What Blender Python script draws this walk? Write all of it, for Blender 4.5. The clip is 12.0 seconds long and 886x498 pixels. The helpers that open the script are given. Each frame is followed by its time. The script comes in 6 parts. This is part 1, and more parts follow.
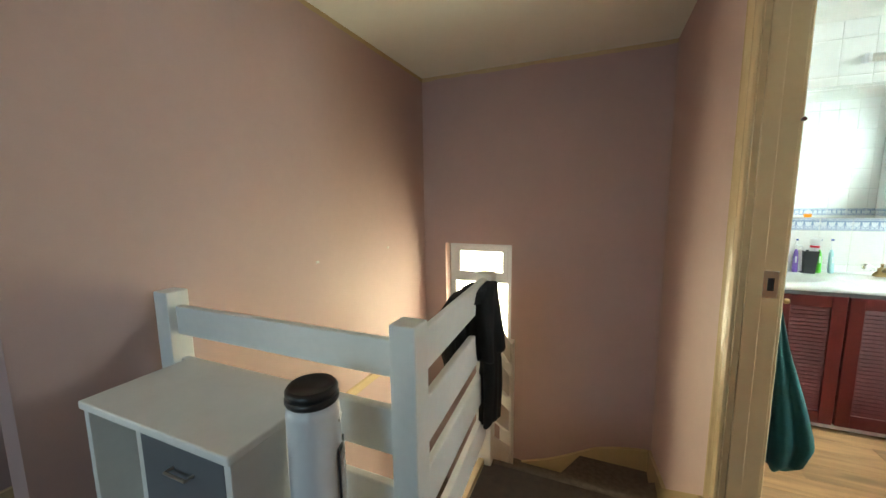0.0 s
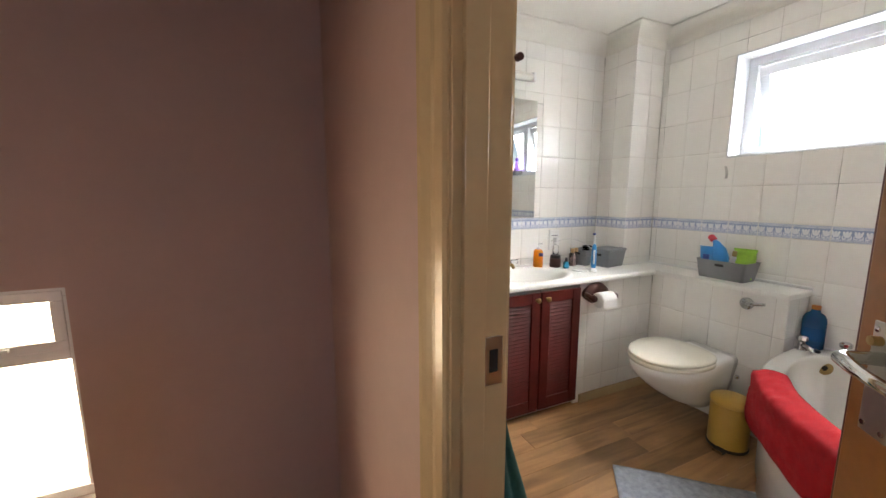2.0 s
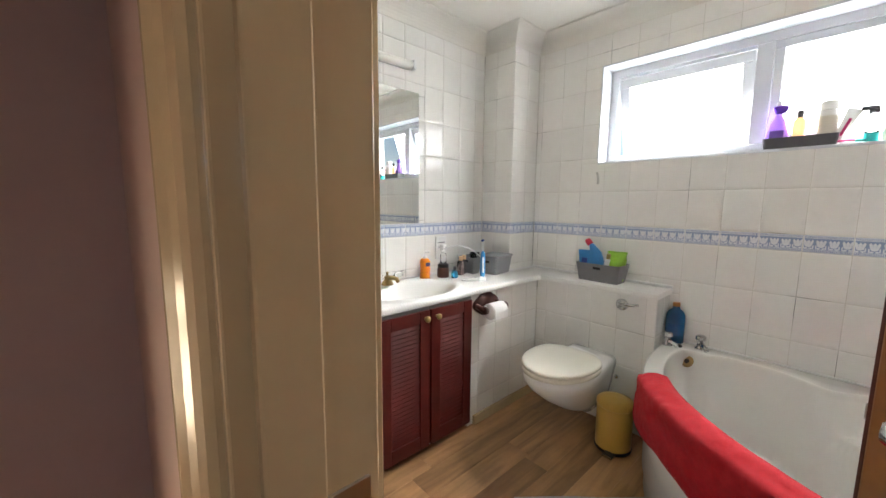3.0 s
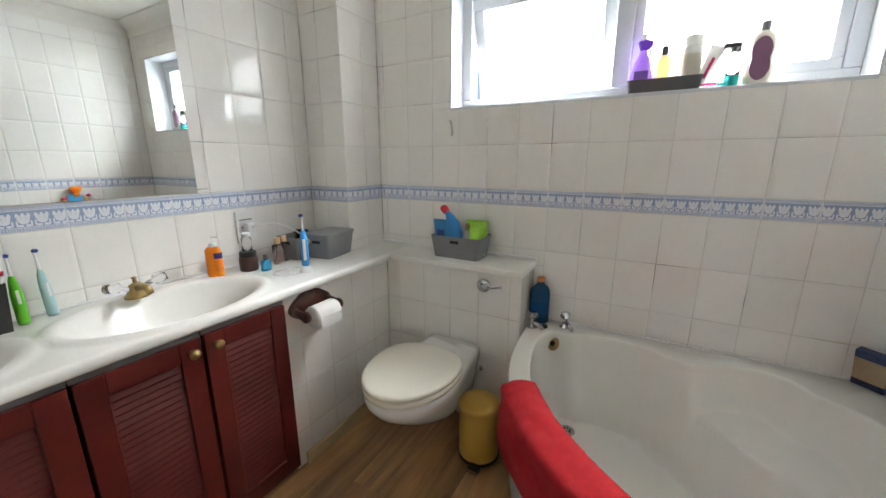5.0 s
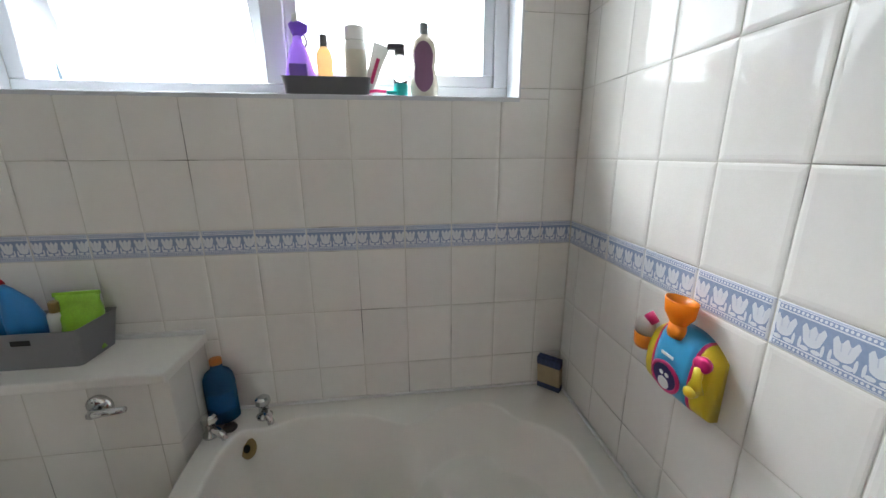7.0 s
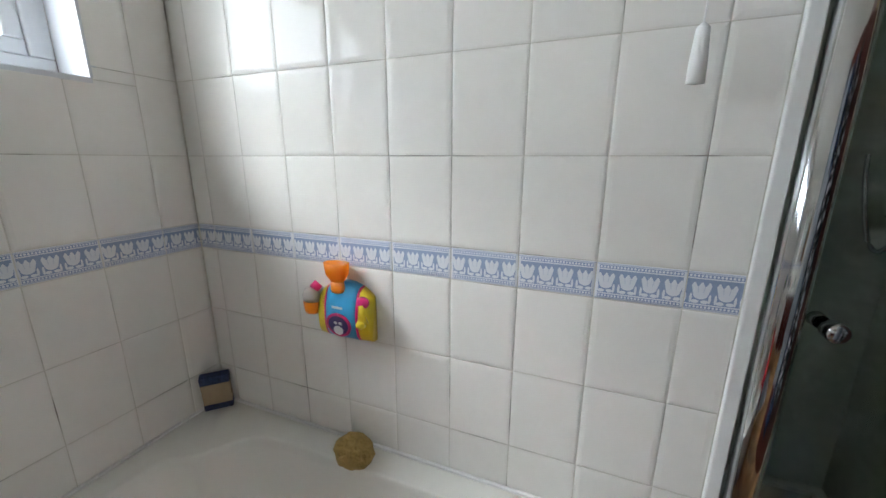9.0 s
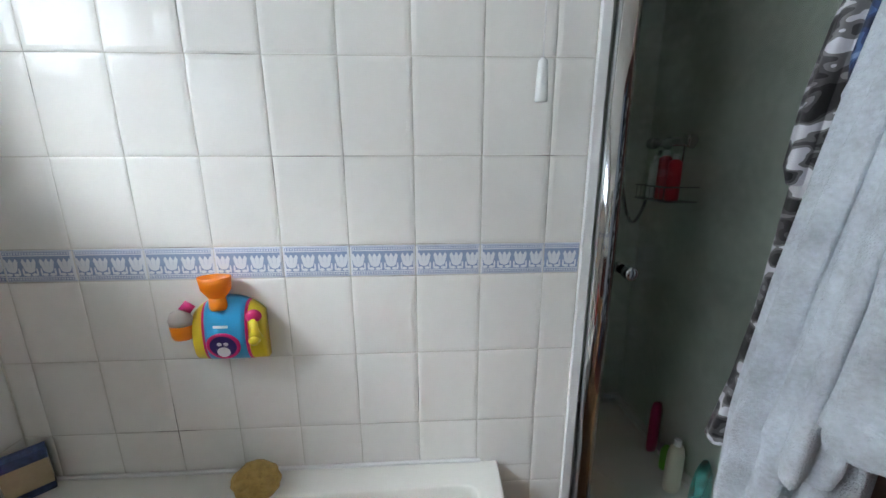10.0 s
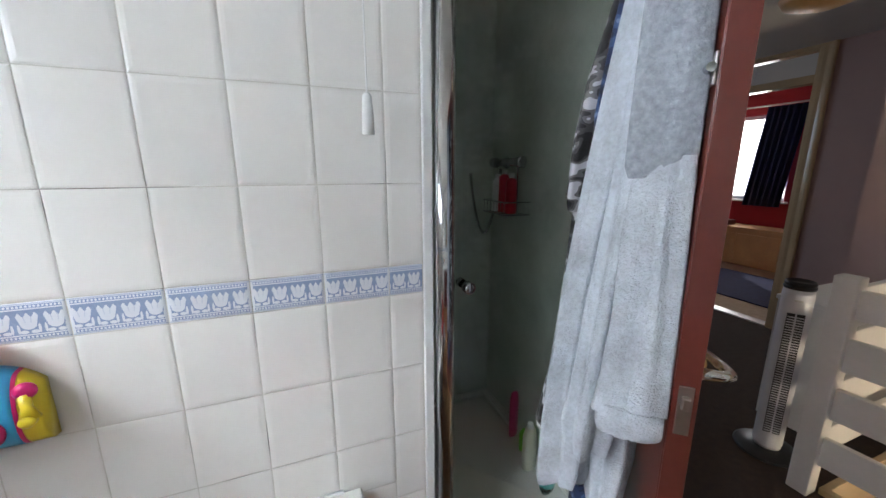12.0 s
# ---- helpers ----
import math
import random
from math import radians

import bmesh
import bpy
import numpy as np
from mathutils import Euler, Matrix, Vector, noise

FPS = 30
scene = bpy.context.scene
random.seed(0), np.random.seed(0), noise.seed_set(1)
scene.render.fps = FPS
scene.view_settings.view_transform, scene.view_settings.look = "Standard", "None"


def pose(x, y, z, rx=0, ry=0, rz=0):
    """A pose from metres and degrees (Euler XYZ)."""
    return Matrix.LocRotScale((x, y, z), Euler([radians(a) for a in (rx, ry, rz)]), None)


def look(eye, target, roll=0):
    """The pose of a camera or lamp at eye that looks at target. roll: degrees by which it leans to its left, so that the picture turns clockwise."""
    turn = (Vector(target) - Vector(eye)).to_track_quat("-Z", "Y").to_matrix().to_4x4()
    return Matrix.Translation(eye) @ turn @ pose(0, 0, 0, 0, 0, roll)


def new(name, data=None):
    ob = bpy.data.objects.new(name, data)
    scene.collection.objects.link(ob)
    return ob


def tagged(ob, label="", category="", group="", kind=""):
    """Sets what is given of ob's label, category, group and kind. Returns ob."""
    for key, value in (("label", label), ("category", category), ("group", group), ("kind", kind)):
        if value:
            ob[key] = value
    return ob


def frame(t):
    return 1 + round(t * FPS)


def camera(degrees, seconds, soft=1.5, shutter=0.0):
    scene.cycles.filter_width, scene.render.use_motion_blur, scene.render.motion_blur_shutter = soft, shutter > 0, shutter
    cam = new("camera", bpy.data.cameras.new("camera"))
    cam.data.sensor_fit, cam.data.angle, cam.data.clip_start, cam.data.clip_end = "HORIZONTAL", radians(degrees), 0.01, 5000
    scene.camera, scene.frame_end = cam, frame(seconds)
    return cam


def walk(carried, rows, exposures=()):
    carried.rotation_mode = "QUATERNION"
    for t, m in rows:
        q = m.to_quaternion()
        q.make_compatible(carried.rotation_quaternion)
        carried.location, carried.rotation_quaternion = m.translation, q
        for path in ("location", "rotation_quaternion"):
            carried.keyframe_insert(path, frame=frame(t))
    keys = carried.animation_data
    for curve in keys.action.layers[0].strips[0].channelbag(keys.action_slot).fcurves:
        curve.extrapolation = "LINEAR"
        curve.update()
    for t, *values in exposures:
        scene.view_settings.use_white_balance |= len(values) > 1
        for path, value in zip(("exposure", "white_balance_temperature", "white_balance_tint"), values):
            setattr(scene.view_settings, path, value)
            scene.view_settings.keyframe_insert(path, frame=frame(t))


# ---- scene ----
cam = camera(100.9, 12.0)
PATH = [
    (0, (0.258, 0.399, 1.245), (-0.524, 2.22, 0.982), -0.7),
    (0.5, (0.239, 0.662, 1.227), (-0.083, 2.62, 0.981), -0.1),
    (1, (0.282, 0.895, 1.236), (0.325, 2.879, 0.985), -0.3),
    (1.5, (0.329, 1.086, 1.233), (0.748, 3.026, 0.987), -0.3),
    (2, (0.428, 1.302, 1.25), (1.246, 3.105, 0.97), 0.0),
    (2.5, (0.539, 1.469, 1.233), (1.685, 3.088, 0.972), 0.4),
    (3, (0.626, 1.563, 1.235), (1.962, 3.031, 0.987), 0.5),
    (3.2, (0.66, 1.617, 1.226), (2.074, 3.02, 0.994), 0.5),
    (4.8, (1.149, 1.749, 1.224), (2.826, 2.749, 0.792), -0.2),
    (5, (1.196, 1.743, 1.235), (2.899, 2.685, 0.773), -0.0),
    (5.5, (1.393, 1.704, 1.233), (3.188, 2.438, 0.742), -0.2),
    (6, (1.597, 1.652, 1.272), (3.479, 2.107, 0.771), -0.3),
    (6.5, (1.684, 1.6, 1.321), (3.612, 1.755, 0.811), -0.3),
    (7, (1.718, 1.561, 1.329), (3.636, 1.307, 0.823), -0.2),
    (7.5, (1.715, 1.537, 1.326), (3.533, 0.86, 0.838), 0.0),
    (7.7, (1.716, 1.541, 1.318), (3.46, 0.674, 0.832), 0.3),
    (9.3, (1.75, 1.775, 1.305), (2.214, -0.111, 0.829), 0.0),
    (9.5, (1.776, 1.792, 1.309), (2.084, -0.127, 0.835), -0.1),
    (10, (1.842, 1.817, 1.298), (1.741, -0.127, 0.839), -0.2),
    (10.5, (1.874, 1.822, 1.307), (1.502, -0.088, 0.843), -0.1),
    (11, (1.853, 1.832, 1.315), (1.376, -0.06, 0.874), -0.4),
    (11.5, (1.848, 1.854, 1.354), (1.253, 0.003, 0.892), -0.1),
    (12, (1.748, 1.837, 1.346), (1.04, 0.016, 0.919), -0.1),
]
walk(cam, [(t, look(eye, target, roll)) for t, eye, target, roll in PATH],
     [(0.0, 0.68, 6050, -9), (0.5, 0.4, 6350, -1), (1.0, 0.2, 6700, 8), (1.5, 0.15, 6800, 13), (2.0, 0.15, 6750, 14), (3.0, 0.1, 6600, 12), (5.0, -0.2, 6500, 10),
      (6.0, -0.2, 6500, 10), (6.5, -0.5, 6400, 10), (7.0, -0.7, 6300, 10), (7.5, -0.95, 6250, 10), (9.5, -0.62, 6200, 9), (10.5, -0.66, 5900, 9), (12.0, -0.42, 6100, 12)])

# ---- light ----
world = bpy.data.worlds.new("sky")
scene.world = world
world.use_nodes = True
wn = world.node_tree.nodes
sky = wn.new("ShaderNodeTexSky")
sky.sky_type, sky.sun_disc = "NISHITA", False
sky.sun_elevation, sky.sun_rotation = radians(38), radians(215)
wn["Background"].inputs["Strength"].default_value = 0.12
world.node_tree.links.new(sky.outputs[0], wn["Background"].inputs["Color"])

sun = new("sun", bpy.data.lights.new("sun", "SUN"))
sun.data.energy, sun.data.angle, sun.data.color = 2.5, radians(0.5), (1.0, 0.93, 0.82)
sun.matrix_world = look((-6, -8, 8), (0, 0, 0))


def area_light(name, eye, target, w, h, power, colour, spread=180):
    d = bpy.data.lights.new(name, "AREA")
    d.shape, d.size, d.size_y, d.energy, d.color = "RECTANGLE", w, h, power, colour
    d.spread = radians(spread)
    ob = new(name, d)
    ob.matrix_world = look(eye, target)
    return ob


area_light("bathroom_daylight", (3.75, 1.89, 2.05), (2.60, 1.89, 1.6), 2.6, 2.0, 370, (0.92, 0.97, 1.0))
area_light("bathroom_sky", (4.15, 1.89, 3.55), (2.9, 1.89, 1.75), 3.0, 1.8, 1450, (0.95, 0.98, 1.0))
area_light("stair_daylight", (-0.55, 3.62, 0.45), (-0.4, 2.0, 0.2), 0.9, 1.2, 90, (1.0, 0.82, 0.55))
area_light("bedroom_daylight", (-4.75, -1.6, 1.5), (-1.0, -0.6, 0.6), 1.5, 1.2, 60, (1.0, 0.97, 0.92))
# added bluish fill from behind the camera for the left stairwell wall
area_light("landing_fill", (-0.3, -2.4, 1.7), (-1.146, 1.2, 1.2), 1.0, 1.0, 5, (0.68, 0.82, 1.0), 90)

# ---- materials ----
def material(name, colour, rough=0.5, metal=0.0, var=0.06, scale=6.0, bump=0.0, bscale=60.0, tile_random=0.0, spec=0.5, coat=0.0):
    """A surface with two scales of colour variation, fine relief and, where asked, a shade of its own for each piece."""
    m = bpy.data.materials.new(name)
    m.use_nodes = True
    n, l = m.node_tree.nodes, m.node_tree.links
    p = n["Principled BSDF"]
    p.inputs["Roughness"].default_value, p.inputs["Metallic"].default_value = rough, metal
    p.inputs["Specular IOR Level"].default_value = spec
    p.inputs["Coat Weight"].default_value = coat
    tc = n.new("ShaderNodeTexCoord")
    big, small = n.new("ShaderNodeTexNoise"), n.new("ShaderNodeTexNoise")
    big.inputs["Scale"].default_value, small.inputs["Scale"].default_value = scale, scale * 9
    big.inputs["Detail"].default_value = small.inputs["Detail"].default_value = 4
    geo = n.new("ShaderNodeNewGeometry")
    for t in (big, small):
        l.new(geo.outputs["Position"], t.inputs["Vector"])
    add = n.new("ShaderNodeMath")
    add.operation = "MULTIPLY_ADD"
    l.new(small.outputs["Fac"], add.inputs[0])
    add.inputs[1].default_value = 0.5
    l.new(big.outputs["Fac"], add.inputs[2])
    mp = n.new("ShaderNodeMapRange")
    mp.inputs["From Min"].default_value, mp.inputs["From Max"].default_value = 0.45, 1.05
    mp.inputs["To Min"].default_value, mp.inputs["To Max"].default_value = 1 - var, 1 + var
    l.new(add.outputs[0], mp.inputs["Value"])
    value = mp.outputs[0]
    if tile_random:
        info = n.new("ShaderNodeObjectInfo")
        r = n.new("ShaderNodeMapRange")
        r.inputs["To Min"].default_value, r.inputs["To Max"].default_value = 1 - tile_random, 1 + tile_random
        l.new(info.outputs["Random"], r.inputs["Value"])
        mul = n.new("ShaderNodeMath")
        mul.operation = "MULTIPLY"
        l.new(value, mul.inputs[0]), l.new(r.outputs[0], mul.inputs[1])
        value = mul.outputs[0]
    mix = n.new("ShaderNodeVectorMath")
    mix.operation = "SCALE"
    mix.inputs[0].default_value = colour[:3]
    l.new(value, mix.inputs["Scale"])
    l.new(mix.outputs[0], p.inputs["Base Color"])
    if bump:
        t = n.new("ShaderNodeTexNoise")
        t.inputs["Scale"].default_value, t.inputs["Detail"].default_value = bscale, 5
        l.new(geo.outputs["Position"], t.inputs["Vector"])
        b = n.new("ShaderNodeBump")
        b.inputs["Strength"].default_value, b.inputs["Distance"].default_value = bump, 0.004
        l.new(t.outputs["Fac"], b.inputs["Height"])
        l.new(b.outputs[0], p.inputs["Normal"])
    return m


def glass(name, colour=(1, 1, 1), rough=0.0, ior=1.45):
    m = bpy.data.materials.new(name)
    m.use_nodes = True
    p = m.node_tree.nodes["Principled BSDF"]
    p.inputs["Base Color"].default_value = (*colour, 1)
    p.inputs["Transmission Weight"].default_value, p.inputs["Roughness"].default_value, p.inputs["IOR"].default_value = 1, rough, ior
    return m


M_TILE = material("white glazed tile", (0.83, 0.815, 0.775), 0.012, var=0.03, scale=3, bump=0.004, bscale=6, tile_random=0.025, spec=0.45)
M_GROUT = material("stained tile grout", (0.63, 0.61, 0.55), 0.85, var=0.15, scale=9, bump=0.3)


def stain(m, dark, scale, lo, hi):
    """Darkens a material in patches of its own: old damp and dirt."""
    n, l = m.node_tree.nodes, m.node_tree.links
    p = n["Principled BSDF"]
    old = p.inputs["Base Color"].links[0].from_socket
    geo, nz, mr, mx = n.new("ShaderNodeNewGeometry"), n.new("ShaderNodeTexNoise"), n.new("ShaderNodeMapRange"), n.new("ShaderNodeMix")
    nz.inputs["Scale"].default_value, nz.inputs["Detail"].default_value = scale, 5
    l.new(geo.outputs["Position"], nz.inputs["Vector"])
    mr.inputs["From Min"].default_value, mr.inputs["From Max"].default_value = lo, hi
    l.new(nz.outputs["Fac"], mr.inputs["Value"])
    mx.data_type = "RGBA"
    l.new(mr.outputs[0], mx.inputs["Factor"]), l.new(old, mx.inputs["A"])
    mx.inputs["B"].default_value = (*dark, 1)
    l.new(mx.outputs["Result"], p.inputs["Base Color"])


stain(M_GROUT, (0.09, 0.075, 0.06), 5.0, 0.54, 0.70)
M_WALL = material("dusky mauve wall paint", (0.42, 0.295, 0.275), 0.75, var=0.035, scale=2.5, bump=0.06, bscale=140)
M_CEIL = material("white ceiling paint", (0.74, 0.72, 0.66), 0.85, var=0.03, scale=2, bump=0.1, bscale=90)
M_TRIM = material("cream gloss paint", (0.52, 0.395, 0.235), 0.2, var=0.06, scale=5, bump=0.05, bscale=30)
M_WHITE = material("white painted wood", (0.74, 0.73, 0.70), 0.38, var=0.05, scale=5, bump=0.04, bscale=40)
M_PLASTER = material("plain wall plaster", (0.6, 0.57, 0.53), 0.85, var=0.04)
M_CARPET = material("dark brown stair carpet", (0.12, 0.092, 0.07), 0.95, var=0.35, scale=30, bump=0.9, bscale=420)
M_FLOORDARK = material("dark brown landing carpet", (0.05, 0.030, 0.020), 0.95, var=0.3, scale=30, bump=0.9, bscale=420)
M_PORC = material("white glazed porcelain", (0.83, 0.82, 0.79), 0.08, var=0.015, scale=2, coat=0.4)
M_ACRYL = material("white bath acrylic", (0.83, 0.82, 0.77), 0.16, var=0.025, scale=2, bump=0.015, bscale=25)
M_SEAT = material("ivory toilet seat plastic", (0.83, 0.80, 0.69), 0.22, var=0.015)
M_COUNTER = material("white laminate worktop", (0.82, 0.81, 0.77), 0.3, var=0.03, scale=5)
M_MAHOG = material("dark red mahogany stain", (0.075, 0.008, 0.006), 0.42, var=0.28, scale=7, bump=0.08, bscale=80, spec=0.28)
M_DOORWOOD = material("dark red stained door wood", (0.10, 0.022, 0.016), 0.3, var=0.22, scale=6, bump=0.06, bscale=60)
M_VARNISH = material("orange brown varnished wood", (0.30, 0.125, 0.04), 0.3, var=0.2, scale=6, bump=0.05, bscale=60)
M_REDPL = material("bright red plastic", (0.55, 0.01, 0.03), 0.3, var=0.05)
M_BUBBLE = material("deep blue bottle", (0.008, 0.10, 0.26), 0.2, var=0.1)
M_DARKWOOD = material("dark turned wood", (0.06, 0.018, 0.012), 0.28, var=0.2, scale=9)
M_CHROME = material("chrome", (0.56, 0.57, 0.58), 0.09, 1.0, var=0.05)
M_STEEL = material("brushed steel", (0.5, 0.49, 0.46), 0.32, 1.0, var=0.1)
M_BRASS = material("tarnished brass", (0.42, 0.31, 0.13), 0.3, 1.0, var=0.15)
M_GOLD = material("old gold waste fitting", (0.38, 0.27, 0.12), 0.35, 1.0, var=0.2)
M_BLACK = material("black plastic", (0.014, 0.014, 0.015), 0.35, var=0.1)
# near black on solid pieces: the darkness inside holes and slots, as colour
M_GAP = material("black gap", (0.01, 0.01, 0.01), 0.8)
M_MUSTARD = material("mustard enamel", (0.50, 0.30, 0.055), 0.38, var=0.06, scale=8)
M_RED = material("red towelling", (0.43, 0.006, 0.014), 0.95, var=0.14, scale=60, bump=1.0, bscale=520)
M_UPVC = material("white window plastic", (0.64, 0.66, 0.69), 0.25, var=0.02)
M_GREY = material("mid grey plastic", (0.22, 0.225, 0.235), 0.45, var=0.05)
M_DGREY = material("dark grey plastic", (0.10, 0.10, 0.105), 0.45, var=0.05)
M_BLUE = material("bright blue plastic", (0.02, 0.20, 0.50), 0.3, var=0.05)
M_NAVY = material("dark blue plastic", (0.01, 0.045, 0.26), 0.3, var=0.05)
M_LIME = material("lime green foil packet", (0.28, 0.55, 0.035), 0.3, var=0.2, scale=25, bump=0.4, bscale=50)
M_PURPLE = material("purple plastic", (0.20, 0.07, 0.60), 0.3, var=0.05)
M_VIOLET = material("plum label", (0.24, 0.12, 0.21), 0.35, var=0.1)
M_CREAM = material("cream bottle plastic", (0.72, 0.68, 0.56), 0.3, var=0.03)
M_PEACH = material("peach lotion bottle", (0.68, 0.45, 0.24), 0.35, var=0.05)
M_WPLAST = material("white plastic", (0.78, 0.78, 0.77), 0.3, var=0.03)
M_TEAL = material("teal plastic", (0.02, 0.45, 0.42), 0.3, var=0.05)
M_MAGENTA = material("magenta plastic", (0.55, 0.015, 0.14), 0.28, var=0.05)
M_YELLOW = material("yellow plastic", (0.66, 0.50, 0.02), 0.3, var=0.05)
M_TOYBLUE = material("sky blue toy plastic", (0.05, 0.34, 0.62), 0.28, var=0.04)
M_ORANGE = material("orange plastic", (0.80, 0.23, 0.01), 0.28, var=0.05)
M_INDIGO = material("dark indigo print", (0.03, 0.02, 0.12), 0.35)
M_GREEN = material("bright green plastic", (0.12, 0.50, 0.02), 0.3, var=0.05)
M_SPONGE = material("tan sea sponge", (0.36, 0.24, 0.075), 0.95, var=0.25, scale=60, bump=1.0, bscale=160)
M_CARD = material("brown card", (0.38, 0.29, 0.18), 0.8, var=0.12, scale=20)
M_CARDNAVY = material("navy patterned card", (0.03, 0.045, 0.12), 0.7, var=0.6, scale=90)
M_PAPER = material("white tissue paper", (0.80, 0.79, 0.78), 0.95, var=0.04, scale=20, bump=0.3, bscale=120)
M_SHOWER = material("marbled shower panel", (0.56, 0.60, 0.54), 0.22, var=0.22, scale=4, bump=0.02)
M_TRAY = material("white shower tray", (0.74, 0.74, 0.70), 0.25, var=0.03)
M_GREYFLEECE = material("mid grey fleece", (0.34, 0.37, 0.41), 0.98, var=0.3, scale=110, bump=1.0, bscale=170)
M_FLEECEPALE = material("very pale blue grey fleece", (0.55, 0.59, 0.64), 0.98, var=0.26, scale=15, bump=1.0, bscale=300)
M_DGREEN = material("dark green cloth", (0.012, 0.075, 0.075), 0.9, var=0.3, scale=12, bump=0.4, bscale=200)
M_BLACKCLOTH = material("black cloth", (0.004, 0.004, 0.005), 0.95, var=0.3, scale=12, bump=0.3, bscale=300)
M_MAT = material("blue grey bath mat", (0.34, 0.37, 0.42), 0.97, var=0.3, scale=45, bump=1.0, bscale=260)
M_NAVYCLOTH = material("navy curtain cloth", (0.012, 0.018, 0.075), 0.9, var=0.25, scale=8, bump=0.2, bscale=200)
M_REDWALL = material("deep red wall paint", (0.34, 0.012, 0.02), 0.7, var=0.04)
M_BEIGE = material("beige bedroom carpet", (0.42, 0.33, 0.23), 0.95, var=0.15, scale=20, bump=0.7, bscale=300)
M_PINE = material("pine furniture", (0.46, 0.29, 0.12), 0.4, var=0.15, scale=6)
M_FANWHITE = material("silver white fan plastic", (0.62, 0.62, 0.64), 0.3, var=0.03)
M_CHESTGREY = material("slate grey drawer front", (0.12, 0.125, 0.14), 0.45, var=0.06)
M_MIRROR = material("mirror", (0.82, 0.85, 0.84), 0.012, 1.0, var=0.01)
M_FROST = material("frosted light tube", (0.78, 0.76, 0.70), 0.35, var=0.02)
G_CLEAR = glass("clear glass")
G_FROST = glass("frosted glass", (1, 1, 1), 0.35)
G_SHOWER = glass("shower glass", (0.93, 0.98, 0.95))
G_BLUE = glass("blue bottle liquid", (0.05, 0.42, 0.75), 0.05)
G_AQUA = glass("aqua liquid", (0.25, 0.85, 0.85), 0.05)
G_AMBER = glass("orange translucent", (1.0, 0.36, 0.02), 0.05)
G_BLUSH = glass("blush perfume glass", (0.92, 0.72, 0.72), 0.02)
G_TOOTH = glass("clear handle plastic", (0.95, 0.97, 1.0), 0.03)

for m_ in (M_PURPLE, M_PEACH, M_CREAM, M_WPLAST, M_TEAL):
    q_ = m_.node_tree.nodes["Principled BSDF"]
    q_.inputs["Subsurface Weight"].default_value, q_.inputs["Subsurface Radius"].default_value = 0.35, (0.03, 0.03, 0.03)


def wood_floor():
    """Vinyl wood planks: streaky grain along each plank and a shade of its own for each."""
    m = material("oak effect floor plank", (0.37, 0.215, 0.10), 0.34, var=0.12, scale=5, tile_random=0.32)
    n, l = m.node_tree.nodes, m.node_tree.links
    tc = n.new("ShaderNodeTexCoord")
    mp = n.new("ShaderNodeMapping")
    mp.inputs["Scale"].default_value = (2.2, 22.0, 2.2)
    info = n.new("ShaderNodeObjectInfo")
    off = n.new("ShaderNodeVectorMath")
    off.operation = "ADD"
    sc = n.new("ShaderNodeMath")
    sc.operation = "MULTIPLY"
    sc.inputs[1].default_value = 37.0
    l.new(info.outputs["Random"], sc.inputs[0])
    l.new(tc.outputs["Object"], off.inputs[0]), l.new(sc.outputs[0], off.inputs[1])
    l.new(off.outputs[0], mp.inputs["Vector"])
    nz = n.new("ShaderNodeTexNoise")
    nz.inputs["Scale"].default_value, nz.inputs["Detail"].default_value, nz.inputs["Distortion"].default_value = 1.0, 6, 0.6
    l.new(mp.outputs[0], nz.inputs["Vector"])
    ramp = n.new("ShaderNodeValToRGB")
    ramp.color_ramp.elements[0].position, ramp.color_ramp.elements[0].color = 0.3, (0.55, 0.5, 0.45, 1)
    ramp.color_ramp.elements[1].position, ramp.color_ramp.elements[1].color = 0.7, (1.15, 1.12, 1.1, 1)
    l.new(nz.outputs["Fac"], ramp.inputs[0])
    p = n["Principled BSDF"]
    old = p.inputs["Base Color"].links[0].from_socket
    mul = n.new("ShaderNodeVectorMath")
    mul.operation = "MULTIPLY"
    l.new(old, mul.inputs[0]), l.new(ramp.outputs[0], mul.inputs[1])
    l.new(mul.outputs[0], p.inputs["Base Color"])
    return m


M_PLANK = wood_floor()


def camouflage(name, colours, scale=9.0, stretch=2.1):
    m = bpy.data.materials.new(name)
    m.use_nodes = True
    n, l = m.node_tree.nodes, m.node_tree.links
    p = n["Principled BSDF"]
    p.inputs["Roughness"].default_value, p.inputs["Sheen Weight"].default_value = 0.95, 0.1
    geo = n.new("ShaderNodeNewGeometry")
    mp = n.new("ShaderNodeMapping")
    mp.inputs["Scale"].default_value = (1, 1, stretch)
    l.new(geo.outputs["Position"], mp.inputs["Vector"])
    nz = n.new("ShaderNodeTexNoise")
    nz.inputs["Scale"].default_value, nz.inputs["Detail"].default_value, nz.inputs["Distortion"].default_value = scale, 1.0, 0.35
    l.new(mp.outputs[0], nz.inputs["Vector"])
    ramp = n.new("ShaderNodeValToRGB")
    ramp.color_ramp.interpolation = "CONSTANT"
    e = ramp.color_ramp.elements
    e[0].position, e[0].color = 0.0, (*colours[0], 1)
    e[1].position, e[1].color = 0.46, (*colours[1], 1)
    for pos, c in zip((0.54, 0.61), colours[2:]):
        e.new(pos).color = (*c, 1)
    l.new(nz.outputs["Fac"], ramp.inputs[0])
    l.new(ramp.outputs[0], p.inputs["Base Color"])
    return m


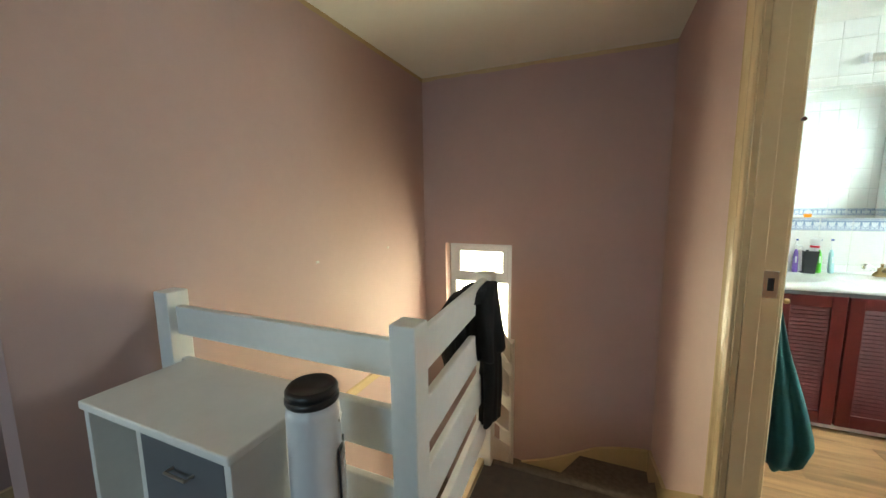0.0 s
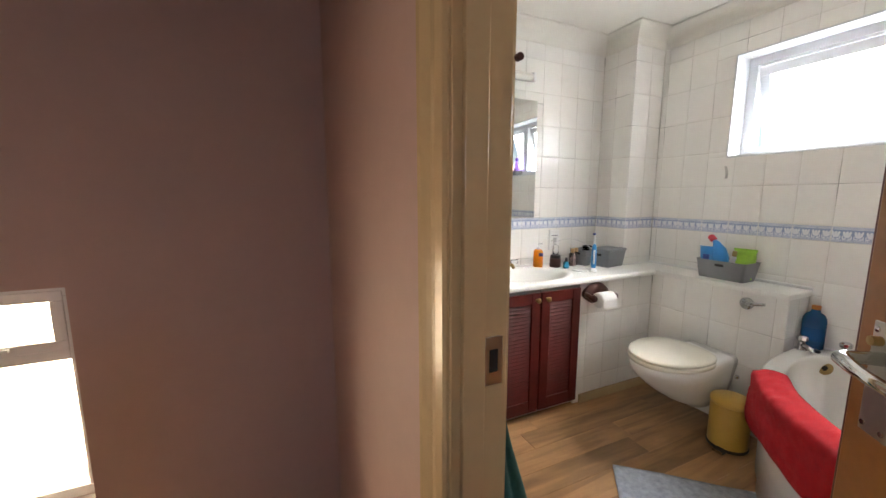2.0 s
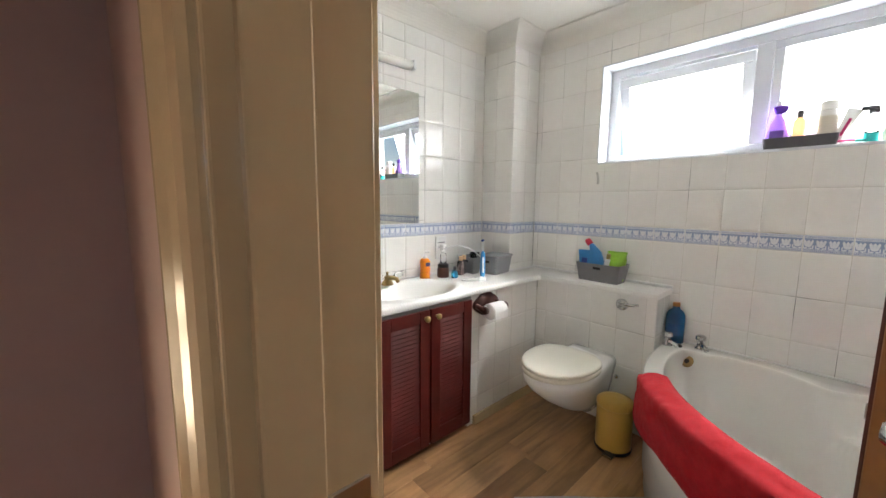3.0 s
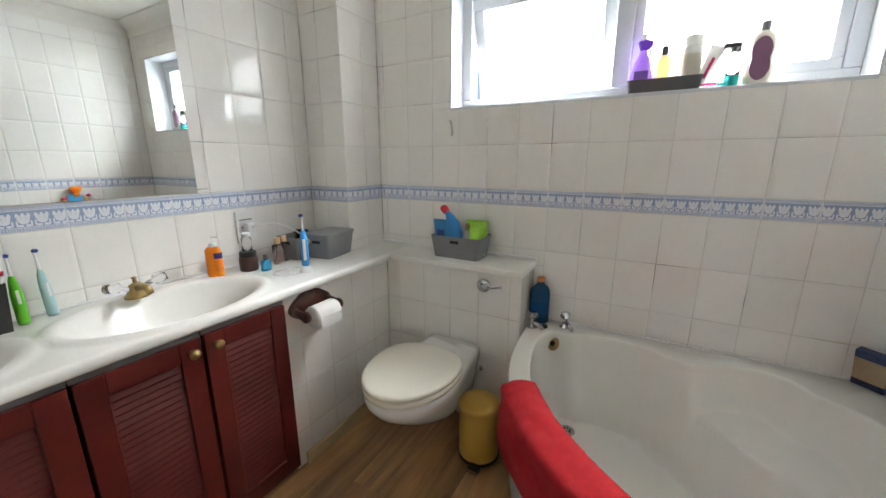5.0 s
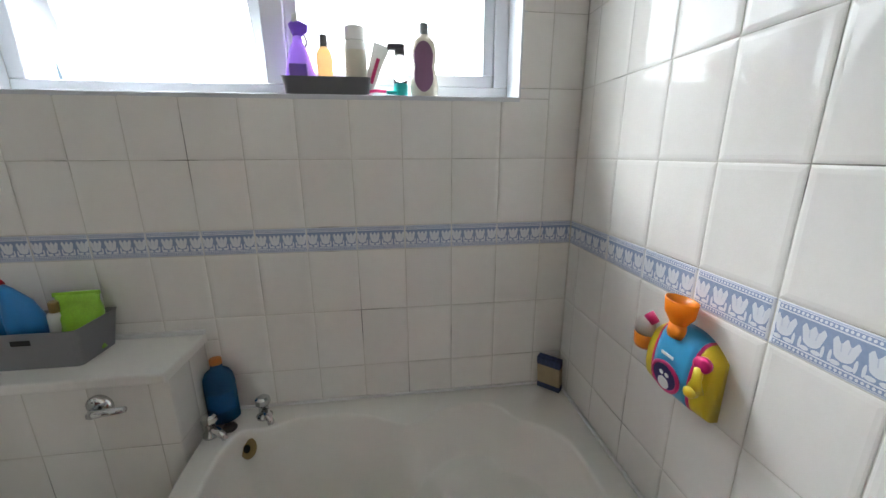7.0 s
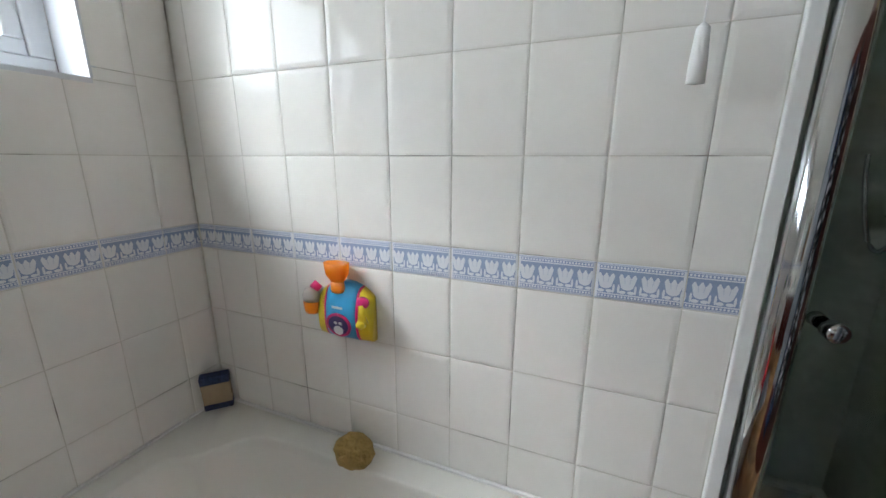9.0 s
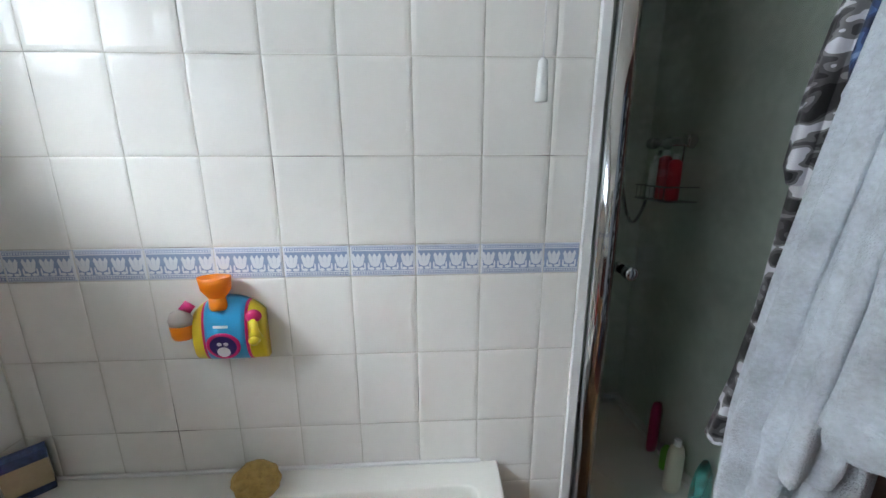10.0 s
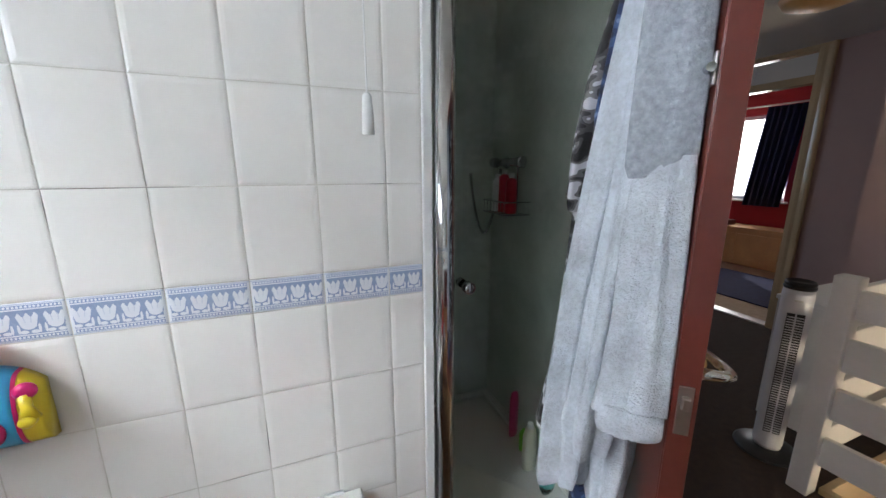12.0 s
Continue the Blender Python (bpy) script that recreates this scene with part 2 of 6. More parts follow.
M_CAMO = camouflage("grey camouflage fleece", ((0.012, 0.011, 0.012), (0.055, 0.052, 0.055), (0.17, 0.165, 0.17), (0.60, 0.60, 0.64)), 15, 2.2)
M_CAMOBLUE = camouflage("blue camouflage fleece", ((0.007, 0.012, 0.03), (0.014, 0.028, 0.08), (0.045, 0.085, 0.19), (0.16, 0.22, 0.36)), 13)


def border_tile(w, h):
    """Blue tulips in a row between two beaded edges, printed on a border tile that is w by h."""
    m = bpy.data.materials.new("blue tulip border tile")
    m.use_nodes = True
    n, l = m.node_tree.nodes, m.node_tree.links
    p = n["Principled BSDF"]
    p.inputs["Roughness"].default_value = 0.1
    tc = n.new("ShaderNodeTexCoord")
    sep = n.new("ShaderNodeSeparateXYZ")
    l.new(tc.outputs["Object"], sep.inputs[0])

    def mt(op, a, b=None, c=None):
        k = n.new("ShaderNodeMath")
        k.operation = op
        for i, v in enumerate((a, b, c)):
            if v is None:
                continue
            if isinstance(v, (int, float)):
                k.inputs[i].default_value = v
            else:
                l.new(v, k.inputs[i])
        return k.outputs[0]

    x, y = sep.outputs["X"], mt("DIVIDE", sep.outputs["Y"], h)      # y: -0.5 to 0.5
    u = mt("SUBTRACT", mt("FRACT", mt("ADD", mt("DIVIDE", x, w / 4), 20.0)), 0.5)   # one tulip
    au = mt("ABSOLUTE", u)
    top = mt("ADD", 0.18, mt("MULTIPLY", mt("COSINE", mt("MULTIPLY", u, 20.9)), 0.05))
    half = mt("ADD", 0.30, mt("MULTIPLY", mt("ADD", y, 0.08), 0.48))
    cup = mt("MULTIPLY", mt("LESS_THAN", au, half), mt("MULTIPLY", mt("LESS_THAN", y, top), mt("GREATER_THAN", y, -0.08)))
    bowl = mt("LESS_THAN", mt("ADD", mt("POWER", mt("DIVIDE", au, 0.30), 2.0), mt("POWER", mt("DIVIDE", mt("ADD", y, 0.07), 0.12), 2.0)), 1.0)
    v = mt("SUBTRACT", 0.5, au)
    leaf = mt("LESS_THAN", mt("ADD", mt("POWER", mt("DIVIDE", mt("SUBTRACT", v, 0.115), 0.055), 2.0), mt("POWER", mt("DIVIDE", mt("ADD", y, 0.17), 0.12), 2.0)), 1.0)
    foot = mt("LESS_THAN", mt("ADD", mt("POWER", mt("DIVIDE", mt("SUBTRACT", au, 0.2), 0.16), 2.0), mt("POWER", mt("DIVIDE", mt("ADD", y, 0.25), 0.045), 2.0)), 1.0)
    flute = mt("MULTIPLY", mt("LESS_THAN", mt("ABSOLUTE", mt("SUBTRACT", mt("SUBTRACT", au, 0.11), mt("MULTIPLY", y, 0.25))), 0.02), mt("GREATER_THAN", y, -0.02))
    cup = mt("MULTIPLY", cup, mt("SUBTRACT", 1.0, mt("MULTIPLY", flute, 0.3)))
    art = mt("MAXIMUM", mt("MAXIMUM", cup, mt("MULTIPLY", bowl, mt("LESS_THAN", y, -0.05))), mt("MAXIMUM", leaf, foot))
    field = mt("LESS_THAN", mt("ABSOLUTE", y), 0.31)
    ub = mt("SUBTRACT", mt("FRACT", mt("ADD", mt("DIVIDE", x, w / 26), 20.0)), 0.5)
    yb = mt("SUBTRACT", mt("ABSOLUTE", y), 0.385)
    bead = mt("LESS_THAN", mt("ADD", mt("POWER", mt("DIVIDE", ub, 0.33), 2.0), mt("POWER", mt("DIVIDE", yb, 0.03), 2.0)), 1.0)
    line = mt("LESS_THAN", mt("ABSOLUTE", mt("SUBTRACT", mt("ABSOLUTE", y), 0.455)), 0.013)
    white_in = mt("MULTIPLY", field, art)
    white_edge = mt("MULTIPLY", mt("SUBTRACT", 1.0, field), mt("MAXIMUM", bead, mt("GREATER_THAN", mt("ABSOLUTE", yb), 0.045)))
    edge = mt("GREATER_THAN", mt("ABSOLUTE", x), w / 2 - 0.0055)
    white = mt("SUBTRACT", mt("MAXIMUM", mt("MAXIMUM", white_in, edge), white_edge), mt("MULTIPLY", line, 0.6))
    nz = n.new("ShaderNodeTexNoise")
    nz.inputs["Scale"].default_value = 120
    l.new(tc.outputs["Object"], nz.inputs["Vector"])
    blue = n.new("ShaderNodeMix")
    blue.data_type = "RGBA"
    blue.inputs["A"].default_value, blue.inputs["B"].default_value = (0.22, 0.29, 0.46, 1), (0.34, 0.41, 0.57, 1)
    l.new(nz.outputs["Fac"], blue.inputs["Factor"])
    mix = n.new("ShaderNodeMix")
    mix.data_type = "RGBA"
    mix.inputs["B"].default_value = (0.74, 0.76, 0.80, 1)
    l.new(white, mix.inputs["Factor"]), l.new(blue.outputs["Result"], mix.inputs["A"])
    l.new(mix.outputs["Result"], p.inputs["Base Color"])
    return m


M_BORDER = border_tile(0.1525, 0.076)


def translucent(name, colour, share=0.55, rough=0.25):
    """Thin plastic that light shines through."""
    m = bpy.data.materials.new(name)
    m.use_nodes = True
    n, l = m.node_tree.nodes, m.node_tree.links
    p = n["Principled BSDF"]
    p.inputs["Base Color"].default_value, p.inputs["Roughness"].default_value = (*colour, 1), rough
    t = n.new("ShaderNodeBsdfTranslucent")
    t.inputs["Color"].default_value = (*[min(1.0, c ** 0.6) for c in colour], 1)
    mx = n.new("ShaderNodeMixShader")
    mx.inputs[0].default_value = share
    l.new(p.outputs[0], mx.inputs[1]), l.new(t.outputs[0], mx.inputs[2])
    l.new(mx.outputs[0], n["Material Output"].inputs["Surface"])
    return m


T_PURPLE = translucent("lilac thin plastic", (0.40, 0.22, 0.72), 0.3)
T_WHITE = translucent("milky thin plastic", (0.74, 0.73, 0.70), 0.12)
T_CREAM = translucent("cream thin plastic", (0.70, 0.66, 0.56), 0.12)
T_PEACH = translucent("peach thin plastic", (0.74, 0.50, 0.24), 0.45)
T_ORANGE = translucent("orange thin plastic", (0.88, 0.27, 0.01), 0.4)
T_BUBBLE = translucent("deep blue thin plastic", (0.006, 0.075, 0.19), 0.3)
M_CARAMEL = material("caramel brown cap", (0.45, 0.18, 0.03), 0.35, var=0.08)
M_PALETEAL = material("pale teal brush plastic", (0.42, 0.62, 0.64), 0.3, var=0.05)
M_LILAC = material("purple brush plastic", (0.16, 0.08, 0.40), 0.3, var=0.05)
T_DOME = translucent("cloudy clear dome plastic", (0.72, 0.66, 0.62), 0.5, 0.08)

# ---- helpers for building ----
def link(name, bm, mat, parent=None, label="", smooth=False, mats=()):
    me = bpy.data.meshes.new(name)
    bm.normal_update()
    bm.to_mesh(me)
    bm.free()
    for m in (mat, *mats):
        me.materials.append(m)
    if smooth:
        me.polygons.foreach_set("use_smooth", [True] * len(me.polygons))
    ob = new(name, me)
    if parent is not None:
        ob.parent = parent
    if label:
        tagged(ob, label)
    return ob


def part(name, bm, mat, parent, label="", smooth=False):
    return link(name, bm, mat, parent, label, smooth)


def empty(name, label, category, m=None, group="", kind=""):
    ob = new(name)
    ob.empty_display_size = 0.05
    if m is not None:
        ob.matrix_world = m
    return tagged(ob, label, category, group, kind)


def box(x0, x1, y0, y1, z0, z1, bevel=0.0, seg=2, bm=None):
    bm = bm or bmesh.new()
    r = bmesh.ops.create_cube(bm, size=1)
    v = r["verts"]
    bmesh.ops.transform(bm, matrix=Matrix.LocRotScale(((x0 + x1) / 2, (y0 + y1) / 2, (z0 + z1) / 2), None, (x1 - x0, y1 - y0, z1 - z0)), verts=v)
    if bevel:
        es = list({e for q in v for e in q.link_edges})
        bmesh.ops.bevel(bm, geom=es, offset=bevel, segments=seg, affect="EDGES", profile=0.5)
    return bm


def lathe(profile, n=32, m=None, bm=None, squash=1.0):
    """A turned body from (radius, height) pairs; squash flattens it in y."""
    bm = bm or bmesh.new()
    rings = []
    for r, z in profile:
        ring = [bm.verts.new((r * math.cos(2 * math.pi * i / n), squash * r * math.sin(2 * math.pi * i / n), z)) for i in range(n)]
        rings.append(ring)
    for a, b in zip(rings, rings[1:]):
        for i in range(n):
            bm.faces.new((a[i], a[(i + 1) % n], b[(i + 1) % n], b[i]))
    if profile[0][0] > 1e-5:
        bm.faces.new(rings[0][::-1])
    if profile[-1][0] > 1e-5:
        bm.faces.new(rings[-1])
    if m is not None:
        bmesh.ops.transform(bm, matrix=m, verts=[v for r in rings for v in r])
    return bm


def tube(points, radius, n=10, bm=None, closed=False):
    """A round bar along a line of points; radius may be a number or one for each point."""
    bm = bm or bmesh.new()
    pts = [Vector(p) for p in points]
    rad = radius if isinstance(radius, (list, tuple)) else [radius] * len(pts)
    rings = []
    for i, p in enumerate(pts):
        d = (pts[min(i + 1, len(pts) - 1)] - pts[max(i - 1, 0)]).normalized()
        a = d.cross(Vector((0, 0, 1)) if abs(d.z) < 0.9 else Vector((1, 0, 0))).normalized()
        b = d.cross(a)
        rings.append([bm.verts.new(p + rad[i] * (a * math.cos(2 * math.pi * k / n) + b * math.sin(2 * math.pi * k / n))) for k in range(n)])
    for a, b in zip(rings, rings[1:]):
        for i in range(n):
            bm.faces.new((a[i], a[(i + 1) % n], b[(i + 1) % n], b[i]))
    bm.faces.new(rings[0][::-1]), bm.faces.new(rings[-1])
    return bm


def loft(rings, bm=None, caps=(True, True)):
    bm = bm or bmesh.new()
    vs = [[bm.verts.new(p) for p in r] for r in rings]
    n = len(vs[0])
    for a, b in zip(vs, vs[1:]):
        for i in range(n):
            bm.faces.new((a[i], a[(i + 1) % n], b[(i + 1) % n], b[i]))
    if caps[0]:
        bm.faces.new(vs[0][::-1])
    if caps[1]:
        bm.faces.new(vs[-1])
    return bm


def ease(t):
    t = max(0.0, min(1.0, t))
    return t * t * (3 - 2 * t)


def prism(outline, z0, z1, bm=None):
    """A flat outline (x, y) raised from z0 to z1."""
    bm = bm or bmesh.new()
    a = [bm.verts.new((x, y, z0)) for x, y in outline]
    b = [bm.verts.new((x, y, z1)) for x, y in outline]
    n = len(a)
    for i in range(n):
        bm.faces.new((a[i], a[(i + 1) % n], b[(i + 1) % n], b[i]))
    bm.faces.new(a[::-1]), bm.faces.new(b)
    return bm


def recalc(bm):
    bmesh.ops.recalc_face_normals(bm, faces=bm.faces)
    return bm


def wall(name, bm, mat, label):
    return tagged(link(name, bm, mat), label, "wall", kind="structure")


# ---- plan, in metres ----
WX, TY, VY = 2.842, 0.986, 3.298          # tiled faces: window wall, bath wall, mirror wall
PX0, PX1 = 0.672, 0.770                   # the partition between landing and bathroom
JY0, JY1 = 1.012, 1.800                   # bathroom doorway
LX, LY = -1.146, 3.268                    # landing walls
CEIL, LCEIL = 2.31, 2.246
BZ0, BZ1 = 1.038, 1.114                   # tulip border
TH = 0.0022

# ---- structure: bathroom ----
wall("wall_window", box(WX + TH, WX + 0.30, 0.80, 3.60, 0, 1.485, bm=box(WX + TH, WX + 0.30, 0.80, 3.60, 2.042, 2.5, bm=box(WX + TH, WX + 0.30, 0.80, 1.180, 1.485, 2.042, bm=box(WX + TH, WX + 0.30, 2.612, 3.60, 1.485, 2.042)))), M_GROUT, "white tiled outer bathroom wall with a window opening")
wall("wall_bath", box(1.465, WX + TH, 0.86, TY - TH, 0, 2.5), M_GROUT, "white tiled bathroom wall beside the corner bath")
wall("wall_mirror", box(PX1, WX + TH, VY + TH, VY + 0.12, 0, 2.5), M_GROUT, "white tiled bathroom wall behind the washbasins")
wall("wall_partition_end", box(PX0 + 0.004, PX1, JY1 + 0.03, 3.40, -2.6, 2.5), M_PLASTER, "inner core of the thin partition wall")
wall("wall_partition", box(PX0, PX0 + 0.004, JY1 + 0.03, LY, -2.6, 2.5), M_WALL, "mauve painted partition wall between landing and bathroom")
wall("wall_bathroom_side", box(PX1, PX1 + 0.004, JY1 + 0.03, VY, 0, 2.5), M_CEIL, "white inner face of the partition wall")
wall("wall_partition_near", box(PX0, PX1, -2.5, JY0 - 0.03, -0.2, 2.5), M_WALL, "mauve painted partition wall beside the doorway")
wall("wall_over_door", box(PX0, PX1, JY0 - 0.03, JY1 + 0.03, 2.04, 2.5), M_WALL, "mauve painted wall above the bathroom doorway")
tagged(link("floor", box(PX1 + 0.001, WX + 0.1, 0.0, 3.4, -0.2, -0.004), M_GROUT), "bathroom floor under wood effect planks", "floor", kind="structure")
tagged(link("ceiling", box(PX1, WX + 0.2, 0.0, 3.4, CEIL, CEIL + 0.1), M_CEIL), "plain white bathroom ceiling", "ceiling", kind="structure")

# coving: a concave quarter round where ceiling meets wall
def coving(a, b, inward, skew_a=0, skew_b=0):
    """Skews mitre the ends: -1 shortens with depth (inner corner), 1 lengthens (outer corner)."""
    a, b, w = Vector(a), Vector(b), Vector(inward)
    along = (b - a).normalized()
    prof = [(0.0, -0.098), (0.004, -0.098)] + [(0.09 - 0.086 * math.cos(t), -0.008 - 0.086 * (1 - math.sin(t))) for t in [i * math.pi / 16 for i in range(0, 9)]] + [(0.098, -0.004), (0.098, 0.0), (0, 0)]
    bm = bmesh.new()
    loft([[p + w * d + along * (k * d) + Vector((0, 0, h)) for d, h in prof] for p, k in ((a, -skew_a), (b, skew_b))], bm)
    return recalc(bm)


CZ = CEIL - 0.001
for nm, a, b, w, ka, kb in (("trim_coving_window", (WX - 0.001, TY, CZ), (WX - 0.001, 3.046, CZ), (-1, 0, 0), -1, -1),
                            ("trim_coving_mirror", (PX1 + 0.005, VY - 0.001, CZ), (2.573, VY - 0.001, CZ), (0, -1, 0), 0, -1),
                            ("trim_coving_bath", (1.50, TY + 0.001, CZ), (WX, TY + 0.001, CZ), (0, 1, 0), 0, -1),
                            ("trim_coving_pipe_side", (2.572, 3.045, CZ), (2.572, VY, CZ), (-1, 0, 0), 1, -1),
                            ("trim_coving_pipe_front", (2.572, 3.045, CZ), (WX, 3.045, CZ), (0, -1, 0), 1, -1)):
    tagged(link(nm, coving(a, b, w, ka, kb), M_CEIL), "white plaster coving under the bathroom ceiling", "coving", kind="structure")

wall("wall_pipe_box", box(2.573 + TH, WX + TH, 3.046 + TH, VY + TH, 0, CEIL), M_GROUT, "tiled pipe boxing in the bathroom corner")

# shower recess
wall("wall_shower_back", box(0.70, 1.55, 0.02, 0.13, 0, 2.5), M_SHOWER, "marbled panel at the back of the shower")
wall("wall_shower_side", box(PX1 + 0.001, 0.81, 0.13, 0.90, 0, 2.5), M_SHOWER, "pale marbled panel on the shower side")
wall("wall_shower_inner", box(1.44, 1.50, 0.13, 0.86, 0, 2.5), M_SHOWER, "marbled panel on the inner shower side")
wall("wall_shower_reveal", box(1.448, 1.50, 0.86, TY - 0.007, 0, 2.5), M_WPLAST, "white reveal strip beside the shower door")

# ---- structure: landing and stairwell ----
wall("wall_stair_end", box(LX - 0.1, -0.948, LY, LY + 0.25, -2.6, 2.5, bm=box(-0.377, PX1, LY, LY + 0.25, -2.6, 2.5, bm=box(-0.948, -0.377, LY, LY + 0.25, 0.886, 2.5, bm=box(-0.948, -0.377, LY, LY + 0.25, -2.6, -0.120)))), M_WALL, "mauve painted stairwell wall with a small window")
wall("wall_stair_side", box(LX - 0.1, LX, 0.78, LY, -2.6, 2.5), M_WALL, "mauve painted stairwell side wall")
wall("wall_return", box(-2.05, LX - 0.1, 1.25, 1.35, -0.2, 2.5), M_WALL, "mauve painted return wall on the landing")
wall("wall_bedroom", box(-2.05, -1.95, 0.11, 1.25, -0.2, 2.5, bm=box(-2.05, -1.95, -2.5, -0.69, -0.2, 2.5, bm=box(-2.05, -1.95, -0.69, 0.11, 2.24, 2.5))), M_WALL, "mauve painted wall around the bedroom doorway")
# out of view; its window opening is added where the fill lamp stands
wall("wall_landing_back", box(-2.05, -0.9, -2.6, -2.5, -0.2, 2.5, bm=box(0.3, PX1, -2.6, -2.5, -0.2, 2.5, bm=box(-0.9, 0.3, -2.6, -2.5, -0.2, 1.0, bm=box(-0.9, 0.3, -2.6, -2.5, 2.1, 2.5)))), M_WALL, "unseen mauve landing wall with an added window opening")
tagged(link("ceiling_landing", box(-2.05, PX0, -2.6, LY, LCEIL, LCEIL + 0.1), M_CEIL), "cream white landing ceiling", "ceiling", kind="structure")
fl = box(-2.05, PX1, -2.6, 1.21, -0.22, 0.0, bm=box(-2.05, LX - 0.1, 1.21, 1.25, -0.22, 0.0, bm=box(-0.20, PX1, 1.21, 1.98, -0.22, 0.0)))
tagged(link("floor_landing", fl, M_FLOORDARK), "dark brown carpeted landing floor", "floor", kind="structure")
wall("wall_stair_low", box(LX, PX0, 1.08, 1.18, -2.6, -0.22), M_PLASTER, "plain wall below the landing")
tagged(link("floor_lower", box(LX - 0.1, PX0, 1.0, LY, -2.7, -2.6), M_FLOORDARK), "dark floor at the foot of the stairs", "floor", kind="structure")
# painted cutting-in line along the ceiling, uneven
bm = bmesh.new()
pts = 60
for a, b, nrm in (((LX, 0.8), (LX, LY), (1, 0)), ((LX, LY), (PX0, LY), (0, -1))):
    rows = []
    for i in range(pts + 1):
        t = i / pts
        x, y = a[0] + (b[0] - a[0]) * t + 0.0025 * nrm[0], a[1] + (b[1] - a[1]) * t + 0.0025 * nrm[1]
        d = 0.028 + 0.010 * noise.noise((x * 9, y * 9, 3.1))
        rows.append((bm.verts.new((x, y, LCEIL)), bm.verts.new((x, y, LCEIL - d))))
    for p, q in zip(rows, rows[1:]):
        bm.faces.new((p[0], p[1], q[1], q[0]))
tagged(link("trim_ceiling_line", recalc(bm), M_TRIM), "uneven cream paint line under the landing ceiling", "trim", kind="structure")
tagged(link("trim_wall_string", box(LX, LX + 0.02, 1.10, LY, 0.02, 0.075, 0.004), M_TRIM), "cream painted string board on the stairwell wall", "trim", kind="structure")

# stairs: two straight steps, then winders round the low newel, then down along the end wall
stairs = empty("staircase", "dark carpeted winding staircase with cream string boards", "stairs")
DX, DY = -0.20, 2.44
treads = [
    [(DX, 1.96), (PX0, 1.96), (PX0, 2.21), (DX, 2.21)],
    [(DX, 2.19), (PX0, 2.19), (PX0, 2.48), (DX, 2.45)],
    [(DX, DY), (PX0, 2.46), (PX0, 2.90), (DX, 2.47)],
    [(DX, DY), (PX0, 2.88), (PX0, LY), (0.20, LY)],
    [(DX, DY), (0.22, LY), (-0.34, LY), (DX - 0.02, DY)],
    [(DX, DY), (-0.30, LY), (-0.62, LY), (-0.40, DY)],
]
for i, o in enumerate(treads):
    z = -0.19 * (i + 1)
    part("tread", recalc(prism(o, z - 0.19, z)), M_CARPET, stairs)
for k in range(4):
    z = -0.19 * (7 + k)
    part("tread", box(LX, -0.60, DY - 0.24 * k - 0.24, DY - 0.24 * k + (0.94 if k == 0 else 0.02), z - 0.19, z), M_CARPET, stairs)
part("nosing", box(DX, PX0, 1.95, 1.985, -0.035, 0.004, 0.01), M_CARPET, stairs)
bm = bmesh.new()
rows = []
for i in range(25):
    x = PX0 - (PX0 + 0.55) * i / 24
    top = -0.60 - 0.16 * ease((PX0 - x) / 0.8) - 0.36 * max(0, (0.3 - x)) ** 1.15
    rows.append([bm.verts.new((x, y, z)) for y, z in ((LY, top), (LY - 0.025, top), (LY - 0.025, top - 0.5), (LY, top - 0.5))])
for a, b in zip(rows, rows[1:]):
    for i in range(4):
        bm.faces.new((a[i], a[(i + 1) % 4], b[(i + 1) % 4], b[i]))
part("string_board", recalc(bm), M_TRIM, stairs, "cream painted curved string board")
bm = bmesh.new()
loft([[(PX0, y, z) for y, z in ((1.96, 0.10), (2.65, -0.42), (LY, -0.60), (LY, -0.95), (2.65, -0.75), (1.96, -0.2))], [(PX0 - 0.022, y, z) for y, z in ((1.96, 0.10), (2.65, -0.42), (LY, -0.60), (LY, -0.95), (2.65, -0.75), (1.96, -0.2))]], bm)
part("string_board", recalc(bm), M_TRIM, stairs, "cream painted straight string board")
part("string_board", box(DX - 0.03, DX, 1.21, 1.98, -0.24, 0.03, 0.004), M_TRIM, stairs, "cream painted landing edge board")
part("string_board", box(LX, DX, 1.205, 1.235, -0.24, 0.03, 0.004), M_TRIM, stairs, "cream painted landing edge board")

# skirting
def skirting(name, x0, x1, y0, y1, h=0.09):
    tagged(link(name, box(x0, x1, y0, y1, 0, h, 0.004), M_TRIM), "cream painted skirting board", "skirting", kind="structure")


skirting("baseboard_landing", PX0 - 0.018, PX0, JY1 + 0.125, 1.98)
skirting("baseboard_bathroom", 2.05, 2.64, 2.854, 2.872, 0.055)
skirting("baseboard_bedroom_wall", -1.95, -1.932, 0.20, 0.97)


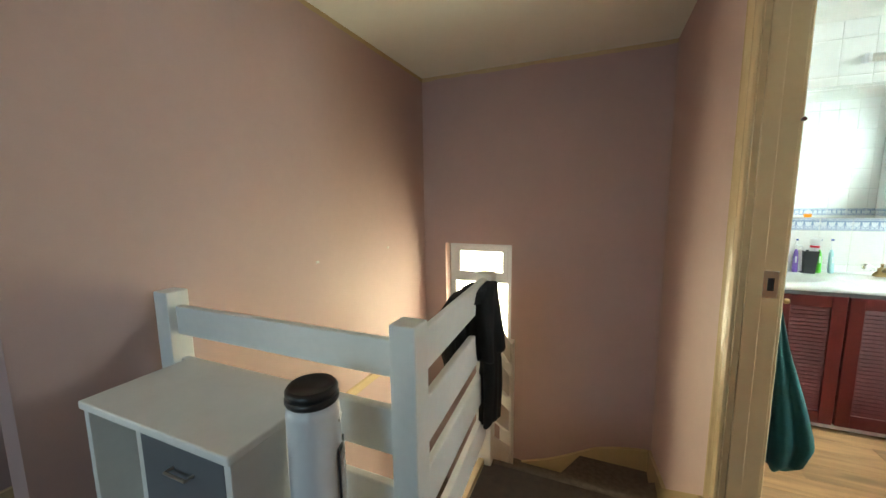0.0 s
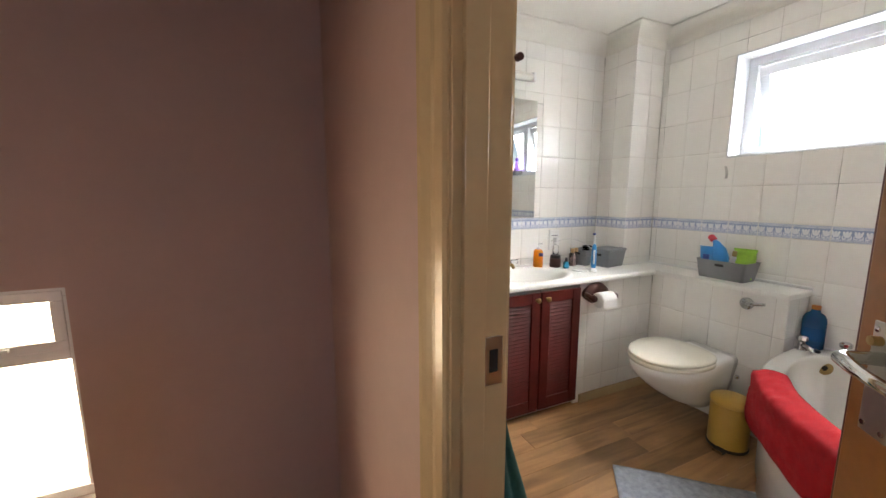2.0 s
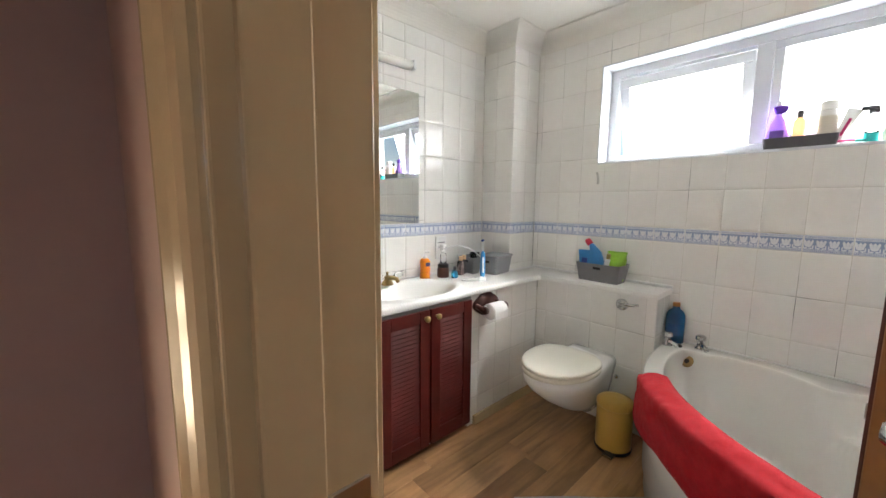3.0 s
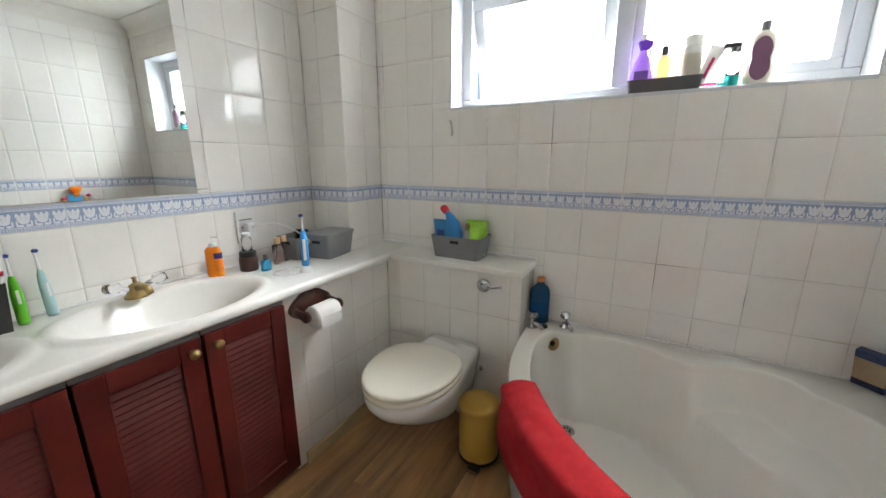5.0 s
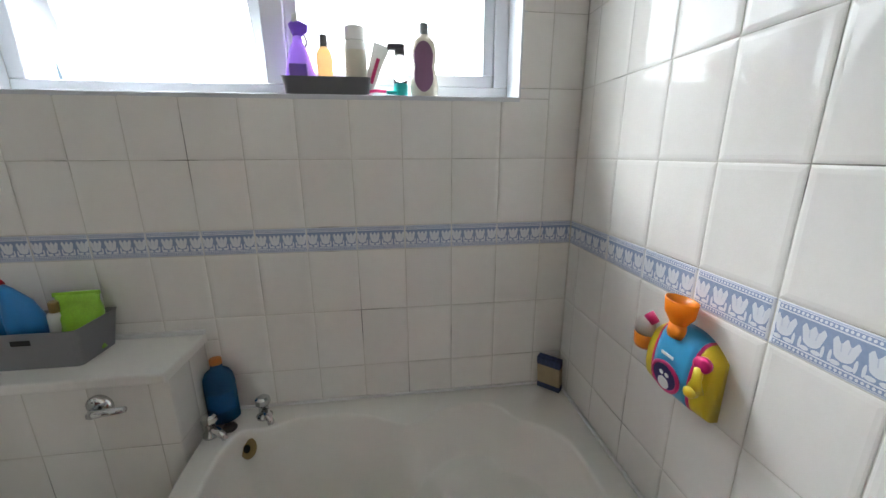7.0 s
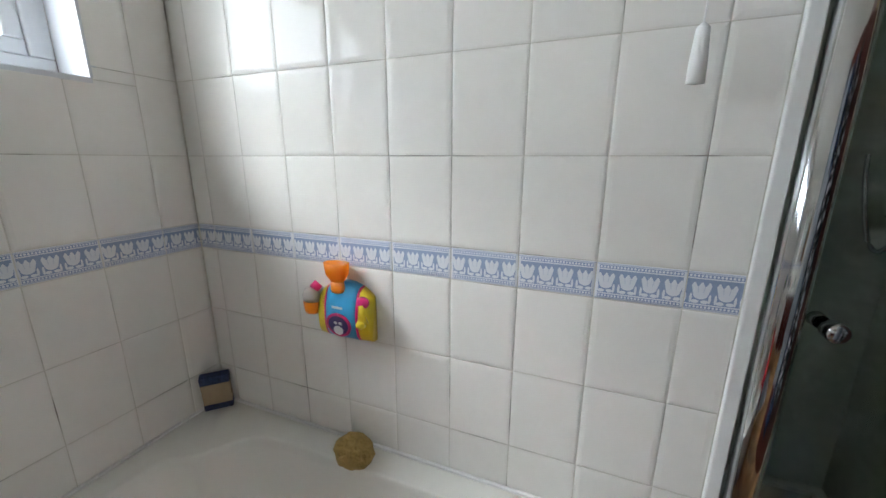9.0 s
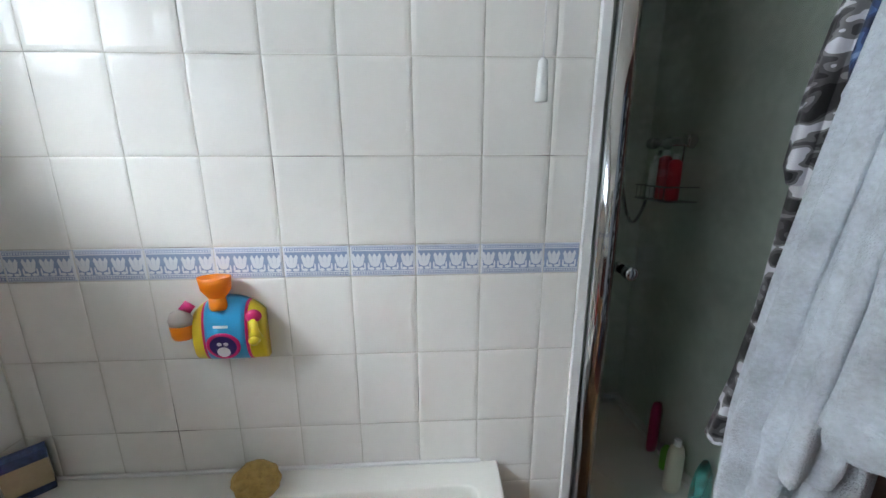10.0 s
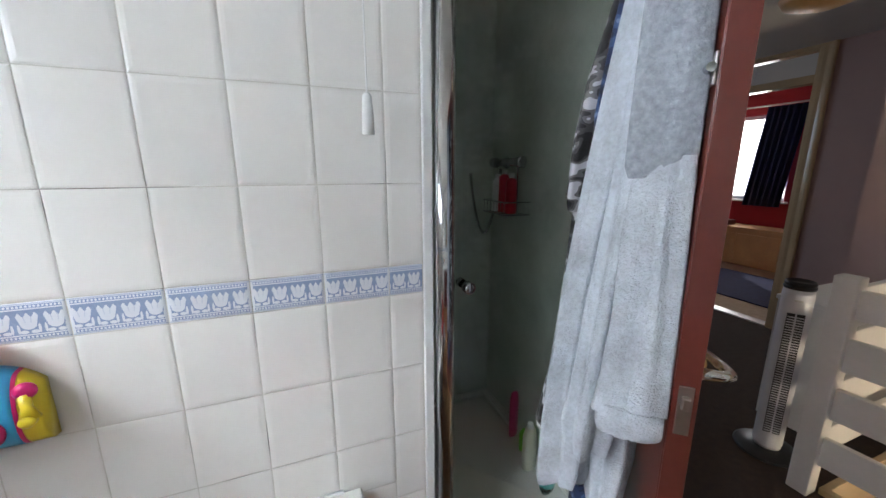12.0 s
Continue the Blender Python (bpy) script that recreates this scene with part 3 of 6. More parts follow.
# ---- doorways ----
def door_frame(name, axis_x0, axis_x1, y0, y1, top, label, stop=True):
    fr = empty(name, label, "door frame", kind="structure")
    for ya, yb in ((y0 - 0.03, y0), (y1, y1 + 0.03)):
        part("jamb", box(axis_x0 - 0.004, axis_x1 + 0.004, ya, yb, 0, top + 0.03, 0.002), M_TRIM, fr)
    part("head", box(axis_x0 - 0.004, axis_x1 + 0.004, y0, y1, top, top + 0.03, 0.002), M_TRIM, fr)
    if stop:
        for ya, yb in ((y0, y0 + 0.012), (y1 - 0.012, y1)):
            part("stop", box(axis_x0 + 0.012, axis_x1 - 0.045, ya, yb, 0, top, 0.002), M_TRIM, fr)
        part("stop", box(axis_x0 + 0.012, axis_x1 - 0.045, y0 + 0.012, y1 - 0.012, top - 0.012, top, 0.002), M_TRIM, fr)

    def architrave(x, s):
        prof = [(0, 0), (0.008, 0), (0.013, 0.007), (0.015, 0.03), (0.012, 0.052), (0.016, 0.066), (0.021, 0.078), (0.021, 0.092), (0.016, 0.100), (0, 0.102)]
        for yy, d in ((y0 - 0.008, -1), (y1 + 0.008, 1)):
            bm = bmesh.new()
            loft([[(x + s * a, yy + d * b, z) for a, b in prof] for z in (0, top + 0.108)], bm)
            part("architrave", recalc(bm), M_TRIM, fr)
        bm = bmesh.new()
        loft([[(x + s * a, y, top + 0.008 + b) for a, b in prof] for y in (y0 - 0.11, y1 + 0.11)], bm)
        part("architrave", recalc(bm), M_TRIM, fr)

    architrave(axis_x0, -1)
    architrave(axis_x1 + 0.004, 1)
    return fr


bathroom_frame = door_frame("door_frame_1", PX0, PX1, JY0, JY1, 2.01, "cream gloss painted bathroom door frame with worn edges")
strike = part("strike_plate", box(0.728, 0.764, JY1 - 0.0025, JY1 + 0.001, 0.935, 1.020, 0.0008), M_STEEL, bathroom_frame, "worn steel strike plate")
part("latch_hole", box(0.738, 0.754, JY1 - 0.0035, JY1, 0.958, 0.998), M_GAP, strike)
part("bolt_keep", recalc(tube([(0.779, JY1 - 0.010, 1.462), (0.779, JY1 - 0.001, 1.462)], 0.006)), M_DARKWOOD, bathroom_frame, "small brass bolt keep")
bedroom_frame = door_frame("door_frame_2", -2.05, -1.95, -0.69, 0.08, 2.21, "cream painted bedroom door frame with a fanlight panel", stop=False)
part("transom", box(-2.05, -1.95, -0.69, 0.08, 1.98, 2.04, 0.003), M_TRIM, bedroom_frame)
part("fanlight", box(-2.01, -1.99, -0.69, 0.08, 2.04, 2.2), M_CEIL, bedroom_frame)
part("threshold", box(-2.05, -1.94, -0.69, 0.08, 0.0, 0.012, 0.004), M_STEEL, bedroom_frame, "shiny metal threshold strip")
part("keep", box(-1.985, -1.965, 0.077, 0.081, 0.85, 0.93), M_STEEL, bedroom_frame)


tagged(link("trim_cupboard_frame", box(-1.95, -1.93, 0.985, 1.07, 0, 2.08, 0.004), M_TRIM), "cream painted cupboard door surround on the landing", "trim", kind="structure")


# ---- windows ----
def frame_bars(x0, x1, y0, y1, z0, z1, w, axis="x"):
    """Four bars round an opening in the plane across the given axis."""
    out = []
    for a in ((y0, y1, z0, z0 + w), (y0, y1, z1 - w, z1), (y0, y0 + w, z0 + w, z1 - w), (y1 - w, y1, z0 + w, z1 - w)):
        if axis == "x":
            out.append(box(x0, x1, a[0], a[1], a[2], a[3], 0.004))
        else:
            out.append(box(a[0], a[1], x0, x1, a[2], a[3], 0.004))
    return out


win = empty("window_1", "white plastic bathroom window with an open top-hung casement", "window", kind="structure")
for b in frame_bars(2.965, 3.025, 1.184, 2.608, 1.489, 2.038, 0.045):
    part("window_frame", b, M_UPVC, win)
part("mullion", box(2.960, 3.025, 1.86, 1.925, 1.534, 1.993, 0.004), M_UPVC, win)
for b in frame_bars(2.972, 3.015, 1.229, 1.86, 1.534, 1.993, 0.036):
    part("bead", b, M_UPVC, win)
p = part("pane", box(2.992, 2.998, 1.26, 1.83, 1.565, 1.965), G_CLEAR, win)
p.visible_shadow = False
part("window_sill", box(2.842, 2.97, 1.180, 2.612, 1.475, 1.489, 0.002), M_UPVC, win, "white plastic window sill")
for b in (box(2.843, 2.966, 1.168, 1.184, 1.489, 2.038), box(2.843, 2.966, 2.608, 2.622, 1.489, 2.038), box(2.843, 2.966, 1.18, 2.612, 2.036, 2.046)):
    part("reveal", b, M_UPVC, win)
sash = new("sash")
sash.parent = win
sash.matrix_world = pose(3.02, 0, 1.995, 0, -15, 0)
for b in frame_bars(-0.045, 0.005, 1.93, 2.565, -0.455, -0.004, 0.05):
    part("sash_bar", b, M_UPVC, sash)
p = part("pane", box(-0.022, -0.016, 1.975, 2.52, -0.41, -0.05), G_CLEAR, sash)
p.visible_shadow = False
part("stay", recalc(tube([(-0.02, 2.2, -0.44), (-0.05, 2.2, -0.455), (-0.07, 2.2, -0.43)], 0.006)), M_UPVC, sash)

win2 = empty("window_2", "small white stairwell window with frosted glass", "window", kind="structure")
for b in frame_bars(LY + 0.10, LY + 0.16, -0.944, -0.381, -0.116, 0.882, 0.05, "y"):
    part("window_frame", b, M_UPVC, win2)
part("transom", box(-0.894, -0.431, LY + 0.10, LY + 0.16, 0.545, 0.61, 0.004), M_UPVC, win2)
for b in frame_bars(LY + 0.092, LY + 0.13, -0.896, -0.429, 0.59, 0.855, 0.045, "y"):
    part("casement", b, M_UPVC, win2)
part("window_handle", box(-0.71, -0.61, LY + 0.075, LY + 0.092, 0.612, 0.628, 0.004), M_UPVC, win2)
for z0, z1 in ((0.63, 0.82), (-0.07, 0.55)):
    p = part("pane", box(-0.86, -0.465, LY + 0.13, LY + 0.136, z0, z1) if z0 > 0 else box(-0.90, -0.425, LY + 0.13, LY + 0.136, z0, z1), G_FROST, win2)
    p.visible_shadow = False
part("window_sill", box(-0.958, -0.362, LY - 0.02, LY + 0.10, -0.132, -0.114, 0.004), M_UPVC, win2)

# ---- things: bathroom ----
wall("wall_cistern", box(2.645 + TH, WX + 0.002, 2.165 + TH, 2.875, 0, 0.761), M_GROUT, "low tiled boxing that hides the toilet cistern")
wall("wall_vanity_front", box(2.01, 2.651, 2.872 + TH, 2.90, 0, 0.757), M_GROUT, "tiled panel below the worktop beside the toilet")


def superpoint(th):
    """The outer edge of the corner bath, at an angle from the window wall (0) to the end wall (90 degrees)."""
    c, s = abs(math.cos(th)), abs(math.sin(th))
    n = 2.9 - 0.7 * ease(th / radians(60))
    a, b = 1.185, 1.165
    r = ((c / b) ** n + (s / a) ** n) ** (-1 / n)
    return WX - 0.003 - r * s, TY + 0.003 + r * c


def bath_outline(n=72):
    out = [superpoint(math.pi / 2 * i / n) for i in range(n + 1)]
    out += [(WX - 0.003 - 1.185 * (1 - i / 30), TY + 0.003) for i in range(1, 30)]
    out += [(WX - 0.003, TY + 0.003 + 1.165 * i / 30) for i in range(0, 30)]
    return out


BATH_OUT = bath_outline()
BC = Vector((2.38, 1.50))
RIM = 0.515


def bath_inner():
    """The inner edge: a broad rim, with an arm-rest bulge at the window side."""
    out = []
    for x, y in BATH_OUT:
        d = Vector((x, y)) - BC
        w = 0.062
        if x > WX - 0.02:
            w = 0.066 + 0.090 * math.exp(-(abs(y - 1.555) / 0.12) ** 1.8)
        elif y < TY + 0.02:
            w = 0.075
        w += 0.11 * math.exp(-(math.hypot(x - WX, y - TY) / 0.16) ** 2) + 0.045 * math.exp(-(math.hypot(x - WX, y - 2.15) / 0.12) ** 2)
        ln = d.length
        k = abs(d.x) / ln if x > WX - 0.02 else (abs(d.y) / ln if y < TY + 0.02 else 0.9)
        out.append(BC + d * (1 - w / (ln * max(k, 0.55))))
    sm = out[:]
    for _ in range(2):
        sm = [(sm[i - 1] + sm[i] * 2 + sm[(i + 1) % len(sm)]) / 4 for i in range(len(sm))]
    return sm


def corner_bath():
    bath = empty("corner_bath", "white acrylic corner bath with a moulded seat and curved panel", "bath")
    inner = bath_inner()
    rings = []

    def ring(shrink, z):
        return [(x + (BC.x - x) * shrink, y + (BC.y - y) * shrink, z) for x, y in BATH_OUT]

    rings.append(ring(0.012, RIM - 0.035))
    rings.append(ring(0.0, RIM - 0.030))
    rings.append(ring(0.0, RIM - 0.010))
    rings.append(ring(0.004, RIM - 0.003))
    rings.append(ring(0.012, RIM))

    def floor_z(x, y):
        d = 0.69 * (x - 2.62) - 0.72 * (y - 1.51)      # past the lip of the corner seat
        return 0.125 + 0.235 * ease((d + 0.075) / 0.08) + 0.05 * max(d, 0.0)

    rings.append([(p.x, p.y, RIM - 0.001) for p in inner])
    for k in range(1, 130):
        f = (k / 130) ** 1.5
        r = []
        for p in inner:
            q = p + (BC - p) * f
            d = (q - p).length
            lip = 0.014 * (1 - math.sqrt(max(0.0, 1 - min(1.0, d / 0.014) ** 2)))
            u = max(0.0, min(1.0, (d - 0.010) / 0.075))
            fz = floor_z(q.x, q.y)
            r.append((q.x, q.y, max(fz, RIM - 0.001 - lip - (RIM - 0.015 - fz) * (1 - (1 - u) ** 1.6))))
        rings.append(r)
    bm = loft(rings, None, (False, True))
    body = part("tub", recalc(bm), M_ACRYL, bath, smooth=True)
    pr = []
    n = 73
    for z, s in ((0.0, 0.055), (0.10, 0.055), (0.105, 0.035), (0.30, 0.03), (RIM - 0.045, 0.018), (RIM - 0.033, 0.018)):
        pr.append([(x + (BC.x - x) * s, y + (BC.y - y) * s, z) for x, y in BATH_OUT[:n]])
    bm = bmesh.new()
    vs = [[bm.verts.new(p) for p in r] for r in pr]
    for a, b in zip(vs, vs[1:]):
        for i in range(n - 1):
            bm.faces.new((a[i], a[i + 1], b[i + 1], b[i]))
    pan = part("bath_panel", recalc(bm), M_ACRYL, bath, "curved white front panel", smooth=True)
    sol = pan.modifiers.new("thick", "SOLIDIFY")
    sol.thickness = 0.006
    of = part("overflow", recalc(lathe([(0.0, 0.004), (0.014, 0.006), (0.027, 0.004), (0.030, 0.0), (0.027, -0.004)], 28, pose(2.716, 2.030, 0.458, 0, -58, -28) @ pose(0, 0, 0, 0, 0, 0))), M_GOLD, bath, "tarnished brass overflow ring", True)
    part("grating", recalc(lathe([(0.0, 0.0075), (0.012, 0.0075), (0.012, 0.002)], 16, pose(2.716, 2.030, 0.458, 0, -58, -28))), M_GAP, of)
    dr = part("waste", recalc(lathe([(0.0, 0.003), (0.02, 0.003), (0.027, 0.004), (0.033, 0.0)], 28, pose(2.612, 1.928, 0.131))), M_CHROME, bath, "chrome plug hole", True)
    for a in range(6):
        part("slot", recalc(lathe([(0.0, 0.0045), (0.0045, 0.0045), (0.0045, 0.003)], 8, pose(2.612 + 0.013 * math.cos(a * 1.05), 1.928 + 0.013 * math.sin(a * 1.05), 0.131))), M_GAP, dr)
    bead = part("sealant", recalc(box(1.70, WX - 0.002, TY + 0.002, TY + 0.012, RIM - 0.002, RIM + 0.007, 0.003, bm=box(WX - 0.012, WX - 0.002, TY + 0.002, 2.14, RIM - 0.002, RIM + 0.007, 0.003))), M_WPLAST, bath)
    return bath


corner_bath()


def bath_tap(x, y, turn):
    t = empty("bath_tap", "short chrome bath pillar tap", "tap", pose(x, y, RIM, 0, 0, turn), group="bath taps")
    part("body", recalc(lathe([(0.024, 0), (0.024, 0.006), (0.016, 0.012), (0.014, 0.04), (0.018, 0.044)], 24)), M_CHROME, t, smooth=True)
    part("spout", recalc(tube([(0, 0, 0.024), (0.03, 0, 0.026), (0.058, 0, 0.022), (0.068, 0, 0.012)], [0.012, 0.011, 0.010, 0.009], 14)), M_CHROME, t, smooth=True)
    part("head", recalc(lathe([(0.018, 0.044), (0.023, 0.050), (0.022, 0.066), (0.014, 0.072), (0.0, 0.073)], 10)), M_CHROME, t)
    return t


bath_tap(2.722, 2.128, 235)
bath_tap(2.785, 1.998, 215)
plug = link("bath_plug", recalc(lathe([(0.02, 0), (0.021, 0.004), (0.018, 0.010), (0.004, 0.012), (0.0, 0.012)], 24, pose(2.742, 2.085, RIM))), M_BLACK, smooth=True)
tagged(plug, "black rubber bath plug on the bath rim", "bath plug")


def bath_towel():
    """A red towel laid over the front rim."""
    bm = bmesh.new()
    nu, nv = 70, 30
    grid = []
    for i in range(nu + 1):
        th = radians(29.5 + 41 * i / nu)
        x, y = superpoint(th)
        t2 = th + 0.01
        x2, y2 = superpoint(t2)
        tan = Vector((x2 - x, y2 - y)).normalized()
        out = Vector((-tan.y, tan.x))
        if out.dot(Vector((x, y)) - BC) < 0:
            out = -out
        row = []
        hang = 0.17 + 0.012 * math.sin(i * 0.21) + 0.02 * i / nu
        for j in range(nv + 1):
            s = j / nv * (0.09 + 0.09 + hang)        # inside, over the rim, outside
            if s < 0.075:
                d, z = -0.095 + 0.01 * s / 0.075, RIM - 0.075 + s
            elif s < 0.18:
                a = (s - 0.075) / 0.105
                d, z = -0.085 + 0.095 * a, RIM + 0.006 + 0.014 * math.sin(math.pi * a)
            else:
                q = s - 0.18
                d, z = 0.012 + 0.010 * math.sin(q * 9), RIM + 0.010 - q
            w = 0.009 * noise.noise((i * 0.10, j * 0.22, 2.0)) + 0.004 * noise.noise((i * 0.4, j * 0.5, 7.0))
            row.append(bm.verts.new((x + out.x * (d + w), y + out.y * (d + w), z + w * 0.9)))
        grid.append(row)
    for a, b in zip(grid, grid[1:]):
        for j in range(nv):
            bm.faces.new((a[j], b[j], b[j + 1], a[j + 1]))
    ob = link("towel", recalc(bm), M_RED, smooth=True)
    s = ob.modifiers.new("thick", "SOLIDIFY")
    s.thickness, s.offset = 0.013, 1
    return tagged(ob, "bright red towel laid over the bath rim", "towel")


bath_towel()


# ---- toilet ----
def egg(cx, cy, front, back, half, z, n=40, square=2.0):
    """An oval with a round front (towards -x) and a squarer back."""
    out = []
    for i in range(n):
        a = 2 * math.pi * i / n
        c, s = math.cos(a), math.sin(a)
        r = front if c < 0 else back
        p = 2.0 if c < 0 else square
        k = (abs(c) ** p + abs(s) ** p) ** (-1 / p)
        out.append((cx + r * c * k, cy + half * s * k, z))
    return out


def pan(cx, cy, front, half, rear_half, z, rear=2.640, n=40):
    """A pan outline: half an oval in front, sides that draw in to a flat back at the wall."""
    out = []
    for i in range(n // 2 + 1):
        a = math.pi / 2 + math.pi * i / (n // 2)
        out.append((cx + front * math.cos(a), cy + half * math.sin(a), z))
    m = n // 2
    for k in range(1, 8):
        f = k / 8
        out.append((cx + (rear - cx) * f, cy - (half + (rear_half - half) * ease(f)), z))
    out.append((rear, cy - rear_half, z))
    out.append((rear, cy + rear_half, z))
    for k in range(7, 0, -1):
        f = k / 8
        out.append((cx + (rear - cx) * f, cy + (half + (rear_half - half) * ease(f)), z))
    return out


def toilet(cx, cy):
    t = empty("toilet", "white wall-hung toilet with its lid closed", "toilet")
    rings = [pan(2.52, cy, 0.060, 0.055, 0.07, 0.108), pan(2.50, cy, 0.095, 0.080, 0.085, 0.120), pan(2.44, cy, 0.155, 0.108, 0.105, 0.185),
             pan(2.37, cy, 0.205, 0.138, 0.120, 0.265), pan(2.31, cy, 0.228, 0.160, 0.130, 0.335), pan(2.288, cy, 0.232, 0.170, 0.136, 0.372), pan(2.285, cy, 0.231, 0.169, 0.134, 0.388),
             pan(2.285, cy, 0.226, 0.164, 0.128, 0.398), pan(2.285, cy, 0.214, 0.152, 0.114, 0.404), pan(2.285, cy, 0.190, 0.130, 0.090, 0.406)]
    part("bowl", recalc(loft(rings)), M_PORC, t, smooth=True)

    def oval(d, z):
        return egg(2.29, cy, 0.238 - d, 0.172 - d, 0.181 - d, z, 56, 2.7)

    part("seat", recalc(loft([oval(0.010, 0.407), oval(0.001, 0.412), oval(0.0, 0.424), oval(0.008, 0.431)])), M_SEAT, t, "ivory seat ring", True)
    part("lid", recalc(loft([oval(0.008, 0.433), oval(0.0, 0.438), oval(0.0, 0.447), oval(0.004, 0.452), oval(0.013, 0.455), oval(0.07, 0.458)])), M_SEAT, t, "closed ivory lid", True)
    for s in (-1, 1):
        part("hinge", recalc(lathe([(0.013, 0), (0.013, 0.03), (0.009, 0.036), (0, 0.036)], 16, pose(2.475, cy + s * 0.075, 0.403))), M_SEAT, t, smooth=True)
        part("bolt_cap", recalc(lathe([(0.012, 0), (0.010, 0.008), (0, 0.010)], 14, pose(2.640, cy + s * 0.14, 0.29, 0, -90, 0))), M_CHROME, t)
    return t


toilet(2.352, 2.478)

flush = empty("flush_lever", "chrome flush lever on the tiled cistern boxing", "flush lever", pose(2.6445, 2.335, 0.700))
flush.scale = (1.2, 1.2, 1.2)
part("rose", recalc(lathe([(0.026, 0), (0.026, 0.006), (0.018, 0.012), (0.0, 0.012)], 26, pose(0, 0, 0, 0, -90, 0))), M_CHROME, flush, smooth=True)
part("lever", recalc(tube([(-0.012, 0, 0), (-0.034, -0.004, 0), (-0.048, -0.03, 0.012), (-0.054, -0.085, 0.022)], [0.008, 0.009, 0.008, 0.0065], 12)), M_CHROME, flush, smooth=True)

# worktop with two inset basins; cistern shelf
BX = (1.130, 1.750)
BY, BRX, BRY = 3.045, 0.285, 0.195


def worktop():
    w = empty("worktop", "white laminate worktop with two moulded oval basins", "worktop")
    x0, x1, y0, y1, z0, z1 = PX1 + 0.006, 2.664, 2.832, VY - 0.001, 0.757, 0.790
    bm = bmesh.new()
    nx, ny = 190, 46

    def z_at(x, y):
        z = z1
        for bx in BX:
            r = math.hypot((x - bx) / BRX, (y - BY) / BRY)
            if r < 1.12:
                z += 0.007 * ease((1.12 - r) / 0.07) * (1 if r > 0.9 else ease(r / 0.9))
            if r < 0.99:
                z -= 0.135 * ease((0.99 - r) / 0.55) ** 0.85
        return z

    vs = [[bm.verts.new((x0 + (x1 - x0) * i / nx, y0 + 0.010 + (y1 - y0 - 0.010) * j / ny, z_at(x0 + (x1 - x0) * i / nx, y0 + 0.010 + (y1 - y0 - 0.010) * j / ny))) for j in range(ny + 1)] for i in range(nx + 1)]
    for a, b in zip(vs, vs[1:]):
        for j in range(ny):
            bm.faces.new((a[j], b[j], b[j + 1], a[j + 1]))
    # rounded front edge and underside
    prof = [(0.0045, z1 - 0.002), (0.001, z1 - 0.007), (0.0, z1 - 0.014), (0.0, z0 + 0.006), (0.004, z0 + 0.001), (0.010, z0), (0.06, z0)]
    prev = [row[0] for row in vs]
    for d, z in prof:
        cur = [bm.verts.new((x0 + (x1 - x0) * i / nx, y0 + d, z)) for i in range(nx + 1)]
        for i in range(nx):
            bm.faces.new((prev[i], prev[i + 1], cur[i + 1], cur[i]))
        prev = cur
    part("top", recalc(bm), M_COUNTER, w, smooth=True)
    part("end_piece", box(2.6645, WX - 0.001, 2.868, 3.045, z0, z1, 0.002), M_COUNTER, w)
    for bx in BX:
        part("waste", recalc(lathe([(0, 0.004), (0.018, 0.005), (0.024, 0.002), (0.026, 0)], 24, pose(bx, BY, 0.664))), M_CHROME, w, "chrome basin waste", True)
    part("sealant", box(PX1 + 0.006, 2.572, VY - 0.010, VY - 0.001, z1 - 0.001, z1 + 0.008, 0.003), M_WPLAST, w)
    part("sealant", box(2.572, WX, 3.036, 3.045, z1 - 0.001, z1 + 0.008, 0.003), M_WPLAST, w)
    return w


worktop()
sh = empty("cistern_shelf", "white laminate shelf on top of the cistern boxing", "shelf")
part("board", box(2.620, WX - 0.001, 2.155, 2.866, 0.762, 0.790, 0.006, 3), M_COUNTER, sh)
part("upstand", box(WX - 0.014, WX - 0.001, 2.155, 3.04, 0.7905, 0.806, 0.003), M_WPLAST, sh)


def basin_tap(bx):
    t = empty("basin_tap", "old gold basin mixer tap with clear handles", "tap", pose(bx - 0.035, 3.205, 0.794), group="basin taps")
    part("body", recalc(loft([egg(0, 0, 0.035, 0.035, 0.028, z) for z in (0, 0.008)] + [egg(0, 0, 0.026, 0.026, 0.022, 0.02), egg(0, -0.006, 0.02, 0.02, 0.018, 0.045), egg(0, -0.01, 0.010, 0.010, 0.010, 0.052)])), M_GOLD, t, smooth=True)
    part("spout", recalc(tube([(0, 0, 0.03), (0, -0.04, 0.045), (0, -0.085, 0.046), (0, -0.10, 0.032)], [0.013, 0.012, 0.011, 0.010], 14)), M_GOLD, t, smooth=True)
    for s in (-1, 1):
        part("handle", recalc(tube([(s * 0.018, 0, 0.03), (s * 0.045, -0.008, 0.045), (s * 0.05, -0.01, 0.047), (s * 0.085, -0.02, 0.056)], [0.008, 0.009, 0.017, 0.014], 12)), G_TOOTH, t, "clear acrylic handle", True)
    part("knob", recalc(lathe([(0.006, 0.05), (0.006, 0.064), (0.009, 0.068), (0, 0.072)], 14)), M_GOLD, t, smooth=True)


for bx in BX:
    basin_tap(bx)


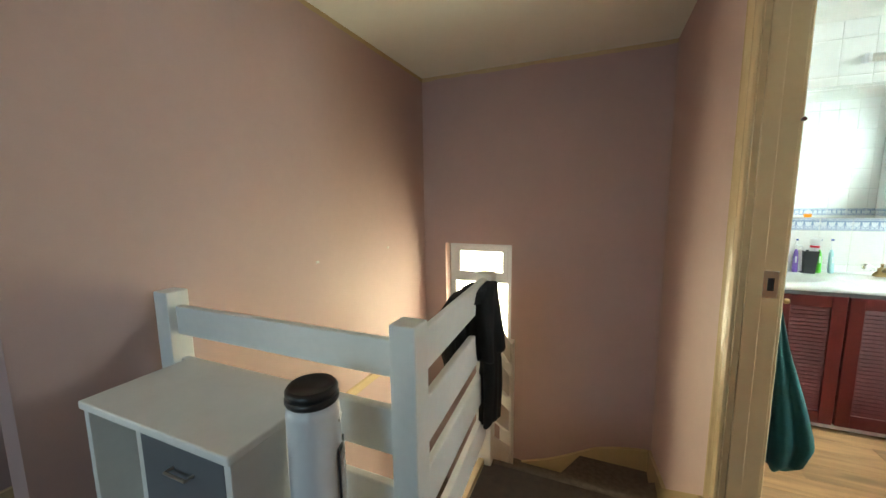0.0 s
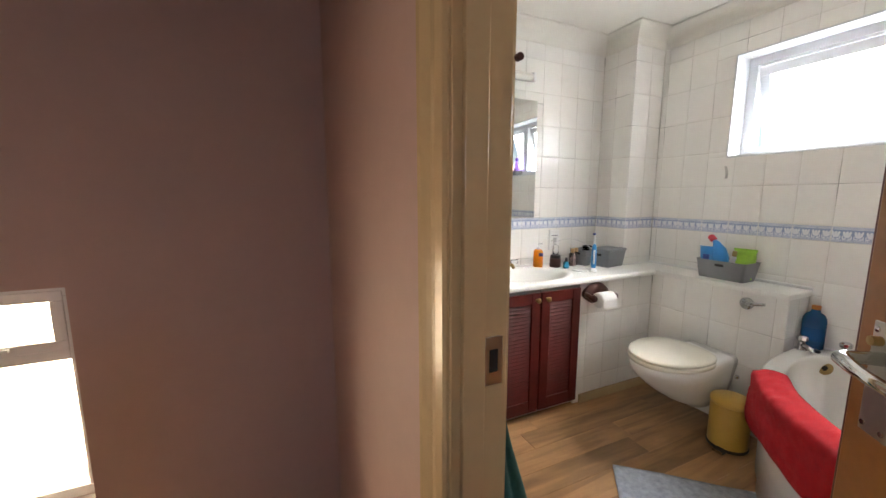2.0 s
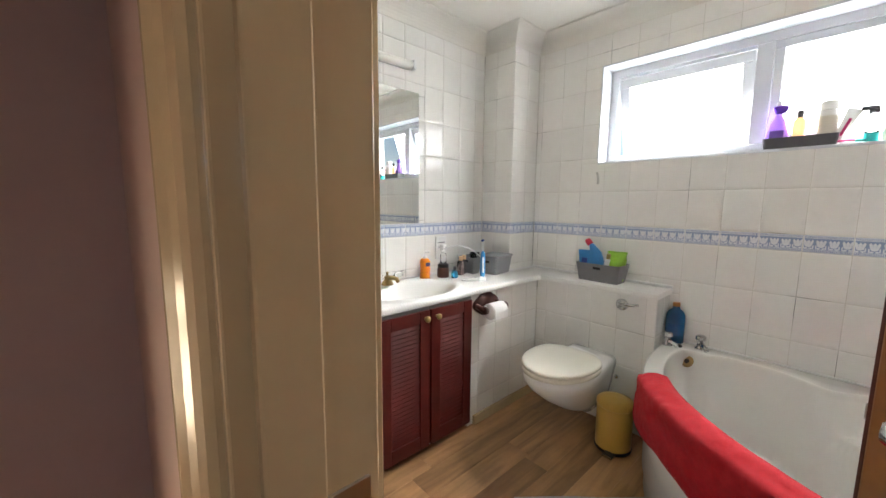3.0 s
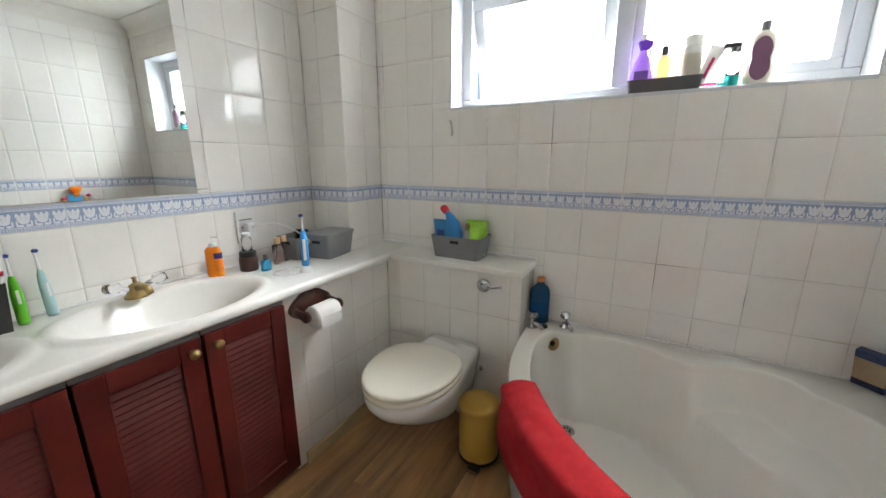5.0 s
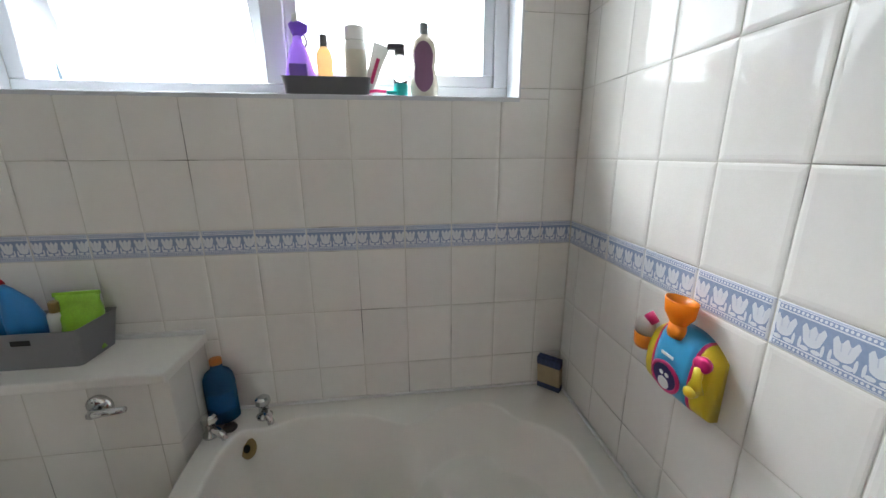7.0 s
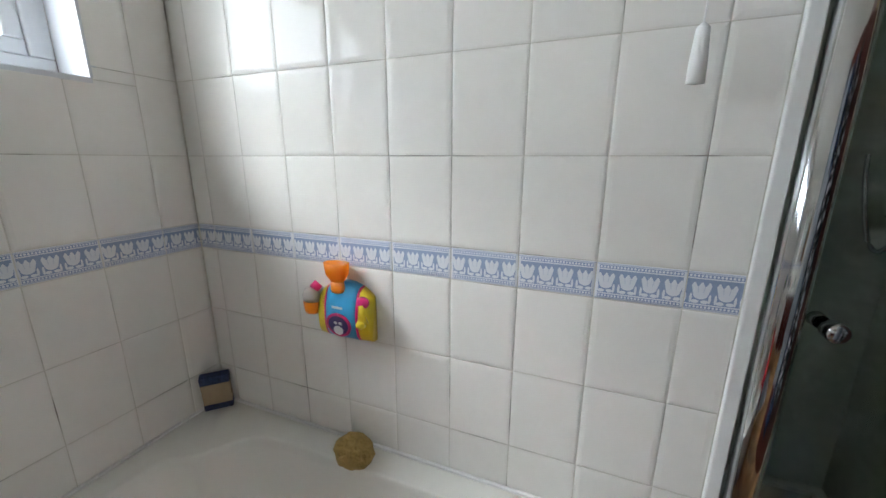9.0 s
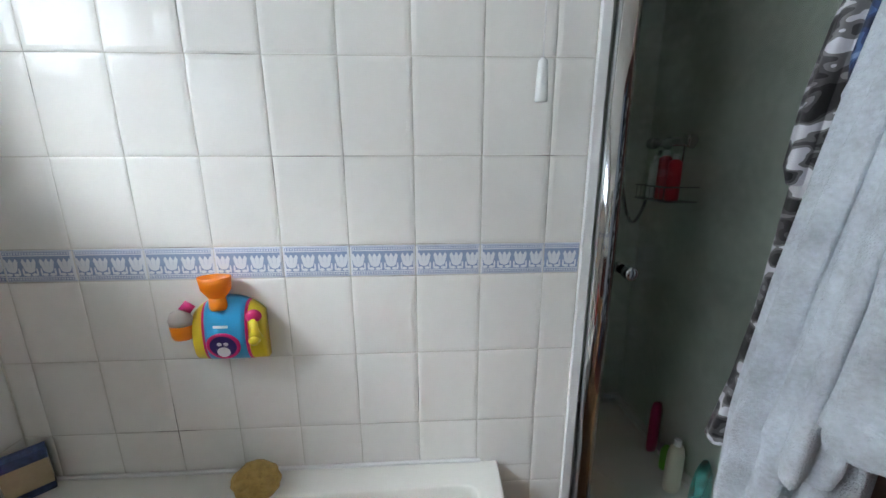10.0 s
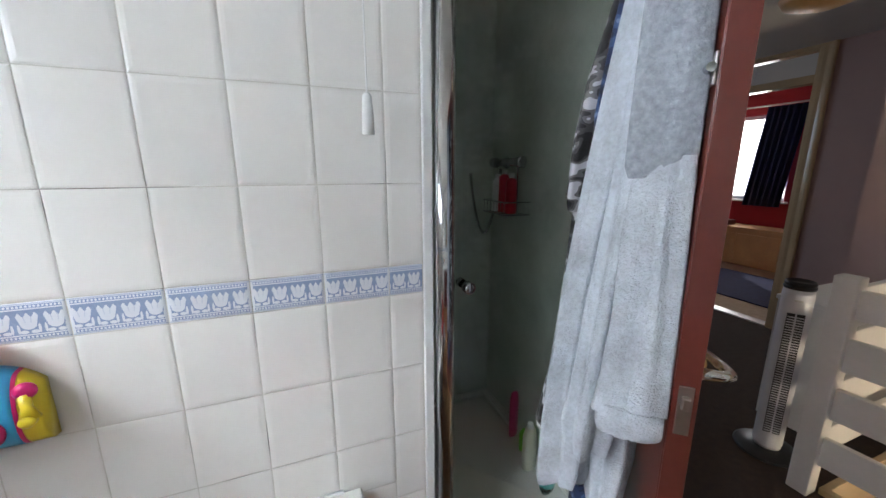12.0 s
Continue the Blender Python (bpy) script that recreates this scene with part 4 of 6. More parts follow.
# ---- vanity cabinets: louvred mahogany doors ----
def louvre_cabinet(x0, w, knob_side):
    c = empty("vanity_cabinet", "dark red mahogany vanity cabinet with a louvred door", "cabinet", pose(x0, 2.842, 0.0), group="vanity cabinets under the worktop")
    part("carcass", box(0.004, w - 0.004, 0.023, 0.40, 0.05, 0.62), M_MAHOG, c)
    part("plinth", box(0, w, 0.055, 0.07, 0, 0.05), M_WPLAST, c, "white plinth")
    # grey strip puts the shade under the worktop edge into colour
    part("rail", box(0, w, 0.012, 0.03, 0.735, 0.7565, 0.001), M_GREY, c, "grey strip for the shade under the worktop")
    d = new("door")
    d.parent = c
    h0, h1, st = 0.045, 0.735, 0.058
    g = 0.003
    part("stile", box(g, g + st, 0, 0.022, h0, h1, 0.0025), M_MAHOG, d)
    part("stile", box(w - g - st, w - g, 0, 0.022, h0, h1, 0.0025), M_MAHOG, d)
    part("rail", box(g + st, w - g - st, 0.001, 0.021, h1 - st, h1, 0.002), M_MAHOG, d)
    part("rail", box(g + st, w - g - st, 0.001, 0.021, h0, h0 + st + 0.01, 0.002), M_MAHOG, d)
    part("backing", box(g + st, w - g - st, 0.018, 0.022, h0 + st, h1 - st), M_MAHOG, d)
    n = 27
    z0, z1 = h0 + st + 0.014, h1 - st - 0.004
    pitch = (z1 - z0) / n
    sl = box(g + st - 0.002, w - g - st + 0.002, -0.012, 0.012, -0.003, 0.003, 0.0015, 1)
    me = bpy.data.meshes.new("slat")
    sl.to_mesh(me), sl.free()
    me.materials.append(M_MAHOG)
    for i in range(n):
        s = new("slat", me)
        s.parent = d
        s.matrix_local = pose(0, 0.011, z0 + (i + 0.5) * pitch, 66, 0, 0)
    kx = w - g - 0.030 if knob_side > 0 else g + 0.030
    part("knob", recalc(lathe([(0.007, 0), (0.006, 0.012), (0.014, 0.018), (0.015, 0.024), (0.010, 0.030), (0, 0.031)], 20, pose(kx, 0, 0.70, 90, 0, 0))), M_BRASS, d, "tarnished brass knob", True)
    return c


for x0, side in ((0.855, 1), (1.142, -1), (1.430, 1), (1.719, -1)):
    louvre_cabinet(x0, 0.285, side)
tagged(link("filler_panel", box(PX1 + 0.006, 0.852, 2.845, 2.865, 0.0, 0.756, 0.002), M_MAHOG), "narrow mahogany filler panel beside the cabinets", "filler panel")


# mirror, light, socket
mir = empty("wall_mirror_glass", "large frameless mirror above the washbasins", "mirror")
part("glass", box(0.985, 2.0, VY - 0.008, VY - 0.0025, 1.117, 1.862, 0.0008, 1), M_MIRROR, mir)
lt = empty("mirror_light", "slim white tube light above the mirror", "wall light")
part("base", box(1.555, 1.94, VY - 0.028, VY - 0.001, 1.972, 2.004, 0.004), M_WPLAST, lt)
part("diffuser", recalc(loft([[(x, VY - 0.028 - 0.034 * math.sin(a), 1.988 - 0.022 * math.cos(a)) for a in [math.pi * i / 12 for i in range(13)]] for x in (1.575, 1.92)])), M_FROST, lt, "frosted tube cover", True)
for xa, xb in ((1.555, 1.575), (1.92, 1.94)):
    part("end_cap", box(xa, xb, VY - 0.064, VY - 0.028, 1.962, 2.012, 0.004), M_WPLAST, lt)
so = empty("shaver_socket", "white shaver socket plate on the tiles", "socket")
part("plate", box(2.135, 2.222, VY - 0.012, VY - 0.001, 0.885, 1.025, 0.004), M_WPLAST, so)
part("slot", box(2.150, 2.206, VY - 0.0135, VY - 0.011, 0.985, 0.990), M_DGREY, so)
for dx in (0.0, 0.018, 0.036):
    part("pin_hole", recalc(lathe([(0.003, 0), (0.003, 0.002), (0, 0.002)], 8, pose(2.160 + dx, VY - 0.012, 0.955, 90, 0, 0))), M_GAP, so)
plugb = empty("charger_plug", "white charger plug with a coiled cable", "charger")
part("plug", box(2.163, 2.197, VY - 0.05, VY - 0.0137, 0.935, 0.975, 0.005), M_WPLAST, plugb)
cable = [(2.18, VY - 0.05, 0.955)]
for i in range(1, 60):
    t = i / 59
    if t < 0.35:
        q = t / 0.35
        cable.append((2.18 + 0.12 * q, VY - 0.05 - 0.22 * q, 0.955 + 0.03 * math.sin(math.pi * q) - 0.06 * q * q))
    elif t < 0.5:
        q = (t - 0.35) / 0.15
        cable.append((2.30 - 0.10 * q, 3.028 - 0.03 * q, 0.895 - 0.098 * ease(q)))
    else:
        q = (t - 0.5) / 0.5
        cable.append((2.15 + 0.06 * math.cos(q * 13), 3.0 + 0.045 * math.sin(q * 13), 0.797 + 0.004 * q))
part("cable", recalc(tube(cable, 0.0026, 8)), M_WPLAST, plugb, smooth=True)

# toilet roll holder
tr = empty("toilet_roll_holder", "dark turned wood toilet roll holder with a paper roll", "toilet roll holder", pose(2.135, 2.8715, 0.675))
part("plate", recalc(loft([[(0.095 * math.cos(a) * (1 + 0.06 * math.cos(4 * a)), y, 0.062 * math.sin(a) * (1 + 0.06 * math.cos(4 * a)) + 0.012) for a in [2 * math.pi * i / 40 for i in range(40)]] for y in (0, -0.012, -0.016)])), M_DARKWOOD, tr, smooth=True)
for s in (-1, 1):
    part("bracket", recalc(lathe([(0.022, 0), (0.022, 0.012), (0.018, 0.018), (0, 0.018)], 22, pose(s * 0.075, -0.075, 0.0, 0, 90 * s, 0))), M_DARKWOOD, tr, smooth=True)
    part("arm", recalc(tube([(s * 0.082, -0.012, 0.01), (s * 0.086, -0.05, 0.006), (s * 0.084, -0.075, 0.0)], [0.016, 0.013, 0.015], 12)), M_DARKWOOD, tr, smooth=True)
roll = part("roll", recalc(lathe([(0.02, -0.055), (0.042, -0.055), (0.044, -0.05), (0.044, 0.05), (0.042, 0.055), (0.02, 0.055)], 36, pose(0, -0.078, -0.012, 0, 90, 0))), M_PAPER, tr, "part-used white paper roll", True)
part("sheet", box(-0.053, 0.053, -0.1225, -0.121, -0.05, -0.006, 0.0004, 1), M_PAPER, roll)

# pedal bin
pbn = empty("pedal_bin", "mustard yellow metal pedal bin with a closed lid", "pedal bin", pose(2.455, 2.262, 0.0))
part("body", recalc(lathe([(0.083, 0.012), (0.085, 0.016), (0.086, 0.225), (0.084, 0.228)], 40)), M_MUSTARD, pbn, smooth=True)
part("base_ring", recalc(lathe([(0.086, 0.0), (0.089, 0.003), (0.089, 0.013), (0.085, 0.016)], 40)), M_BLACK, pbn, smooth=True)
part("lid", recalc(lathe([(0.088, 0.229), (0.089, 0.232), (0.089, 0.246), (0.083, 0.255), (0.05, 0.262), (0, 0.264)], 40)), M_MUSTARD, pbn, smooth=True)
part("pedal", box(-0.128, -0.082, -0.05, 0.0, 0.012, 0.020, 0.003), M_BLACK, pbn)
part("pedal_tip", box(-0.130, -0.126, -0.048, -0.002, 0.010, 0.023, 0.001), M_CHROME, pbn)

# bath mat
bm = bmesh.new()
n = 40
vs = [[None] * (n + 1) for _ in range(n + 1)]
for i in range(n + 1):
    for j in range(n + 1):
        x, y = -0.40 + 0.80 * i / n, -0.26 + 0.52 * j / n
        vs[i][j] = bm.verts.new((x, y, 0.012 + 0.008 * noise.noise((x * 5, y * 5, 1)) + (0.02 * ease((x - 0.2) / 0.2) * noise.noise((y * 6, 0, 4)))))
for i in range(n):
    for j in range(n):
        bm.faces.new((vs[i][j], vs[i + 1][j], vs[i + 1][j + 1], vs[i][j + 1]))
mat_ob = link("bath_mat", recalc(bm), M_MAT, smooth=True)
mat_ob.matrix_world = pose(1.92, 1.93, 0.0, 0, 0, -42)
sm = mat_ob.modifiers.new("thick", "SOLIDIFY")
sm.thickness, sm.offset = 0.012, -1
tagged(mat_ob, "rumpled blue-grey bath mat on the floor", "bath mat")

# ---- things: small bathroom goods ----
def bottle(name, label, x, y, z, profile, mat, turn=0, squash=1.0, group="", tilt=(0, 0)):
    """An empty at the foot, with the body as its first part; more parts are added by the caller."""
    b = empty(name, label, "bottle" if "bottle" in name or "spray" in name else name.replace("_", " "), pose(x, y, z, tilt[0], tilt[1], turn), group)
    part("body", recalc(lathe(profile, 28, None, None, squash)), mat, b, smooth=True)
    return b


def cap(b, r, z0, z1, mat, label="", n=20, squash=1.0):
    return part("cap", recalc(lathe([(r, z0), (r, z1 - 0.003), (r * 0.85, z1), (0, z1)], n, None, None, squash)), mat, b, label)


def label_band(b, r, z0, z1, mat, squash=1.0, a0=-70, a1=70, label="printed label"):
    """A label wrapped on the front of a bottle, 0.6 mm proud."""
    bm = bmesh.new()
    n = 14
    rows = []
    for k in range(n + 1):
        a = radians(a0 + (a1 - a0) * k / n)
        rows.append([bm.verts.new(((rr) * math.cos(a), squash * rr * math.sin(a), z)) for rr, z in ((r + 0.0006, z0), (r + 0.0006, z1), (r - 0.002, z1), (r - 0.002, z0))])
    for p, q in zip(rows, rows[1:]):
        for i in range(4):
            bm.faces.new((p[i], p[(i + 1) % 4], q[(i + 1) % 4], q[i]))
    return part("label", recalc(bm), mat, b, label)


def open_box(name, label, w, d, h, mat, m, taper=0.012, cat="storage box", lid=None, slots=True):
    b = empty(name, label, cat, m)
    t = 0.004
    o = [(-1, -1), (1, -1), (1, 1), (-1, 1)]

    def ring(ww, dd, z):
        out = []
        for sx, sy in o:
            for k in range(4):
                a = math.atan2(sy, sx) - math.pi / 4 + k * math.pi / 6
                out.append((sx * (ww / 2 - 0.012) + 0.012 * math.cos(a), sy * (dd / 2 - 0.012) + 0.012 * math.sin(a), z))
        return out

    rs = [ring(w - 2 * taper, d - 2 * taper, 0), ring(w, d, h), ring(w + 0.004, d + 0.004, h + 0.001), ring(w - 2 * t, d - 2 * t, h), ring(w - 2 * taper - 2 * t, d - 2 * taper - 2 * t, t)]
    part("body", recalc(loft(rs)), mat, b)
    if slots:
        for s in (-1, 1):
            part("hand_slot", box(-0.022, 0.022, -0.001, 0.001, -0.007, 0.007, 0.0005, 1), M_GAP, b).matrix_local = pose(s * (w / 2 - 0.0015), 0, h - 0.025, 0, 0, 90)
    if lid:
        part("lid", recalc(loft([ring(w + 0.008, d + 0.008, h + 0.002), ring(w + 0.010, d + 0.010, h + 0.010), ring(w, d, h + 0.014), ring(w - 0.03, d - 0.03, h + 0.016)])), mat, b)
    return b


# worktop
b = bottle("soap_bottle", "orange face wash pump bottle with a clear pump", 1.978, 3.205, 0.793, [(0.028, 0), (0.031, 0.004), (0.031, 0.105), (0.024, 0.116), (0.014, 0.122)], T_ORANGE, -60, 0.62)
label_band(b, 0.0315, 0.075, 0.098, M_INDIGO, 0.62)
label_band(b, 0.0315, 0.025, 0.07, M_ORANGE, 0.62)
cap(b, 0.012, 0.120, 0.135, M_WPLAST)
part("pump", recalc(tube([(0, 0, 0.133), (0, 0, 0.158), (0.03, 0, 0.160)], 0.005, 10)), M_WPLAST, b)
j = bottle("cream_jar", "dark glass cream jar with a black lid", 2.105, 3.185, 0.790, [(0.034, 0), (0.036, 0.004), (0.036, 0.055), (0.03, 0.06)], M_DARKWOOD)
cap(j, 0.033, 0.060, 0.082, M_BLACK)
j = bottle("cosmetic_bottle", "small clear bottle with a white cap", 2.105, 3.185, 0.875, [(0.02, 0), (0.02, 0.05), (0.014, 0.06)], G_CLEAR)
cap(j, 0.016, 0.06, 0.075, M_WPLAST)
p = bottle("perfume_bottle", "small dark blue perfume bottle", 2.135, 3.115, 0.790, [(0.022, 0), (0.024, 0.004), (0.022, 0.04), (0.008, 0.05)], G_BLUE, 0, 0.6)
cap(p, 0.008, 0.048, 0.07, M_DGREY)
for k, (x, y) in enumerate(((2.235, 3.165), (2.285, 3.185))):
    p = bottle("scent_bottle", "square blush pink glass scent bottle with a pink cap", x, y, 0.790, [(0.024, 0), (0.026, 0.004), (0.026, 0.085), (0.012, 0.092)], G_BLUSH, 20 * k, 0.7, "pink scent bottles")
    cap(p, 0.013, 0.09, 0.118, M_PEACH)
open_box("storage_box", "open mid grey plastic storage box on the worktop", 0.19, 0.14, 0.105, M_GREY, pose(2.385, 3.19, 0.790, 0, 0, 6))
open_box("storage_box", "lidded mid grey plastic storage box on the worktop", 0.20, 0.15, 0.105, M_GREY, pose(2.468, 3.085, 0.790, 0, 0, 8), lid=True)
g = bottle("drinking_glass", "clear tumbler in the grey box", 2.39, 3.19, 0.796, [(0.026, 0), (0.033, 0.12), (0.031, 0.12), (0.024, 0.006), (0, 0.006)], G_CLEAR)
tb = empty("electric_toothbrush", "blue and white electric toothbrush standing on its charger", "toothbrush", pose(2.205, 2.955, 0.790))
part("charger", recalc(lathe([(0.026, 0), (0.027, 0.004), (0.024, 0.022), (0.012, 0.028)], 24, None, None, 0.8)), M_WPLAST, tb, smooth=True)
part("handle", recalc(lathe([(0.014, 0.02), (0.016, 0.05), (0.0155, 0.12), (0.012, 0.16), (0.006, 0.175)], 22)), M_BLUE, tb, smooth=True)
part("grip", box(0.006, 0.0168, -0.006, 0.006, 0.05, 0.14, 0.003), M_WPLAST, tb).matrix_local = pose(0, 0, 0, 0, 0, 230)
part("head", recalc(tube([(0, 0, 0.17), (0, 0, 0.215), (0, 0, 0.24)], [0.005, 0.004, 0.004], 10)), M_WPLAST, tb)
part("bristles", recalc(lathe([(0.007, 0), (0.007, 0.014), (0, 0.014)], 14, pose(0, 0, 0.236, 0, 90, 200))), M_NAVY, tb)

# brushes beside the left basin
cup = empty("toothbrush_cup", "tall black plastic cup with toothpaste inside", "cup", pose(1.405, 3.225, 0.790))
part("body", recalc(lathe([(0.038, 0), (0.049, 0.135), (0.046, 0.135), (0.032, 0.006), (0, 0.006)], 4, pose(0, 0, 0, 0, 0, 45))), M_BLACK, cup)
tp = empty("toothpaste_tube", "white and red toothpaste tube standing in the black cup", "toothpaste", pose(1.415, 3.222, 0.80, 4, 3, 0))
part("tube", recalc(loft([egg(0, 0, 0.014, 0.014, 0.016, 0.03), egg(0, 0, 0.018, 0.018, 0.018, 0.1), egg(0, 0, 0.024, 0.024, 0.006, 0.19), egg(0, 0, 0.026, 0.026, 0.002, 0.20)])), M_WPLAST, tp, smooth=True)
part("stripe", recalc(loft([egg(0, 0, 0.0214, 0.0214, 0.0126, 0.145), egg(0, 0, 0.0223, 0.0223, 0.0106, 0.158)])), M_REDPL, tp, "red printed band", True)
bc = empty("bottle_cap_dispenser", "white flip-top dispenser standing behind the cup", "dispenser", pose(1.375, 3.235, 0.90))
part("body", recalc(lathe([(0.02, -0.1), (0.02, 0.02), (0.014, 0.03)], 20)), M_WPLAST, bc, smooth=True)
part("spout", recalc(tube([(0, 0, 0.03), (0, 0, 0.05), (-0.035, -0.01, 0.055)], 0.006, 10)), M_WPLAST, bc)


def brush(x, y, turn, lean, mat, label):
    t = empty("electric_toothbrush", label, "toothbrush", pose(x, y, 0.790, lean, 0, turn))
    part("handle", recalc(lathe([(0.012, 0), (0.0135, 0.01), (0.0125, 0.09), (0.009, 0.125), (0.005, 0.14)], 20)), mat, t, smooth=True)
    part("neck", recalc(tube([(0, 0, 0.138), (0, 0, 0.18), (0, 0, 0.20)], [0.0045, 0.003, 0.0035], 10)), M_WPLAST, t)
    part("bristles", recalc(lathe([(0.0055, 0), (0.0055, 0.011), (0, 0.011)], 12, pose(0, 0, 0.197, 90, 0, 0))), M_NAVY, t)
    part("button", box(-0.0035, 0.0035, -0.0145, -0.010, 0.06, 0.10, 0.002), M_WPLAST, t)


brush(1.462, 3.240, 0, -4, M_GREEN, "bright green electric toothbrush standing by the tiles")
brush(1.525, 3.255, 15, -5, M_PALETEAL, "pale teal electric toothbrush leaning on the tiles")
brush(1.345, 3.215, -10, -6, M_LILAC, "slim purple toothbrush leaning by the cup")

# cistern shelf box of cleaners
open_box("storage_basket", "mid grey plastic basket of cleaning goods on the shelf", 0.155, 0.255, 0.105, M_GREY, pose(2.755, 2.505, 0.790, 0, 0, 0), 0.014)
bl = empty("toilet_cleaner_bottle", "blue toilet cleaner bottle with an angled neck and red cap", "bottle", pose(2.742, 2.540, 0.797))
bl.scale = (1.1, 1.2, 1.12)
part("body", recalc(loft([egg(0, 0, 0.026, 0.026, 0.036, 0, square=3), egg(0, 0, 0.027, 0.027, 0.038, 0.10, square=3), egg(0, 0.004, 0.022, 0.022, 0.028, 0.145), egg(0, 0.022, 0.013, 0.013, 0.014, 0.178), egg(0, 0.036, 0.010, 0.010, 0.010, 0.19)])), M_BLUE, bl, smooth=True)
part("cap", recalc(lathe([(0.015, -0.006), (0.016, 0.002), (0.015, 0.022), (0.008, 0.028), (0, 0.028)], 18, pose(0, 0.034, 0.186, -40, 0, 0))), M_REDPL, bl, "red cap", True)
sp = empty("wipes_tub", "dark blue cleaning sachet standing in the basket", "sachet", pose(2.730, 2.598, 0.797))
sp.scale = (1.1, 1.1, 1.12)
part("body", recalc(loft([egg(0, 0, 0.018, 0.018, 0.032, 0, square=4), egg(0, 0, 0.02, 0.02, 0.034, 0.09, square=4), egg(0, 0.006, 0.012, 0.012, 0.036, 0.15, square=4)])), M_BLUE, sp, smooth=True)
part("label", box(-0.0212, -0.012, -0.018, 0.012, 0.06, 0.11, 0.002), M_NAVY, sp)
tin = bottle("spray_tin", "slim white spray tube with a gold top", 2.765, 2.49, 0.797, [(0.017, 0), (0.017, 0.12), (0.010, 0.128)], M_WPLAST, 0, 1, "", (8, -6))
cap(tin, 0.011, 0.128, 0.158, M_BRASS)
wp = empty("wipes_packet", "crumpled lime green packet of wipes", "packet", pose(2.765, 2.432, 0.800, 0, 6, 6))
bm = bmesh.new()
rs = []
for k in range(9):
    t = k / 8
    rs.append([(x + 0.005 * noise.noise((x * 60, t * 4, 2)), y + 0.006 * noise.noise((y * 40, t * 5, 1)), z) for x, y, z in egg(0, 0, 0.032 * (1 - 0.75 * ease((t - 0.6) / 0.4)) + 0.002, 0.032 * (1 - 0.75 * ease((t - 0.6) / 0.4)) + 0.002, 0.045 + 0.008 * t, 0.16 * t, 24, 3)])
part("packet", recalc(loft(rs)), M_LIME, wp, smooth=True)
part("seal", box(-0.004, 0.004, -0.054, 0.054, 0.156, 0.168, 0.001), M_LIME, wp)

# bath rim
sb = bottle("bubble_bath_bottle", "tall blue bubble bath bottle with an orange cap", 2.790, 2.118, RIM, [(0.030, 0), (0.036, 0.006), (0.036, 0.15), (0.034, 0.175), (0.027, 0.195), (0.015, 0.208), (0.013, 0.222)], T_BUBBLE, 200, 1.0)
sb.scale = (0.85, 1.22, 0.88)
label_band(sb, 0.0365, 0.05, 0.12, M_BUBBLE, 1.0, -55, 55, "pale printed label")
cap(sb, 0.014, 0.222, 0.246, M_CARAMEL)
cb = empty("soap_carton", "small brown card carton with navy patterned ends", "carton", pose(2.802, 1.035, RIM + 0.002, -9, 0, 46))
part("card", box(-0.040, 0.040, -0.014, 0.014, 0.022, 0.100, 0.001, 1), M_CARD, cb)
part("band", box(-0.0405, 0.0405, -0.0145, 0.0145, 0.0, 0.022, 0.001, 1), M_CARDNAVY, cb)
part("band", box(-0.0405, 0.0405, -0.0145, 0.0145, 0.100, 0.128, 0.001, 1), M_CARDNAVY, cb)
for k in range(3):
    part("print", box(-0.020 + 0.004 * k, 0.020 - 0.004 * k, -0.0146, -0.0135, 0.075 - 0.012 * k, 0.078 - 0.012 * k), M_DARKWOOD, cb)
bm = bmesh.new()
bmesh.ops.create_icosphere(bm, subdivisions=5, radius=1)
for v in bm.verts:
    q = v.co.normalized()
    k = 1 + 0.10 * noise.noise(q * 2.2) + 0.05 * noise.noise(q * 6)
    pit = noise.noise(q * 9 + Vector((3, 1, 7)))
    k -= 0.16 * ease((pit - 0.22) / 0.18)
    v.co = Vector((q.x * 0.055 * k, q.y * 0.044 * k, q.z * 0.045 * k))
spg = link("bath_sponge", bm, M_SPONGE, smooth=True)
spg.matrix_world = pose(2.256, 1.062, RIM + 0.036)
tagged(spg, "round tan sea sponge with large pores on the bath rim", "sponge")

# window sill
TRX, TRY = 2.896, 1.75
open_box("sill_tray", "shallow dark grey plastic tray on the window sill", 0.10, 0.243, 0.046, M_DGREY, pose(2.905, 1.737, 1.490), 0.006, "tray", slots=False)
s = empty("spray_bottle", "purple trigger spray bottle with a white head", "bottle", pose(2.905, 1.814, 1.495))
s.scale = (1.1, 1.05, 0.92)
part("body", recalc(loft([egg(0, 0, 0.022, 0.022, 0.038, 0, square=3), egg(0, 0, 0.023, 0.023, 0.039, 0.06, square=3), egg(0, 0, 0.019, 0.019, 0.026, 0.12), egg(0, 0, 0.012, 0.012, 0.014, 0.15), egg(0, 0, 0.011, 0.011, 0.012, 0.165)])), T_PURPLE, s, smooth=True)
part("label", box(-0.0245, -0.016, -0.024, 0.024, 0.02, 0.085, 0.003), M_LILAC, s)
tg = part("trigger_head", recalc(loft([egg(0, 0, 0.010, 0.010, 0.010, 0.163), egg(0, -0.006, 0.010, 0.010, 0.022, 0.178), egg(0, -0.004, 0.008, 0.008, 0.026, 0.198), egg(0, 0.0, 0.005, 0.005, 0.012, 0.208)])), M_PURPLE, s, smooth=True)
part("nozzle", box(-0.006, 0.006, -0.006, 0.010, 0.200, 0.228, 0.003), M_WPLAST, tg, "white nozzle")
part("trigger", recalc(tube([(0, -0.018, 0.172), (0, -0.024, 0.150), (0, -0.016, 0.128)], 0.004, 8)), M_WPLAST, tg)
